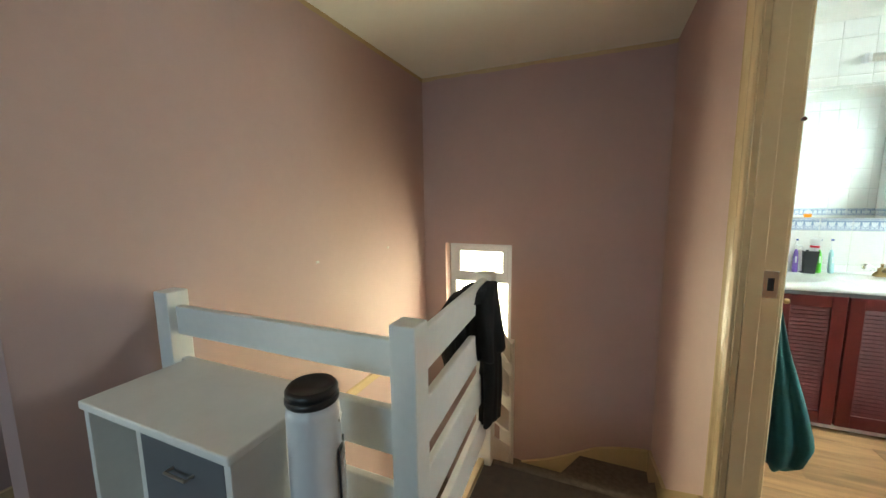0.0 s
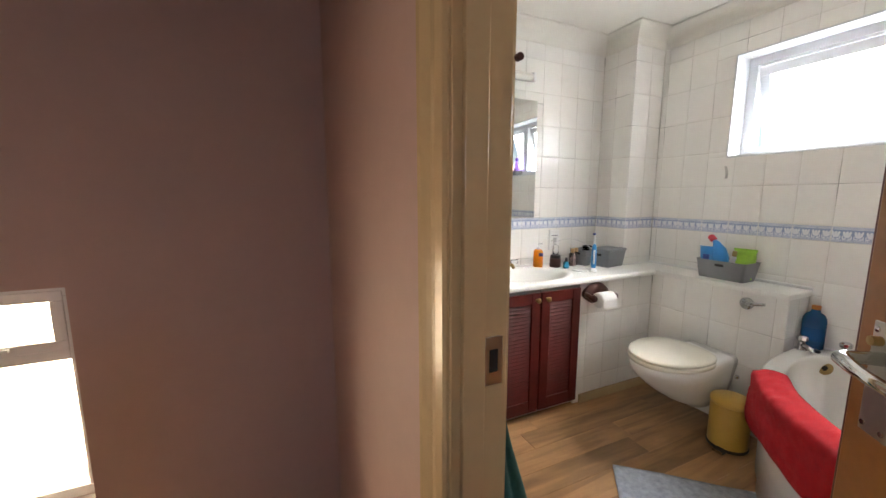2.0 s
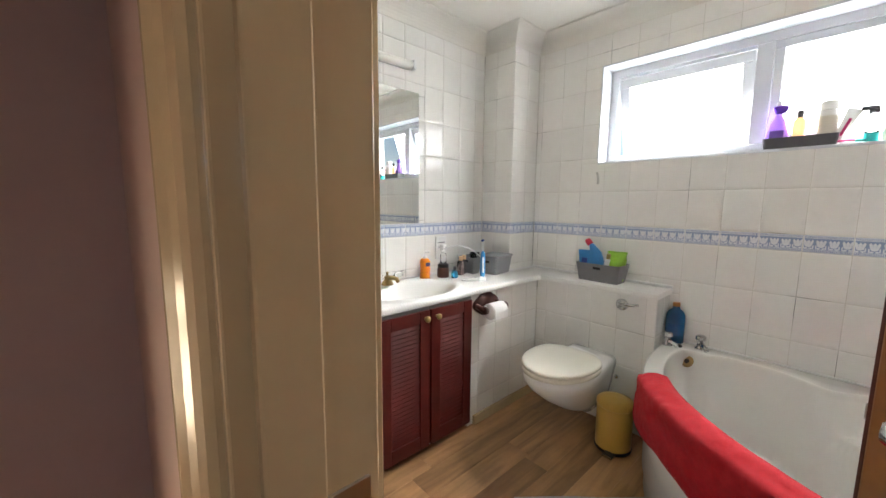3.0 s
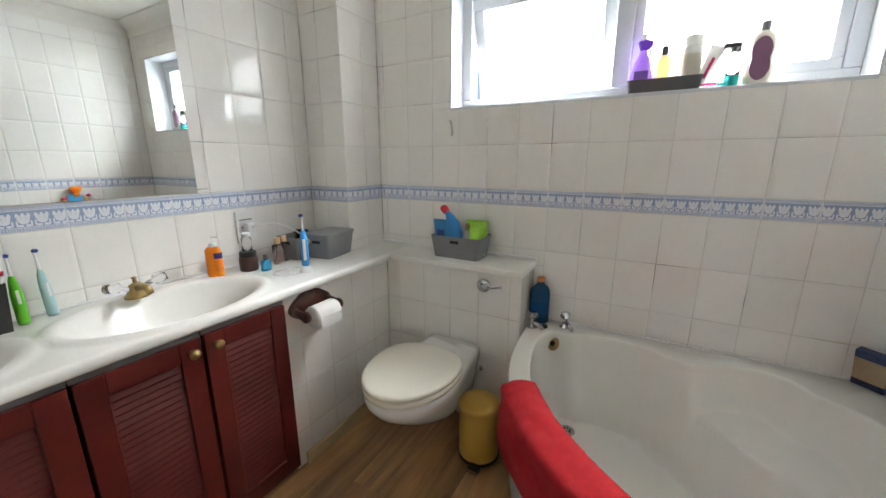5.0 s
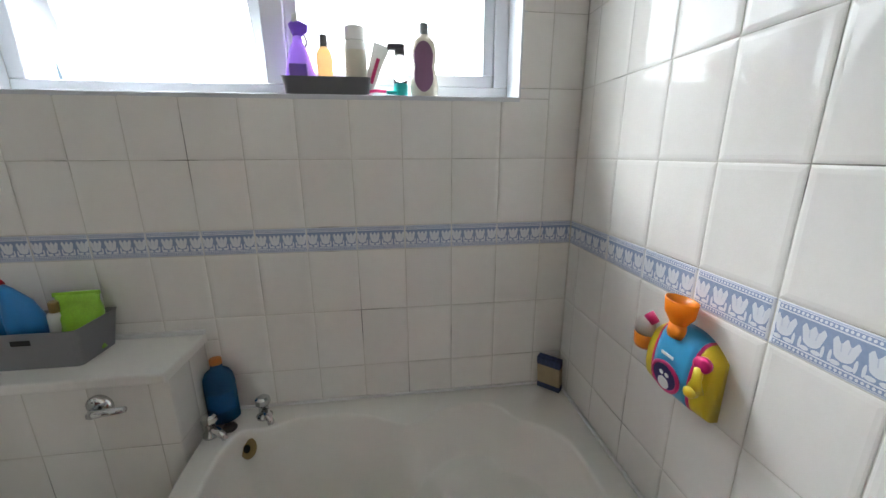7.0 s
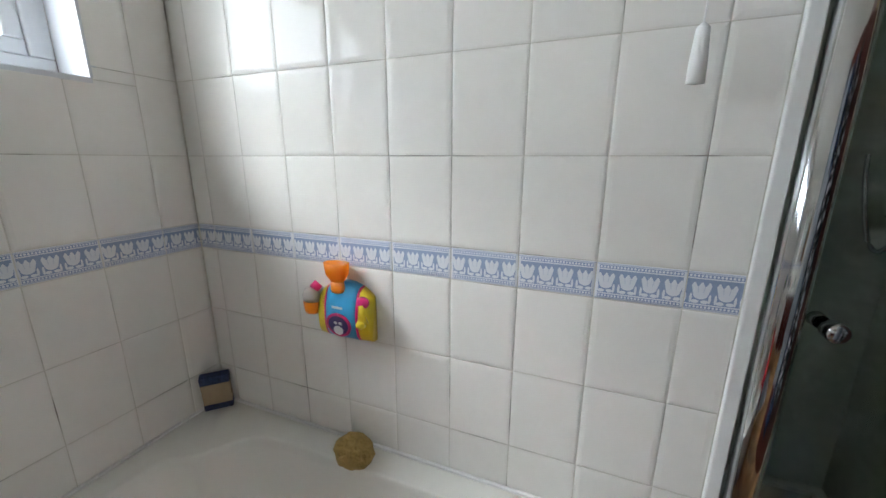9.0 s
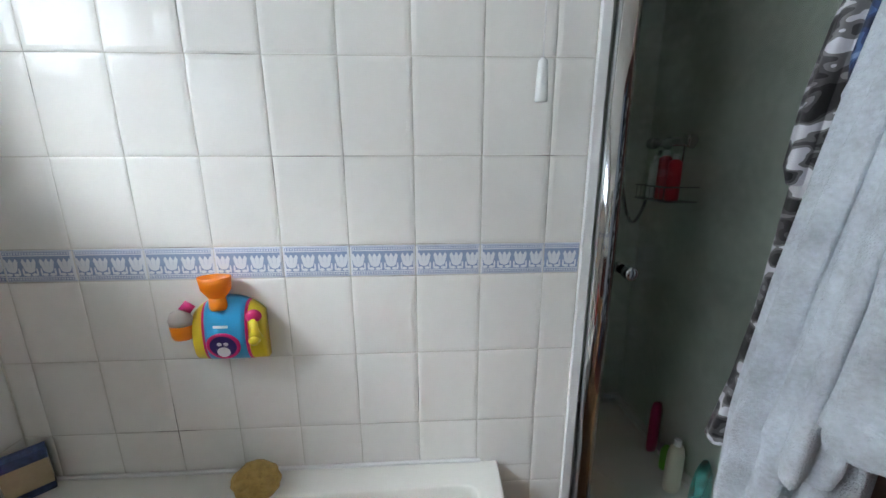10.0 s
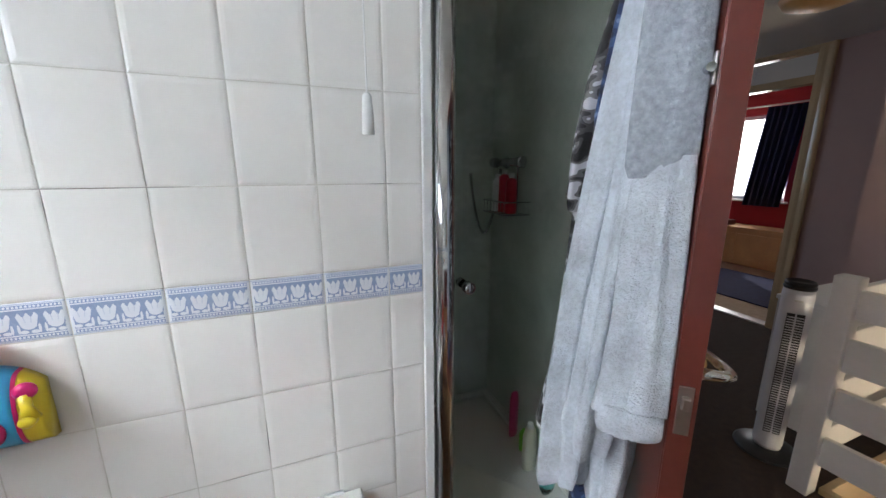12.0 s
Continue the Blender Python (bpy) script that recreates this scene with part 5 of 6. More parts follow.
bb = bottle("lotion_bottle", "peach lotion bottle with a dark cap", 2.89, 1.742, 1.495, [(0.012, 0), (0.016, 0.03), (0.019, 0.08), (0.016, 0.10), (0.009, 0.11)], T_PEACH)
bb.scale = (1.25, 1.25, 1.12)
cap(bb, 0.009, 0.108, 0.138, M_DGREY)
lie = bottle("bottle_on_side", "purple bottle lying in the tray", 2.93, 1.80, 1.512, [(0.012, 0), (0.016, 0.02), (0.016, 0.09), (0.008, 0.10)], M_PURPLE, 0, 1, "", (80, 0))
wb = bottle("shower_gel_bottle", "white shower gel bottle with a flat cap", 2.892, 1.655, 1.495, [(0.030, 0), (0.032, 0.004), (0.032, 0.135), (0.028, 0.140)], T_WHITE, 0, 1.0)
label_band(wb, 0.0325, 0.03, 0.115, T_CREAM, 1.0, 120, 240)
cap(wb, 0.029, 0.141, 0.178, T_WHITE, "", 24, 1.0)
tu = empty("cream_tube", "white cream tube with a red stripe standing tilted", "tube", pose(2.885, 1.628, 1.497, 20, 0, 0))
part("tube", recalc(loft([egg(0, 0, 0.012, 0.012, 0.012, 0), egg(0, 0, 0.012, 0.012, 0.016, 0.05), egg(0, 0, 0.002, 0.002, 0.024, 0.14)])), T_WHITE, tu, smooth=True)
part("stripe", box(-0.0125, -0.009, -0.008, 0.002, 0.03, 0.10, 0.001), M_MAGENTA, tu)
mw = bottle("foam_pump_bottle", "clear foam bottle with a black top and aqua base", 2.888, 1.530, 1.490, [(0.026, 0.035), (0.026, 0.10), (0.014, 0.115)], G_CLEAR, 0, 0.75)
part("base", recalc(lathe([(0.024, 0), (0.027, 0.003), (0.027, 0.035)], 24, None, None, 0.75)), M_TEAL, mw)
cap(mw, 0.016, 0.113, 0.128, M_DGREY)
part("pump", box(-0.012, 0.012, -0.014, 0.036, 0.126, 0.142, 0.004), M_DGREY, mw)
rz = empty("razor", "dark red razor with a teal head on the sill", "razor", pose(2.875, 1.60, 1.495))
part("handle", recalc(tube([(0, 0.04, 0.006), (0, 0.0, 0.010), (0, -0.03, 0.008)], [0.004, 0.0045, 0.004], 8)), M_MAGENTA, rz)
part("head", box(-0.010, 0.010, -0.06, -0.028, 0.0, 0.010, 0.003), M_TEAL, rz)
cn = empty("conditioner_bottle", "cream conditioner bottle with a plum oval label", "bottle", pose(2.885, 1.460, 1.490))
cn.scale = (1.15, 1.12, 1.02)
part("body", recalc(loft([egg(0, 0, 0.02, 0.02, 0.034, 0, square=2.4), egg(0, 0, 0.021, 0.021, 0.037, 0.03, square=2.4), egg(0, 0, 0.019, 0.019, 0.028, 0.08), egg(0, 0, 0.02, 0.02, 0.032, 0.115), egg(0, 0, 0.018, 0.018, 0.028, 0.145), egg(0, 0, 0.010, 0.010, 0.012, 0.165)])), T_CREAM, cn, smooth=True)
part("label", recalc(loft([[(x, 0.029 * math.cos(a) * w + 0.003, 0.078 + 0.066 * math.sin(a)) for a in [2 * math.pi * i / 24 for i in range(24)] for w in ((1.0 - 0.28 * math.exp(-(math.sin(a) / 0.35) ** 2)),)] for x in (-0.0215, -0.010)])), M_VIOLET, cn, "plum label")
cap(cn, 0.012, 0.163, 0.192, M_GREY)

# hook and scratches on the window wall
hk = empty("wall_hook", "small bent metal hook on the tiles", "hook", pose(WX - 0.0005, 2.602, 1.395))
part("hook", recalc(loft([[(x - 0.0015, y - 0.0065, z), (x + 0.0015, y - 0.0065, z), (x + 0.0015, y + 0.0065, z), (x - 0.0015, y + 0.0065, z)] for x, y, z in ((-0.001, 0.010, 0.036), (-0.004, 0.004, 0.022), (-0.010, -0.003, 0.006), (-0.011, -0.005, -0.010), (-0.006, -0.003, -0.024), (-0.001, 0.001, -0.036))])), M_STEEL, hk)

# bath toy
toy = empty("bath_toy", "blue and yellow plastic bath toy with an orange funnel", "bath toy", pose(2.296, TY + 0.001, 0.848))
toy.scale = (0.9, 0.66, 0.79)


def dome(x0, x1, depth, mat, name, parent, bulge=1.0):
    """A slice of the toy's rounded body between x0 and x1."""
    n = 26
    rings = []
    for i in range(9):
        x = x0 + (x1 - x0) * i / 8
        top = 0.195 - 0.055 * (abs(x) / 0.095) ** 2.4
        r = []
        for k in range(n):
            a = math.pi * k / (n - 1)
            d = depth * (1 - 0.30 * (abs(x) / 0.095) ** 2.2) * bulge
            z = top * (0.5 - 0.5 * math.cos(a))
            r.append((x, d * (math.sin(a) ** 0.55) * (1 - 0.22 * z / 0.2), z))
        rings.append(r)
    return part(name, recalc(loft(rings)), mat, parent, smooth=True)


dome(-0.050, 0.050, 0.080, M_TOYBLUE, "body", toy)
dome(0.056, 0.086, 0.078, M_YELLOW, "side_panel", toy)
dome(-0.088, -0.056, 0.078, M_YELLOW, "side_panel", toy)
for s in (-1, 1):
    dome(min(s * 0.050, s * 0.056), max(s * 0.050, s * 0.056), 0.0815, M_MAGENTA, "trim", toy)
part("funnel", recalc(lathe([(0.018, 0.165), (0.020, 0.20), (0.036, 0.225), (0.040, 0.262), (0.037, 0.262), (0.033, 0.228), (0.016, 0.205)], 30, pose(0.012, 0.050, 0, 0, 0, 0), None, 0.85)), T_ORANGE, toy, "orange funnel", True)
part("funnel_neck", recalc(lathe([(0.020, 0.165), (0.022, 0.175), (0.020, 0.20)], 24, pose(0.012, 0.050, 0))), M_ORANGE, toy, smooth=True)
badge = part("badge", recalc(lathe([(0.040, -0.004), (0.042, 0.002), (0.036, 0.006), (0.033, 0.003), (0, 0.003)], 36, pose(0.004, 0.0735, 0.060, -97, 0, 0))), M_MAGENTA, toy, "magenta ring", True)
part("picture", recalc(lathe([(0.033, 0.003), (0.033, 0.0042), (0, 0.0042)], 32, pose(0.004, 0.0735, 0.060, -97, 0, 0))), M_INDIGO, badge, "dark printed disc")
part("print", recalc(lathe([(0.016, 0.0042), (0.016, 0.0052), (0, 0.0052)], 24, pose(0.004, 0.0725, 0.043, -97, 0, 0))), M_WPLAST, badge, "white printed shape")
for s in (-1, 1):
    part("print", recalc(lathe([(0.006, 0.0042), (0.006, 0.0052), (0, 0.0052)], 16, pose(0.004 + s * 0.008, 0.0741, 0.068, -97, 0, 0))), M_WPLAST, badge)
part("print", box(-0.014, 0.022, 0.0765, 0.0785, 0.116, 0.124, 0.0005, 1), M_WPLAST, toy, "white maker's mark bar")
crank = part("crank", recalc(lathe([(0.018, 0), (0.019, 0.014), (0.013, 0.022), (0, 0.023)], 22, pose(-0.072, 0.055, 0.145, -80, 0, 20))), M_MAGENTA, toy, "magenta crank knob", True)
part("crank_arm", recalc(tube([(-0.074, 0.070, 0.14), (-0.078, 0.078, 0.11), (-0.080, 0.080, 0.085)], [0.010, 0.010, 0.018], 14)), M_YELLOW, toy, smooth=True)
part("crank_handle", recalc(lathe([(0.013, 0), (0.013, 0.018), (0.008, 0.024), (0, 0.024)], 18, pose(-0.080, 0.082, 0.083, -90, 0, 0))), M_YELLOW, toy, smooth=True)
fl2 = part("flask", recalc(lathe([(0.022, 0.075), (0.026, 0.085), (0.028, 0.115), (0.024, 0.118)], 24, pose(0.112, 0.045, 0))), M_ORANGE, toy, "orange side cup", True)
part("flask_top", recalc(lathe([(0.027, 0.118), (0.029, 0.135), (0.022, 0.155), (0.008, 0.163), (0.0005, 0.164), (0.0005, 0.1628), (0.0075, 0.1616), (0.0208, 0.154), (0.0278, 0.135), (0.0258, 0.118)], 24, pose(0.112, 0.045, 0))), T_DOME, toy, "clear dome", True)
part("lever", recalc(tube([(0.075, 0.05, 0.165), (0.098, 0.055, 0.182)], [0.012, 0.015], 14)), M_MAGENTA, toy, smooth=True)

# pull cord
pc = empty("pull_cord", "white light pull cord with a plastic handle", "pull cord", pose(1.606, 1.052, 1.415))
part("cord", recalc(tube([(0, 0, 0.075), (0, 0, CEIL - 1.415)], 0.0016, 8)), M_WPLAST, pc)
part("handle", recalc(lathe([(0.0, 0), (0.0125, 0.001), (0.012, 0.03), (0.009, 0.075), (0.003, 0.082), (0, 0.082)], 20)), M_WPLAST, pc, smooth=True)

# ---- shower ----
shw = empty("shower_door", "clear glass shower door in a chrome and white frame", "shower door")
part("wall_strip", box(1.446, 1.471, TY - 0.004, TY + 0.008, 0.0, 2.02, 0.003), M_WPLAST, shw, "white wall strip")
part("post", recalc(loft([[(1.416 + 0.026 * math.cos(a), 0.996 + 0.022 * math.sin(a), z) for a in [2 * math.pi * i / 24 for i in range(24)]] for z in (0.09, 2.02)])), M_CHROME, shw, "chrome upright", True)
part("hinge_channel", box(1.385, 1.408, 0.945, 0.975, 0.09, 2.02, 0.003), M_CHROME, shw)
p = part("glass", box(0.875, 1.390, 0.950, 0.956, 0.12, 1.97), G_SHOWER, shw)
p.visible_shadow = False
part("head_rail", box(0.815, 1.45, 0.938, 0.972, 1.97, 2.02, 0.004), M_CHROME, shw)
part("bottom_rail", box(0.845, 1.41, 0.938, 0.968, 0.095, 0.125, 0.004), M_CHROME, shw)
part("pivot", box(1.005, 1.035, 0.966, 0.985, 0.13, 0.165, 0.004), M_CHROME, shw)
part("far_post", box(0.815, 0.845, 0.935, 0.972, 0.09, 2.02, 0.004), M_WPLAST, shw, "white upright")
part("far_bar", box(0.848, 0.872, 0.942, 0.966, 0.09, 2.0, 0.003), M_CHROME, shw)
part("knob", recalc(lathe([(0.010, 0), (0.010, 0.020), (0.017, 0.024), (0.017, 0.044), (0.013, 0.048), (0, 0.048)], 22, pose(1.345, 0.956, 1.035, -90, 0, 0))), M_CHROME, shw, "round chrome knob", True)
part("knob", recalc(lathe([(0.012, 0), (0.014, 0.020), (0, 0.022)], 22, pose(1.345, 0.950, 1.035, 90, 0, 0))), M_CHROME, shw, smooth=True)
st = empty("shower_tray", "white raised shower tray", "shower tray")
part("tray", recalc(loft([[(x, y, z) for x, y in ((0.812, 0.132), (1.438, 0.132), (1.438, 0.972), (0.812, 0.972))] for z in (0.0, 0.09)] + [[(x, y, z) for x, y in ((0.85, 0.17), (1.40, 0.17), (1.40, 0.90), (0.85, 0.90))] for z in (0.09, 0.072)])), M_TRAY, st)
cd = empty("shower_caddy", "chrome wire shower caddy with red and pink bottles", "shower caddy", pose(0.835, 0.375, 1.15))
for z in (0.0, 0.055):
    part("wire", recalc(tube([(-0.02, -0.11, z), (0.09, -0.11, z), (0.10, -0.10, z), (0.10, 0.10, z), (0.09, 0.11, z), (-0.02, 0.11, z)], 0.0028, 8)), M_CHROME, cd)
for k in range(7):
    part("wire", recalc(tube([(-0.02, -0.09 + 0.03 * k, 0.0), (0.10, -0.09 + 0.03 * k, 0.0), (0.10, -0.09 + 0.03 * k, 0.055)], 0.0018, 6)), M_CHROME, cd)
part("hanger", recalc(tube([(-0.02, 0, 0.0), (-0.02, 0, 0.225)], 0.003, 8)), M_CHROME, cd)
for y, mt_, h in ((-0.062, M_WPLAST, 0.17), (-0.005, M_REDPL, 0.19), (0.055, M_REDPL, 0.175)):
    bt = bottle("shower_bottle", "shower bottle standing in the wire caddy", 0.880, 0.375 + y, 1.153, [(0.025, 0), (0.027, 0.004), (0.025, h - 0.03), (0.010, h - 0.02)], mt_, 0, 0.8, "bottles in the caddy")
    cap(bt, 0.012, h - 0.02, h, M_WPLAST)
hs = empty("shower_hose", "chrome shower hose hanging in a loop from a mixer valve", "shower hose")
loop = [(0.852 + 0.10 * k / 24, 0.285 - 0.12 * k / 24, 1.345 - 0.30 * math.sin(math.pi * k / 24) ** 0.8 - 0.02 * k / 24) for k in range(25)]
part("hose", recalc(tube(loop, 0.007, 10)), M_CHROME, hs, smooth=True)
part("bar", recalc(tube([(0.852, 0.25, 1.375), (0.852, 0.43, 1.375)], 0.017, 16)), M_CHROME, hs, smooth=True)
for y, d in ((0.25, -1), (0.43, 1)):
    part("valve", recalc(lathe([(0.018, 0), (0.024, 0.006), (0.024, 0.034), (0.016, 0.040), (0, 0.041)], 18, pose(0.852, y, 1.375, -90 * d, 0, 0))), M_CHROME, hs, smooth=True)
    part("flange", recalc(lathe([(0.028, 0), (0.024, 0.010), (0.014, 0.016), (0.014, 0.042)], 20, pose(0.8105, y + d * -0.02, 1.375, 0, 90, 0))), M_CHROME, hs, smooth=True)
for x, y, prof, mt_, lab, cp, sq in (
        (0.862, 0.50, [(0.028, 0), (0.031, 0.01), (0.031, 0.19), (0.022, 0.225), (0.0, 0.232)], M_MAGENTA, "rounded deep pink shampoo bottle on the shower tray", None, 0.6),
        (0.868, 0.60, [(0.026, 0), (0.026, 0.01), (0.026, 0.08), (0.012, 0.10)], M_GREEN, "bright green bottle on the shower tray", None, 0.8),
        (0.905, 0.695, [(0.036, 0), (0.040, 0.006), (0.039, 0.15), (0.030, 0.18), (0.014, 0.192)], M_CREAM, "white shampoo bottle with a round shoulder", M_WPLAST, 0.7),
        (0.872, 0.665, [(0.02, 0), (0.022, 0.006), (0.02, 0.11), (0.010, 0.12)], M_ORANGE, "small orange bottle with a dark cap", M_DGREY, 0.8),
        (0.900, 0.82, [(0.040, 0), (0.048, 0.02), (0.050, 0.10), (0.038, 0.19), (0.014, 0.235), (0, 0.24)], G_AQUA, "pale aqua translucent shower gel bottle", None, 0.6)):
    bt = bottle("shampoo_bottle", lab, x, y, 0.073, prof, mt_, 30, sq, "bottles on the shower tray")
    if cp:
        cap(bt, 0.013, prof[-1][1] - 0.002, prof[-1][1] + 0.022, cp)

# ---- bathroom door, standing half open, with dressing gowns on its hooks ----
DOOR_ANGLE = 49.0
DW, DT, DH = 0.670, 0.036, 1.985
door_m = pose(PX1 + 0.012, JY0 + 0.008, 0.012, 0, 0, DOOR_ANGLE)     # local x along the door from its hinges; +y faces the landing
door = empty("door_1", "red brown varnished flush door standing half open", "door", door_m, kind="structure")
part("leaf", box(0, DW, -DT + 0.003, 0, 0, DH, 0.0025), M_VARNISH, door, "orange brown varnished landing face")
part("inner_face", box(0, DW, -DT, -DT + 0.0028, 0, DH, 0.001), M_DOORWOOD, door)
part("lipping", box(DW - 0.0005, DW + 0.004, -DT + 0.001, -0.001, 0, DH, 0.001), M_DOORWOOD, door)
for side in (1, -1):
    y = 0.0 if side > 0 else -DT
    plate = part("back_plate", box(DW - 0.078, DW - 0.030, min(y, y + side * 0.004), max(y, y + side * 0.004), 0.90, 1.065, 0.0015), M_STEEL, door, "worn chrome latch back plate")
    lever = part("lever", recalc(tube([(DW - 0.054, y, 1.015), (DW - 0.054, y + side * 0.045, 1.015), (DW - 0.062, y + side * 0.056, 1.015), (DW - 0.10, y + side * 0.058, 1.010), (DW - 0.165, y + side * 0.052, 1.004)], [0.010, 0.009, 0.010, 0.009, 0.007], 14)), M_CHROME, door, "chrome lever handle", True)
    for zz in (0.912, 1.053):
        for xx in (DW - 0.070, DW - 0.038):
            part("screw", recalc(lathe([(0.0045, 0), (0.004, 0.0015), (0, 0.002)], 12, pose(xx, y + side * 0.004, zz, -90 * side, 0, 0))), M_CHROME, plate)
    part("turn", recalc(lathe([(0.007, 0), (0.007, 0.012), (0, 0.013)], 14, pose(DW - 0.045, y + side * 0.004, 1.038, -90 * side, 0, 0))), M_GOLD, plate)
lp = part("latch_plate", box(DW + 0.0035, DW + 0.0065, -0.028, -0.008, 0.94, 1.02, 0.0008), M_STEEL, door, "worn latch face plate")
part("latch", box(DW + 0.005, DW + 0.015, -0.024, -0.012, 0.985, 1.005, 0.002), M_STEEL, lp)
bolt = part("bolt", box(DW - 0.045, DW - 0.004, -DT - 0.004, -DT, 1.438, 1.478, 0.001), M_STEEL, door, "small bright sliding bolt")
part("barrel", recalc(tube([(DW - 0.045, -DT - 0.009, 1.458), (DW + 0.004, -DT - 0.009, 1.458)], 0.006, 12)), M_CHROME, bolt)
part("thumb", recalc(tube([(DW - 0.015, -DT - 0.009, 1.458), (DW - 0.015, -DT - 0.022, 1.466)], 0.004, 8)), M_CHROME, bolt)
hooks = part("hook_rail", box(0.25, 0.66, -DT - 0.012, -DT, 1.70, 1.74, 0.002), M_WPLAST, door, "white hook rail")
for x in (0.30, 0.44, 0.60):
    part("hook", recalc(tube([(x, -DT - 0.012, 1.72), (x, -DT - 0.045, 1.71), (x, -DT - 0.055, 1.735)], 0.006, 10)), M_CHROME, hooks)


def hanging(profile_rows, folds, amp, seed, n=96, back=None, edge=None):
    """A garment as a closed folded tube. Rows: (z, x centre, y centre, half width, half depth) in the door's own frame.
    back and edge keep the cloth in front of the door and inside its free edge."""
    rings = []
    top = profile_rows[0][0]
    for z, cx, cy, hw, hd in profile_rows:
        r = []
        k = ease((top - z) / 0.25)
        for i in range(n):
            a = 2 * math.pi * i / n
            drift = 0.55 * math.sin(z * 2.1 + seed) + 0.5 * noise.noise((z * 1.2, seed, 0.0))
            f = amp * k * (1.7 * abs(math.sin(0.5 * (folds * a + seed + drift))) - 0.95)
            f += 0.45 * amp * k * math.sin((folds + 2) * a + 2.1 * seed - 0.7 * drift) + 0.5 * amp * noise.noise((math.cos(a) * 2, math.sin(a) * 2, z * 3 + seed))
            c, s = math.cos(a), math.sin(a)
            q = (abs(c) ** 2.4 + abs(s) ** 2.4) ** (-1 / 2.4)
            px, py = cx + (hw + f) * c * q, cy + (hd + f) * s * q
            if back is not None:
                py = min(py, back + 0.004 * math.sin(a * 9 + seed))
                px = min(px, edge)
            r.append((px, py, z + 0.010 * math.sin(a * 2 + seed) * ease((top - z) / 0.3)))
        rings.append(r)
    return recalc(loft(rings))


def rows_between(keys, n):
    """Smooth rows from a few key rows."""
    out = []
    for k in range(n + 1):
        t = k / n * (len(keys) - 1)
        i = min(int(t), len(keys) - 2)
        f = ease(t - i) * 0.6 + (t - i) * 0.4
        out.append(tuple(a + (b - a) * f for a, b in zip(keys[i], keys[i + 1])))
    return out


def garment(name, label, pieces, m):
    g = empty(name, label, "dressing gown", m)
    for nm, keys, folds, amp, seed, mat, lab in pieces:
        part(nm, hanging(rows_between(keys, 40), folds, amp, seed, 96, -0.040, 0.700), mat, g, lab, True)
    return g


# grey fleece gown, nearest the free edge of the door; rows run from the hook to the hem
garment("dressing_gown", "pale grey fleece dressing gown hanging from the door hook", (
    ("body", [(1.84, 0.56, -0.065, 0.03, 0.018), (1.54, 0.550, -0.100, 0.042, 0.030), (1.30, 0.548, -0.132, 0.046, 0.034), (1.10, 0.546, -0.158, 0.048, 0.034), (0.86, 0.545, -0.176, 0.048, 0.034), (0.725, 0.545, -0.180, 0.048, 0.032), (0.70, 0.545, -0.180, 0.042, 0.026)], 5, 0.017, 1.3, M_FLEECEPALE, ""),
    ("back_panel", [(1.50, 0.52, -0.075, 0.05, 0.028), (1.0, 0.525, -0.085, 0.055, 0.038), (0.78, 0.53, -0.090, 0.055, 0.036), (0.68, 0.54, -0.098, 0.045, 0.026), (0.655, 0.545, -0.102, 0.030, 0.016)], 4, 0.014, 2.9, M_FLEECEPALE, "hanging tail of the back"),
    ("front_panel", [(1.74, 0.580, -0.080, 0.026, 0.020), (1.45, 0.586, -0.100, 0.032, 0.026), (1.20, 0.592, -0.116, 0.036, 0.030), (1.0, 0.597, -0.130, 0.038, 0.034), (0.865, 0.600, -0.142, 0.040, 0.038), (0.835, 0.600, -0.143, 0.034, 0.032)], 4, 0.014, 4.4, M_FLEECEPALE, "loose pale grey front panel"),
    ("sleeve", [(1.46, 0.630, -0.076, 0.024, 0.028), (1.28, 0.634, -0.076, 0.030, 0.035), (1.12, 0.638, -0.074, 0.032, 0.038), (1.02, 0.642, -0.078, 0.034, 0.044), (0.955, 0.644, -0.082, 0.036, 0.050)], 3, 0.012, 0.9, M_FLEECEPALE, "hanging pale grey sleeve"),
    ("cuff", [(0.962, 0.644, -0.082, 0.038, 0.052), (0.950, 0.644, -0.0825, 0.0395, 0.054), (0.925, 0.645, -0.083, 0.0395, 0.055), (0.914, 0.645, -0.083, 0.036, 0.051)], 3, 0.010, 0.9, M_FLEECEPALE, "deep turned sleeve hem"),
    ("hood", [(1.93, 0.634, -0.058, 0.020, 0.018), (1.75, 0.638, -0.074, 0.022, 0.034), (1.55, 0.640, -0.080, 0.024, 0.041), (1.40, 0.640, -0.081, 0.024, 0.043), (1.345, 0.640, -0.081, 0.024, 0.043), (1.33, 0.640, -0.081, 0.019, 0.037)], 3, 0.006, 0.4, M_GREYFLEECE, "soft darker grey hood"),
    ("lining_fold", [(1.352, 0.644, -0.052, 0.018, 0.013), (1.32, 0.646, -0.050, 0.018, 0.014), (1.27, 0.646, -0.047, 0.014, 0.010)], 2, 0.003, 1.4, M_FLEECEPALE, "pale turned lining of the hood"),
    ("hood_flap", [(1.36, 0.630, -0.048, 0.022, 0.012), (1.27, 0.632, -0.047, 0.022, 0.012), (1.195, 0.634, -0.046, 0.014, 0.008)], 2, 0.003, 2.4, M_GREYFLEECE, "darker grey back of the hood")), door_m)
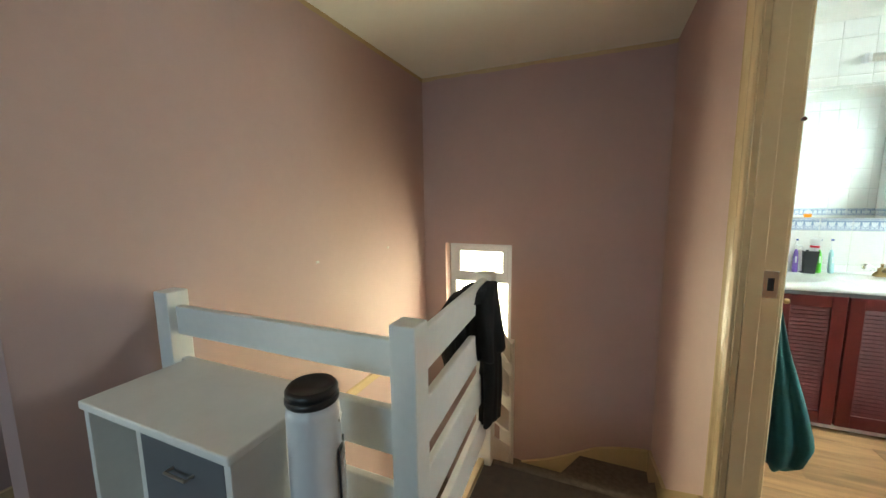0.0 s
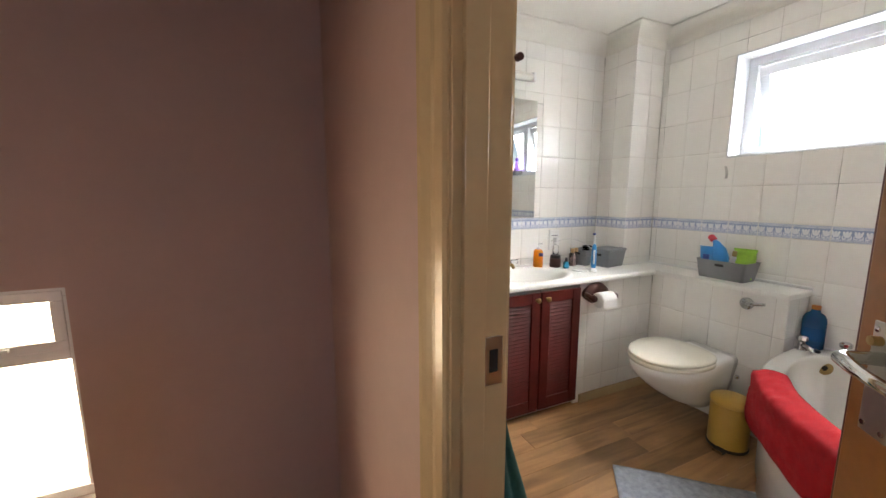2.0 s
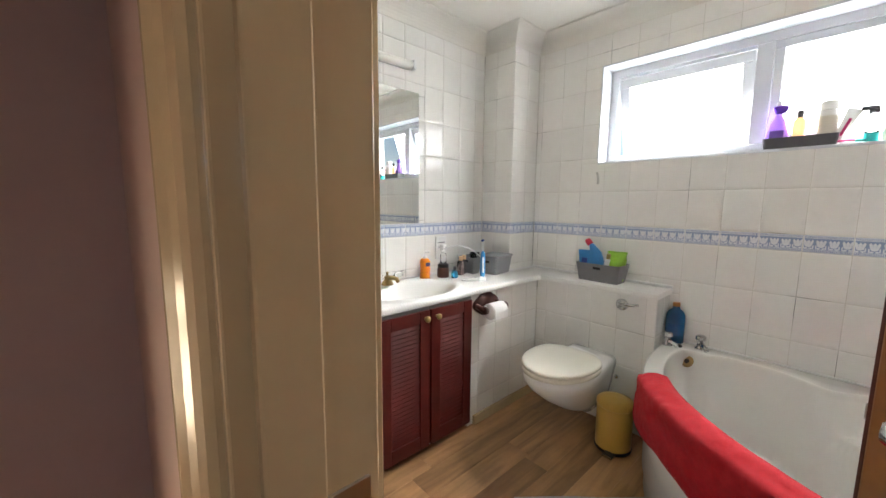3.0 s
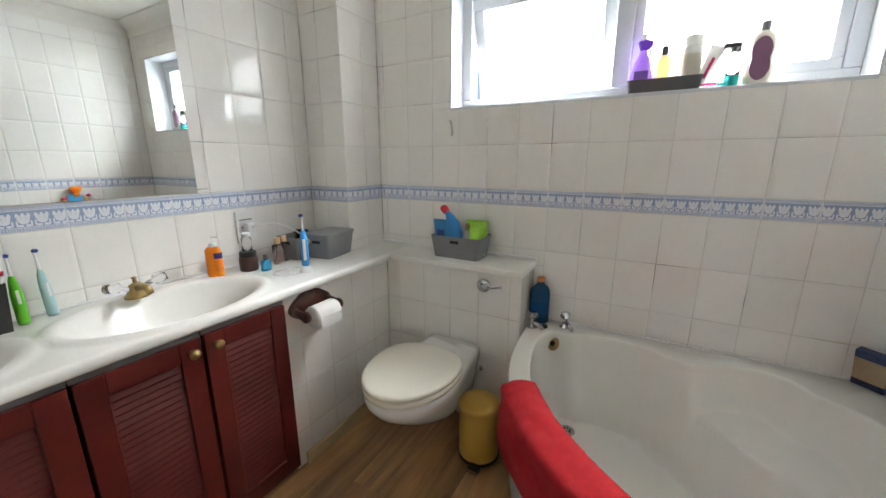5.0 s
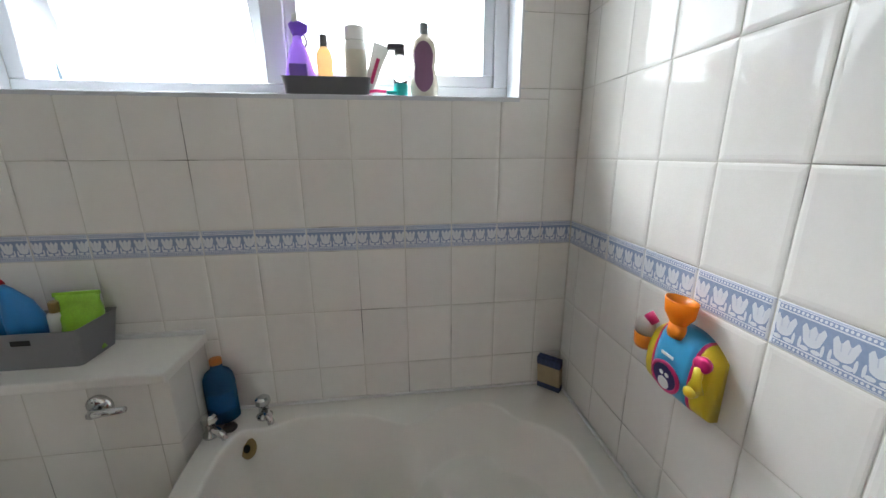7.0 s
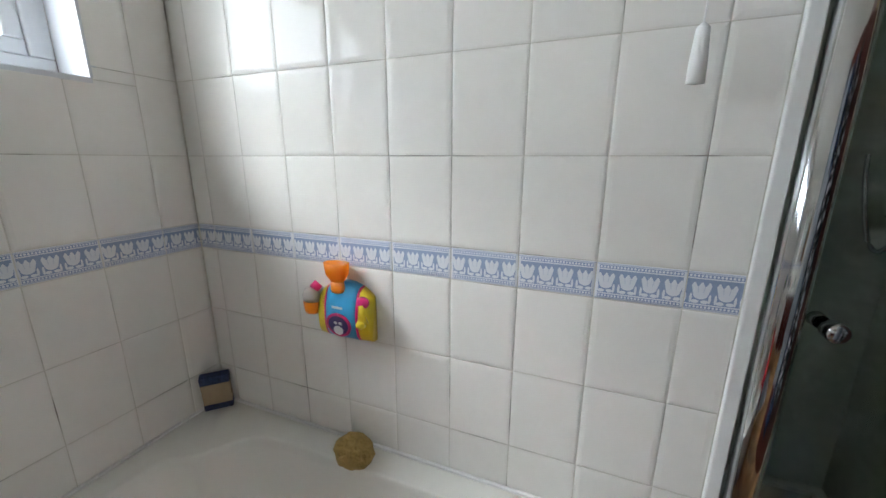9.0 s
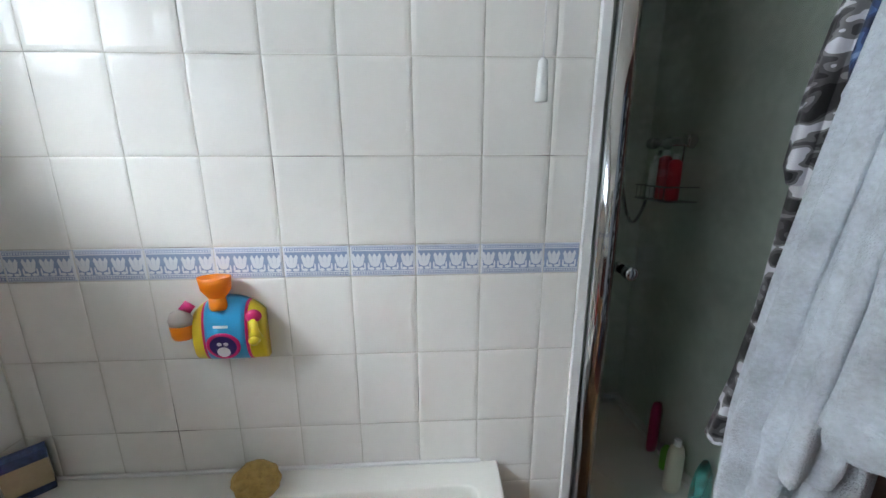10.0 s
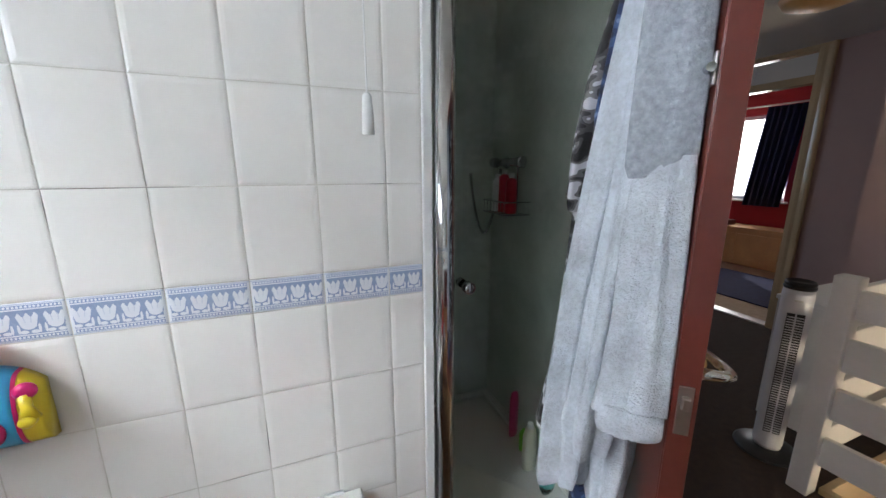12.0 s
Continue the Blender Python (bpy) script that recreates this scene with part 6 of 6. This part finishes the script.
garment("dressing_gown", "grey camouflage fleece dressing gown hanging from the door hook", (
    ("body", [(1.84, 0.37, -0.062, 0.04, 0.020), (1.64, 0.374, -0.092, 0.05, 0.028), (1.47, 0.378, -0.132, 0.052, 0.036), (1.28, 0.38, -0.150, 0.054, 0.038), (1.0, 0.38, -0.166, 0.054, 0.040), (0.85, 0.38, -0.180, 0.054, 0.042), (0.70, 0.38, -0.205, 0.054, 0.042), (0.69, 0.38, -0.206, 0.048, 0.036)], 5, 0.010, 3.1, M_CAMO, ""),
    ("sleeve", [(1.66, 0.405, -0.125, 0.024, 0.022), (1.50, 0.405, -0.160, 0.030, 0.026), (1.38, 0.405, -0.176, 0.031, 0.027), (1.27, 0.405, -0.184, 0.032, 0.027), (1.255, 0.405, -0.184, 0.028, 0.023)], 3, 0.007, 5.3, M_CAMO, "hanging camouflage sleeve"),
    ("sleeve", [(1.46, 0.425, -0.130, 0.026, 0.024), (1.20, 0.425, -0.145, 0.030, 0.026), (0.95, 0.425, -0.155, 0.032, 0.028), (0.82, 0.425, -0.160, 0.030, 0.028)], 4, 0.008, 2.3, M_CAMO, "hanging camouflage sleeve")), door_m)
garment("dressing_gown", "navy blue camouflage dressing gown behind the grey one", (
    ("body", [(1.84, 0.46, -0.062, 0.04, 0.020), (1.62, 0.462, -0.090, 0.045, 0.032), (1.10, 0.46, -0.110, 0.05, 0.040), (0.60, 0.46, -0.112, 0.055, 0.040), (0.42, 0.46, -0.112, 0.055, 0.042)], 5, 0.010, 2.7, M_CAMOBLUE, ""),
    ("hood", [(1.80, 0.49, -0.080, 0.026, 0.020), (1.62, 0.492, -0.108, 0.034, 0.030), (1.44, 0.494, -0.128, 0.036, 0.034), (1.38, 0.494, -0.132, 0.028, 0.026)], 3, 0.008, 1.1, M_CAMOBLUE, "blue hood"),
    ("hood_lining", [(1.42, 0.500, -0.140, 0.026, 0.022), (1.38, 0.502, -0.146, 0.030, 0.026), (1.33, 0.502, -0.144, 0.024, 0.018)], 2, 0.004, 0.7, M_FLEECEPALE, "pale fleece lining of the blue hood")), door_m)

# green bag on the partition wall, beside the doorway
gb = empty("laundry_bag", "dark green cloth bag hanging beside the doorway", "bag")
bag_rows = [(0.90, 0.80, 1.92, 0.014, 0.04), (0.75, 0.815, 1.92, 0.03, 0.06), (0.56, 0.845, 1.935, 0.06, 0.10), (0.44, 0.862, 1.945, 0.078, 0.115), (0.37, 0.852, 1.935, 0.062, 0.095), (0.33, 0.845, 1.93, 0.03, 0.05)]
part("bag", hanging(rows_between(bag_rows, 24), 6, 0.008, 2.0), M_DGREEN, gb, smooth=True)
part("strap", recalc(tube([(0.785, 1.92, 1.0), (0.80, 1.92, 0.89)], 0.006, 8)), M_WPLAST, gb)

# ---- things: landing ----
def newel(x, y, z0, z1, s=0.072):
    bm = box(x - s / 2, x + s / 2, y - s / 2, y + s / 2, z0, z1, 0.004)
    return bm


bal = empty("balustrade", "white painted landing balustrade with flat wooden rails", "balustrade")
NX, NY, MX, MY, LWX, LWY = -0.165, 1.162, -0.205, 1.965, -0.215, 2.452
for x, y, z0, z1 in ((NX, NY, 0.0, 0.950), (-1.095, NY, 0.0, 0.950), (MX, MY, -0.2, 0.922), (LWX, LWY, -0.6, 0.418)):
    part("newel_post", newel(x, y, z0, z1), M_WHITE, bal)
for z0, z1 in ((0.800, 0.900), (0.585, 0.715), (0.365, 0.495), (0.15, 0.28)):
    part("rail", box(-1.06, NX - 0.036, NY - 0.012, NY + 0.014, z0, z1, 0.005), M_WHITE, bal)
for z0, z1 in ((0.790, 0.905), (0.575, 0.710), (0.365, 0.500), (0.15, 0.28)):
    bm = bmesh.new()
    loft([[(x + dx, y, z) for dx, z in ((0, z0), (0.026, z0), (0.026, z1), (0, z1))] for x, y in ((NX - 0.012, NY + 0.036), (MX - 0.012, MY - 0.036))], bm)
    bmesh.ops.bevel(bm, geom=bm.edges[:], offset=0.005, segments=2, affect="EDGES", profile=0.5)
    part("rail", recalc(bm), M_WHITE, bal)
for za in (0.80, 0.59, 0.37, 0.15):
    bm = bmesh.new()
    loft([[(x, y, z) for y, z in ((MY + 0.03, za - 0.03), (LWY - 0.03, za - 0.38), (LWY - 0.03, za - 0.51), (MY + 0.03, za - 0.16))] for x in (MX - 0.012, MX + 0.012)], bm)
    part("sloping_rail", recalc(bm), M_WHITE, bal)

# black coat over the post
ct = empty("coat", "black cloth coat slung over the newel post", "coat")


def drape(keys, folds, amp, seed):
    return hanging(rows_between(keys, 26), folds, amp, seed)


part("body", drape([(0.892, MX + 0.030, MY - 0.055, 0.030, 0.030), (0.885, MX + 0.020, MY - 0.075, 0.050, 0.060), (0.850, MX + 0.015, MY - 0.115, 0.062, 0.105), (0.78, MX + 0.022, MY - 0.125, 0.066, 0.118), (0.68, MX + 0.030, MY - 0.115, 0.066, 0.118), (0.60, MX + 0.034, MY - 0.095, 0.060, 0.105), (0.585, MX + 0.036, MY - 0.085, 0.050, 0.090)], 5, 0.016, 1.0), M_BLACKCLOTH, ct, smooth=True)
part("collar", drape([(0.880, MX - 0.020, MY - 0.190, 0.030, 0.050), (0.870, MX - 0.030, MY - 0.205, 0.045, 0.085), (0.81, MX - 0.055, MY - 0.240, 0.050, 0.105), (0.74, MX - 0.066, MY - 0.270, 0.045, 0.090), (0.58, MX - 0.070, MY - 0.210, 0.035, 0.060), (0.50, MX - 0.070, MY - 0.200, 0.028, 0.045)], 4, 0.010, 2.6), M_BLACKCLOTH, ct, smooth=True)
part("shoulder", drape([(0.890, MX - 0.005, MY - 0.115, 0.036, 0.060), (0.880, MX - 0.005, MY - 0.130, 0.055, 0.090), (0.84, MX - 0.010, MY - 0.145, 0.066, 0.115)], 4, 0.008, 1.7), M_BLACKCLOTH, ct, smooth=True)
part("sleeve", drape([(0.66, MX + 0.044, MY - 0.095, 0.040, 0.090), (0.54, MX + 0.048, MY - 0.085, 0.038, 0.078), (0.40, MX + 0.046, MY - 0.080, 0.038, 0.072), (0.275, MX + 0.044, MY - 0.085, 0.036, 0.066)], 4, 0.009, 2.2), M_BLACKCLOTH, ct, smooth=True)

# chest beside the balustrade
ch = empty("storage_unit", "low cream storage unit with a slate grey front", "storage unit")
CX0, CX1, CY0, CY1, CZ1 = -0.955, -0.405, 0.845, 1.120, 0.745
part("top", box(CX0 - 0.005, CX1 + 0.005, CY0 - 0.008, CY1, CZ1 - 0.022, CZ1, 0.004), M_WHITE, ch)
part("side", box(CX0, CX0 + 0.02, CY0, CY1, 0.10, CZ1 - 0.0225, 0.002), M_WHITE, ch)
part("side", box(CX1 - 0.02, CX1, CY0, CY1, 0.10, CZ1 - 0.0225, 0.002), M_WHITE, ch)
part("back", box(CX0 + 0.02, CX1 - 0.02, CY1 - 0.018, CY1 - 0.004, 0.10, CZ1 - 0.0225), M_WHITE, ch)
part("divider", box(-0.735, -0.717, CY0 + 0.004, CY1 - 0.018, 0.12, CZ1 - 0.0225), M_WHITE, ch)
part("base", box(CX0 + 0.02, CX1 - 0.02, CY0 + 0.004, CY1 - 0.018, 0.10, 0.12), M_WHITE, ch)
for z0, z1 in ((0.42, CZ1 - 0.026), (0.125, 0.415)):
    d = part("drawer", box(-0.715, CX1 - 0.022, CY0 + 0.002, CY0 + 0.020, z0, z1, 0.003), M_CHESTGREY, ch, "slate grey drawer front")
    part("handle", recalc(tube([(-0.60, CY0 + 0.002, z1 - 0.06), (-0.60, CY0 - 0.016, z1 - 0.06), (-0.53, CY0 - 0.016, z1 - 0.06), (-0.53, CY0 + 0.002, z1 - 0.06)], 0.004, 8)), M_STEEL, d)
for x in (CX0 + 0.02, CX1 - 0.025):
    for y in (CY0 + 0.02, CY1 - 0.02):
        part("foot", recalc(lathe([(0.012, 0), (0.02, 0.1)], 14, pose(x, y, 0))), M_WHITE, ch)

# tower fan
fan = empty("tower_fan", "silver white tower fan with a black top and round base", "fan", pose(-0.295, 0.965, 0.0, 0, 0, 30))
part("base", recalc(lathe([(0.125, 0), (0.13, 0.006), (0.12, 0.016), (0.05, 0.026), (0, 0.028)], 44)), M_BLACK, fan, "glossy black round base", True)
bm = bmesh.new()
loft([[((0.056 + e) * math.cos(a), (0.056 + e) * math.sin(a), z) for a in [2 * math.pi * i / 36 for i in range(36)]] for z, e in ((0.028, -0.004), (0.05, 0.0), (0.80, 0.0), (0.825, -0.002))], bm)
part("body", recalc(bm), M_FANWHITE, fan, smooth=True)
part("top_ring", recalc(lathe([(0.0545, 0.825), (0.0565, 0.829), (0.0565, 0.836), (0.054, 0.840)], 36)), M_BLACK, fan, smooth=True)
part("top", recalc(lathe([(0.054, 0.840), (0.055, 0.852), (0.049, 0.860), (0.044, 0.852), (0, 0.850)], 36)), M_BLACK, fan, "black control top", True)
bm = box(0.0525, 0.0572, -0.030, 0.030, 0.12, 0.72, 0.002)
grill = part("grille", bm, M_BLACK, fan, "black slotted air grille")
sl = box(0.056, 0.0592, -0.028, 0.028, -0.0025, 0.0025, 0.0008, 1)
me = bpy.data.meshes.new("slat")
sl.to_mesh(me), sl.free()
me.materials.append(M_FANWHITE)
for k in range(48):
    s = new("slat", me)
    s.parent = grill
    s.location = (0, 0, 0.13 + k * 0.0122)
part("grille_rib", box(0.0565, 0.0605, -0.003, 0.003, 0.12, 0.72, 0.001), M_FANWHITE, grill)
part("badge", box(0.0545, 0.0572, -0.014, 0.014, 0.775, 0.783, 0.001), M_STEEL, fan)

# wall hooks and light switch
for y, z in ((1.933, 0.921), (2.654, 0.914)):
    nl = link("wall_plug", box(LX, LX + 0.006, y - 0.010, y + 0.010, z - 0.006, z + 0.006, 0.001), M_STEEL)
    tagged(nl, "small metal fixing remaining in the wall", "wall fixing", group="fixings in the stairwell wall")
sw = empty("light_switch", "white light switch plate by the bedroom door", "light switch")
part("plate", box(-1.95, -1.942, -0.62, -0.535, 1.33, 1.415, 0.002), M_WPLAST, sw)
part("rocker", box(-1.942, -1.938, -0.585, -0.570, 1.36, 1.385, 0.001), M_WPLAST, sw)

# landing lamp shade
lm = empty("ceiling_light", "round amber glass ceiling light shade on the landing", "ceiling light", pose(-0.75, 0.62, LCEIL))
part("shade", recalc(lathe([(0.05, 0.0), (0.14, -0.025), (0.17, -0.055), (0.15, -0.09), (0.08, -0.115), (0, -0.12)], 40)), M_PINE, lm, smooth=True)

# ---- bedroom, seen through its doorway ----
tagged(link("floor_bedroom", box(-4.6, -2.05, -3.2, 1.6, -0.2, 0.0), M_BEIGE), "beige bedroom carpet", "floor", kind="structure")
tagged(link("ceiling_bedroom", box(-4.6, -2.05, -3.2, 1.6, 2.4, 2.5), M_CEIL), "white bedroom ceiling", "ceiling", kind="structure")
wall("wall_bedroom_window", box(-4.6, -4.4, -3.2, -2.35, 0, 2.5, bm=box(-4.6, -4.4, -0.95, 1.6, 0, 2.5, bm=box(-4.6, -4.4, -2.35, -0.95, 0, 0.90, bm=box(-4.6, -4.4, -2.35, -0.95, 2.08, 2.5)))), M_REDWALL, "deep red painted bedroom wall with a window")
wall("wall_bedroom_north", box(-4.6, -2.05, 1.5, 1.6, 0, 2.5), M_REDWALL, "deep red bedroom side wall")
wall("wall_bedroom_south", box(-4.6, -2.05, -3.3, -3.2, 0, 2.5), M_REDWALL, "deep red bedroom side wall")
w3 = empty("window_3", "white framed bedroom window with a bright pane", "window", kind="structure")
for b in frame_bars(-4.53, -4.47, -2.35, -0.95, 0.90, 2.08, 0.05):
    part("window_frame", b, M_UPVC, w3)
p = part("pane", box(-4.503, -4.497, -2.30, -1.0, 0.95, 2.03), G_FROST, w3)
p.visible_shadow = False
part("window_sill", box(-4.47, -4.34, -2.4, -0.90, 0.875, 0.90, 0.004), M_WHITE, w3)
cu = empty("curtain", "navy blue curtain drawn beside the bedroom window", "curtain")
bm = bmesh.new()
rows = []
for i in range(61):
    y = -1.27 + 0.44 * i / 60
    x = -4.31 + 0.035 * math.sin(i * 0.62)
    rows.append([bm.verts.new((x + 0.01 * k, y - 0.02 * k, 2.16 - 1.33 * k / 5)) for k in range(6)])
for a, b in zip(rows, rows[1:]):
    for k in range(5):
        bm.faces.new((a[k], a[k + 1], b[k + 1], b[k]))
cl = part("cloth", recalc(bm), M_NAVYCLOTH, cu, smooth=True)
cl.modifiers.new("thick", "SOLIDIFY").thickness = 0.004
part("rod", recalc(tube([(-4.31, -2.5, 2.18), (-4.31, -0.7, 2.18)], 0.012, 10)), M_STEEL, cu)
bed = empty("bedroom_chest", "low pine chest under the bedroom window", "chest")
part("body", box(-4.30, -3.95, -1.75, -0.62, 0.02, 0.52, 0.005), M_PINE, bed)
part("top", box(-4.32, -3.92, -1.78, -0.60, 0.52, 0.55, 0.004), M_PINE, bed)
part("drawer", box(-3.955, -3.94, -1.70, -1.20, 0.10, 0.46, 0.003), M_PINE, bed)
part("drawer", box(-3.955, -3.94, -1.18, -0.68, 0.10, 0.46, 0.003), M_PINE, bed)
ck = link("dark_cabinet", box(-4.15, -3.85, -2.35, -1.35, 0.0, 0.62, 0.006), M_DARKWOOD)
tagged(ck, "dark wooden cabinet standing in the bedroom", "cabinet")
rg = link("rug", box(-3.6, -2.45, -1.1, 0.3, 0.001, 0.014, 0.004), M_NAVYCLOTH)
tagged(rg, "dark navy rug on the bedroom carpet", "rug")

for ob in (w3, cu, bed, ck, rg, bpy.data.objects["wall_bedroom_window"]):
    ob.location.y -= 0.2

# ground outside
gr = bmesh.new()
bmesh.ops.create_grid(gr, x_segments=1, y_segments=1, size=400)
g0 = link("ground", gr, material("far grass and paving", (0.14, 0.15, 0.10), 0.95, var=0.3, scale=0.3))
g0.location = (0, 0, -2.9)
tagged(g0, "distant grass and paving outside", "ground", kind="structure")

# ---- tiles, border tiles and planks ----
tile_meshes = {}


def tile_mesh(w, h, mat, name):
    key = (round(w, 3), round(h, 3), name)
    if key not in tile_meshes:
        bm = bmesh.new()
        g, c = 0.0010, 0.011
        rings = []
        for inset, z in ((g, -TH), (g, -0.0017), (g + 0.0014, -0.0012), (g + 0.0042, -0.0006), (g + c, 0.0)):
            a, b = w / 2 - inset, h / 2 - inset
            rings.append([(-a, -b, z), (a, -b, z), (a, b, z), (-a, b, z)])
        loft(rings, bm, (False, True))
        me = bpy.data.meshes.new(name)
        bm.to_mesh(me)
        bm.free()
        me.materials.append(mat)
        tile_meshes[key] = me
    return tile_meshes[key]


trnd = random.Random(5)


def tile_wall(parent, origin, u, normal, ucuts, zcuts, holes=(), border=None):
    """Tiles between the cuts along u and up; those that fall in a hole (u0, u1, z0, z1) are trimmed to its edges."""
    o, u, nn = Vector(origin), Vector(u), Vector(normal)
    rot = Matrix((u, Vector((0, 0, 1)), nn)).transposed().to_4x4()
    for a, b in zip(ucuts, ucuts[1:]):
        for c, d in zip(zcuts, zcuts[1:]):
            is_border = abs(c - BZ0) < 0.004 and abs(d - BZ1) < 0.004
            pieces = [(a, b, c, d)]
            for h0, h1, k0, k1 in holes:
                nxt = []
                for (p, q, r, s) in pieces:
                    if q <= h0 or p >= h1 or s <= k0 or r >= k1:
                        nxt.append((p, q, r, s))
                        continue
                    if r < k0:
                        nxt.append((p, q, r, k0))
                    if s > k1:
                        nxt.append((p, q, k1, s))
                    lo, hi = max(r, k0), min(s, k1)
                    if p < h0:
                        nxt.append((p, h0, lo, hi))
                    if q > h1:
                        nxt.append((h1, q, lo, hi))
                pieces = nxt
            for (p, q, r, s) in pieces:
                if q - p < 0.012 or s - r < 0.012:
                    continue
                me = tile_mesh(q - p, s - r, M_BORDER if is_border else M_TILE, "border_tile" if is_border else "tile")
                ob = new("border_tile" if is_border else "tile", me)
                ob.parent = parent
                m = Matrix.Translation(o + u * ((p + q) / 2) + Vector((0, 0, (r + s) / 2))) @ rot
                ob.matrix_world = m @ pose(0, 0, trnd.uniform(-0.0004, 0.0004), trnd.uniform(-0.12, 0.12), trnd.uniform(-0.12, 0.12), 0)


def cuts(start, step, lo, hi):
    k = math.ceil((lo - start) / step + 0.02)
    out = [lo]
    while start + k * step < hi - 0.01:
        out.append(start + k * step)
        k += 1
    return out + [hi]


zrows = [0.0, 0.034, 0.235, 0.436, 0.637, 0.838, BZ0, BZ1, 1.313, 1.514, 1.715, 1.916, 2.117, 2.215]
get = bpy.data.objects
tile_wall(get["wall_window"], (WX, 0, 0), (0, -1, 0), (-1, 0, 0), [-v for v in cuts(1.089, 0.1478, TY, 3.046)][::-1], zrows, [(-2.612, -1.180, 1.485, 2.042), (-3.046, -2.17, -0.1, 0.765), (-2.17, 0, -0.1, 0.50)])
tile_wall(get["wall_bath"], (0, TY, 0), (-1, 0, 0), (0, 1, 0), [-v for v in cuts(1.558, 0.1525, 1.472, WX)][::-1], zrows, [(-3, -1.69, -0.1, 0.49)])
tile_wall(get["wall_mirror"], (0, VY, 0), (1, 0, 0), (0, -1, 0), cuts(2.052, 0.1455, PX1 + 0.006, 2.573), zrows, [(0.5, 3, -0.1, 0.78), (1.0, 1.985, 1.13, 1.85)])
pb = get["wall_pipe_box"]
tile_wall(pb, (2.573, 0, 0), (0, -1, 0), (-1, 0, 0), [-VY, -3.19, -3.046], zrows, [(-4, -3, -0.1, 0.78)])
tile_wall(pb, (0, 3.046, 0), (1, 0, 0), (0, -1, 0), [2.573, 2.72, WX], zrows, [(2, 3, -0.1, 0.78)])
ci = get["wall_cistern"]
zlow = [0.0, 0.155, 0.357, 0.559, 0.761]
tile_wall(ci, (2.645, 0, 0), (0, -1, 0), (-1, 0, 0), [-2.87, -2.80, -2.654, -2.508, -2.362, -2.216, -2.165], zlow)
tile_wall(ci, (0, 2.165, 0), (1, 0, 0), (0, -1, 0), [2.645, 2.75, WX], zlow)
tile_wall(get["wall_vanity_front"], (0, 2.872, 0), (1, 0, 0), (0, -1, 0), [2.01, 2.09, 2.236, 2.382, 2.528, 2.645], [0.0, 0.155, 0.357, 0.559, 0.757])

# vinyl planks, laid along the room
planks = get["floor"]
prnd = random.Random(11)
plank_meshes = {}
for row in range(26):
    y = 0.2 + row * 0.125
    x = PX1 - prnd.uniform(0, 0.8)
    while x < WX:
        ln = 0.9
        x0, x1 = max(x, PX1 - 0.03), min(x + ln, WX)
        x += ln
        if x1 - x0 < 0.03 or y > 2.95:
            continue
        key = round(x1 - x0, 2)
        if key not in plank_meshes:
            bm = box(-key / 2, key / 2, -0.0622, 0.0622, -0.005, 0.0, 0.0006, 1)
            me = bpy.data.meshes.new("plank")
            bm.to_mesh(me), bm.free()
            me.materials.append(M_PLANK)
            plank_meshes[key] = me
        ob = new("plank", plank_meshes[key])
        ob.parent = planks
        ob.location = ((x0 + x1) / 2, y, 0)
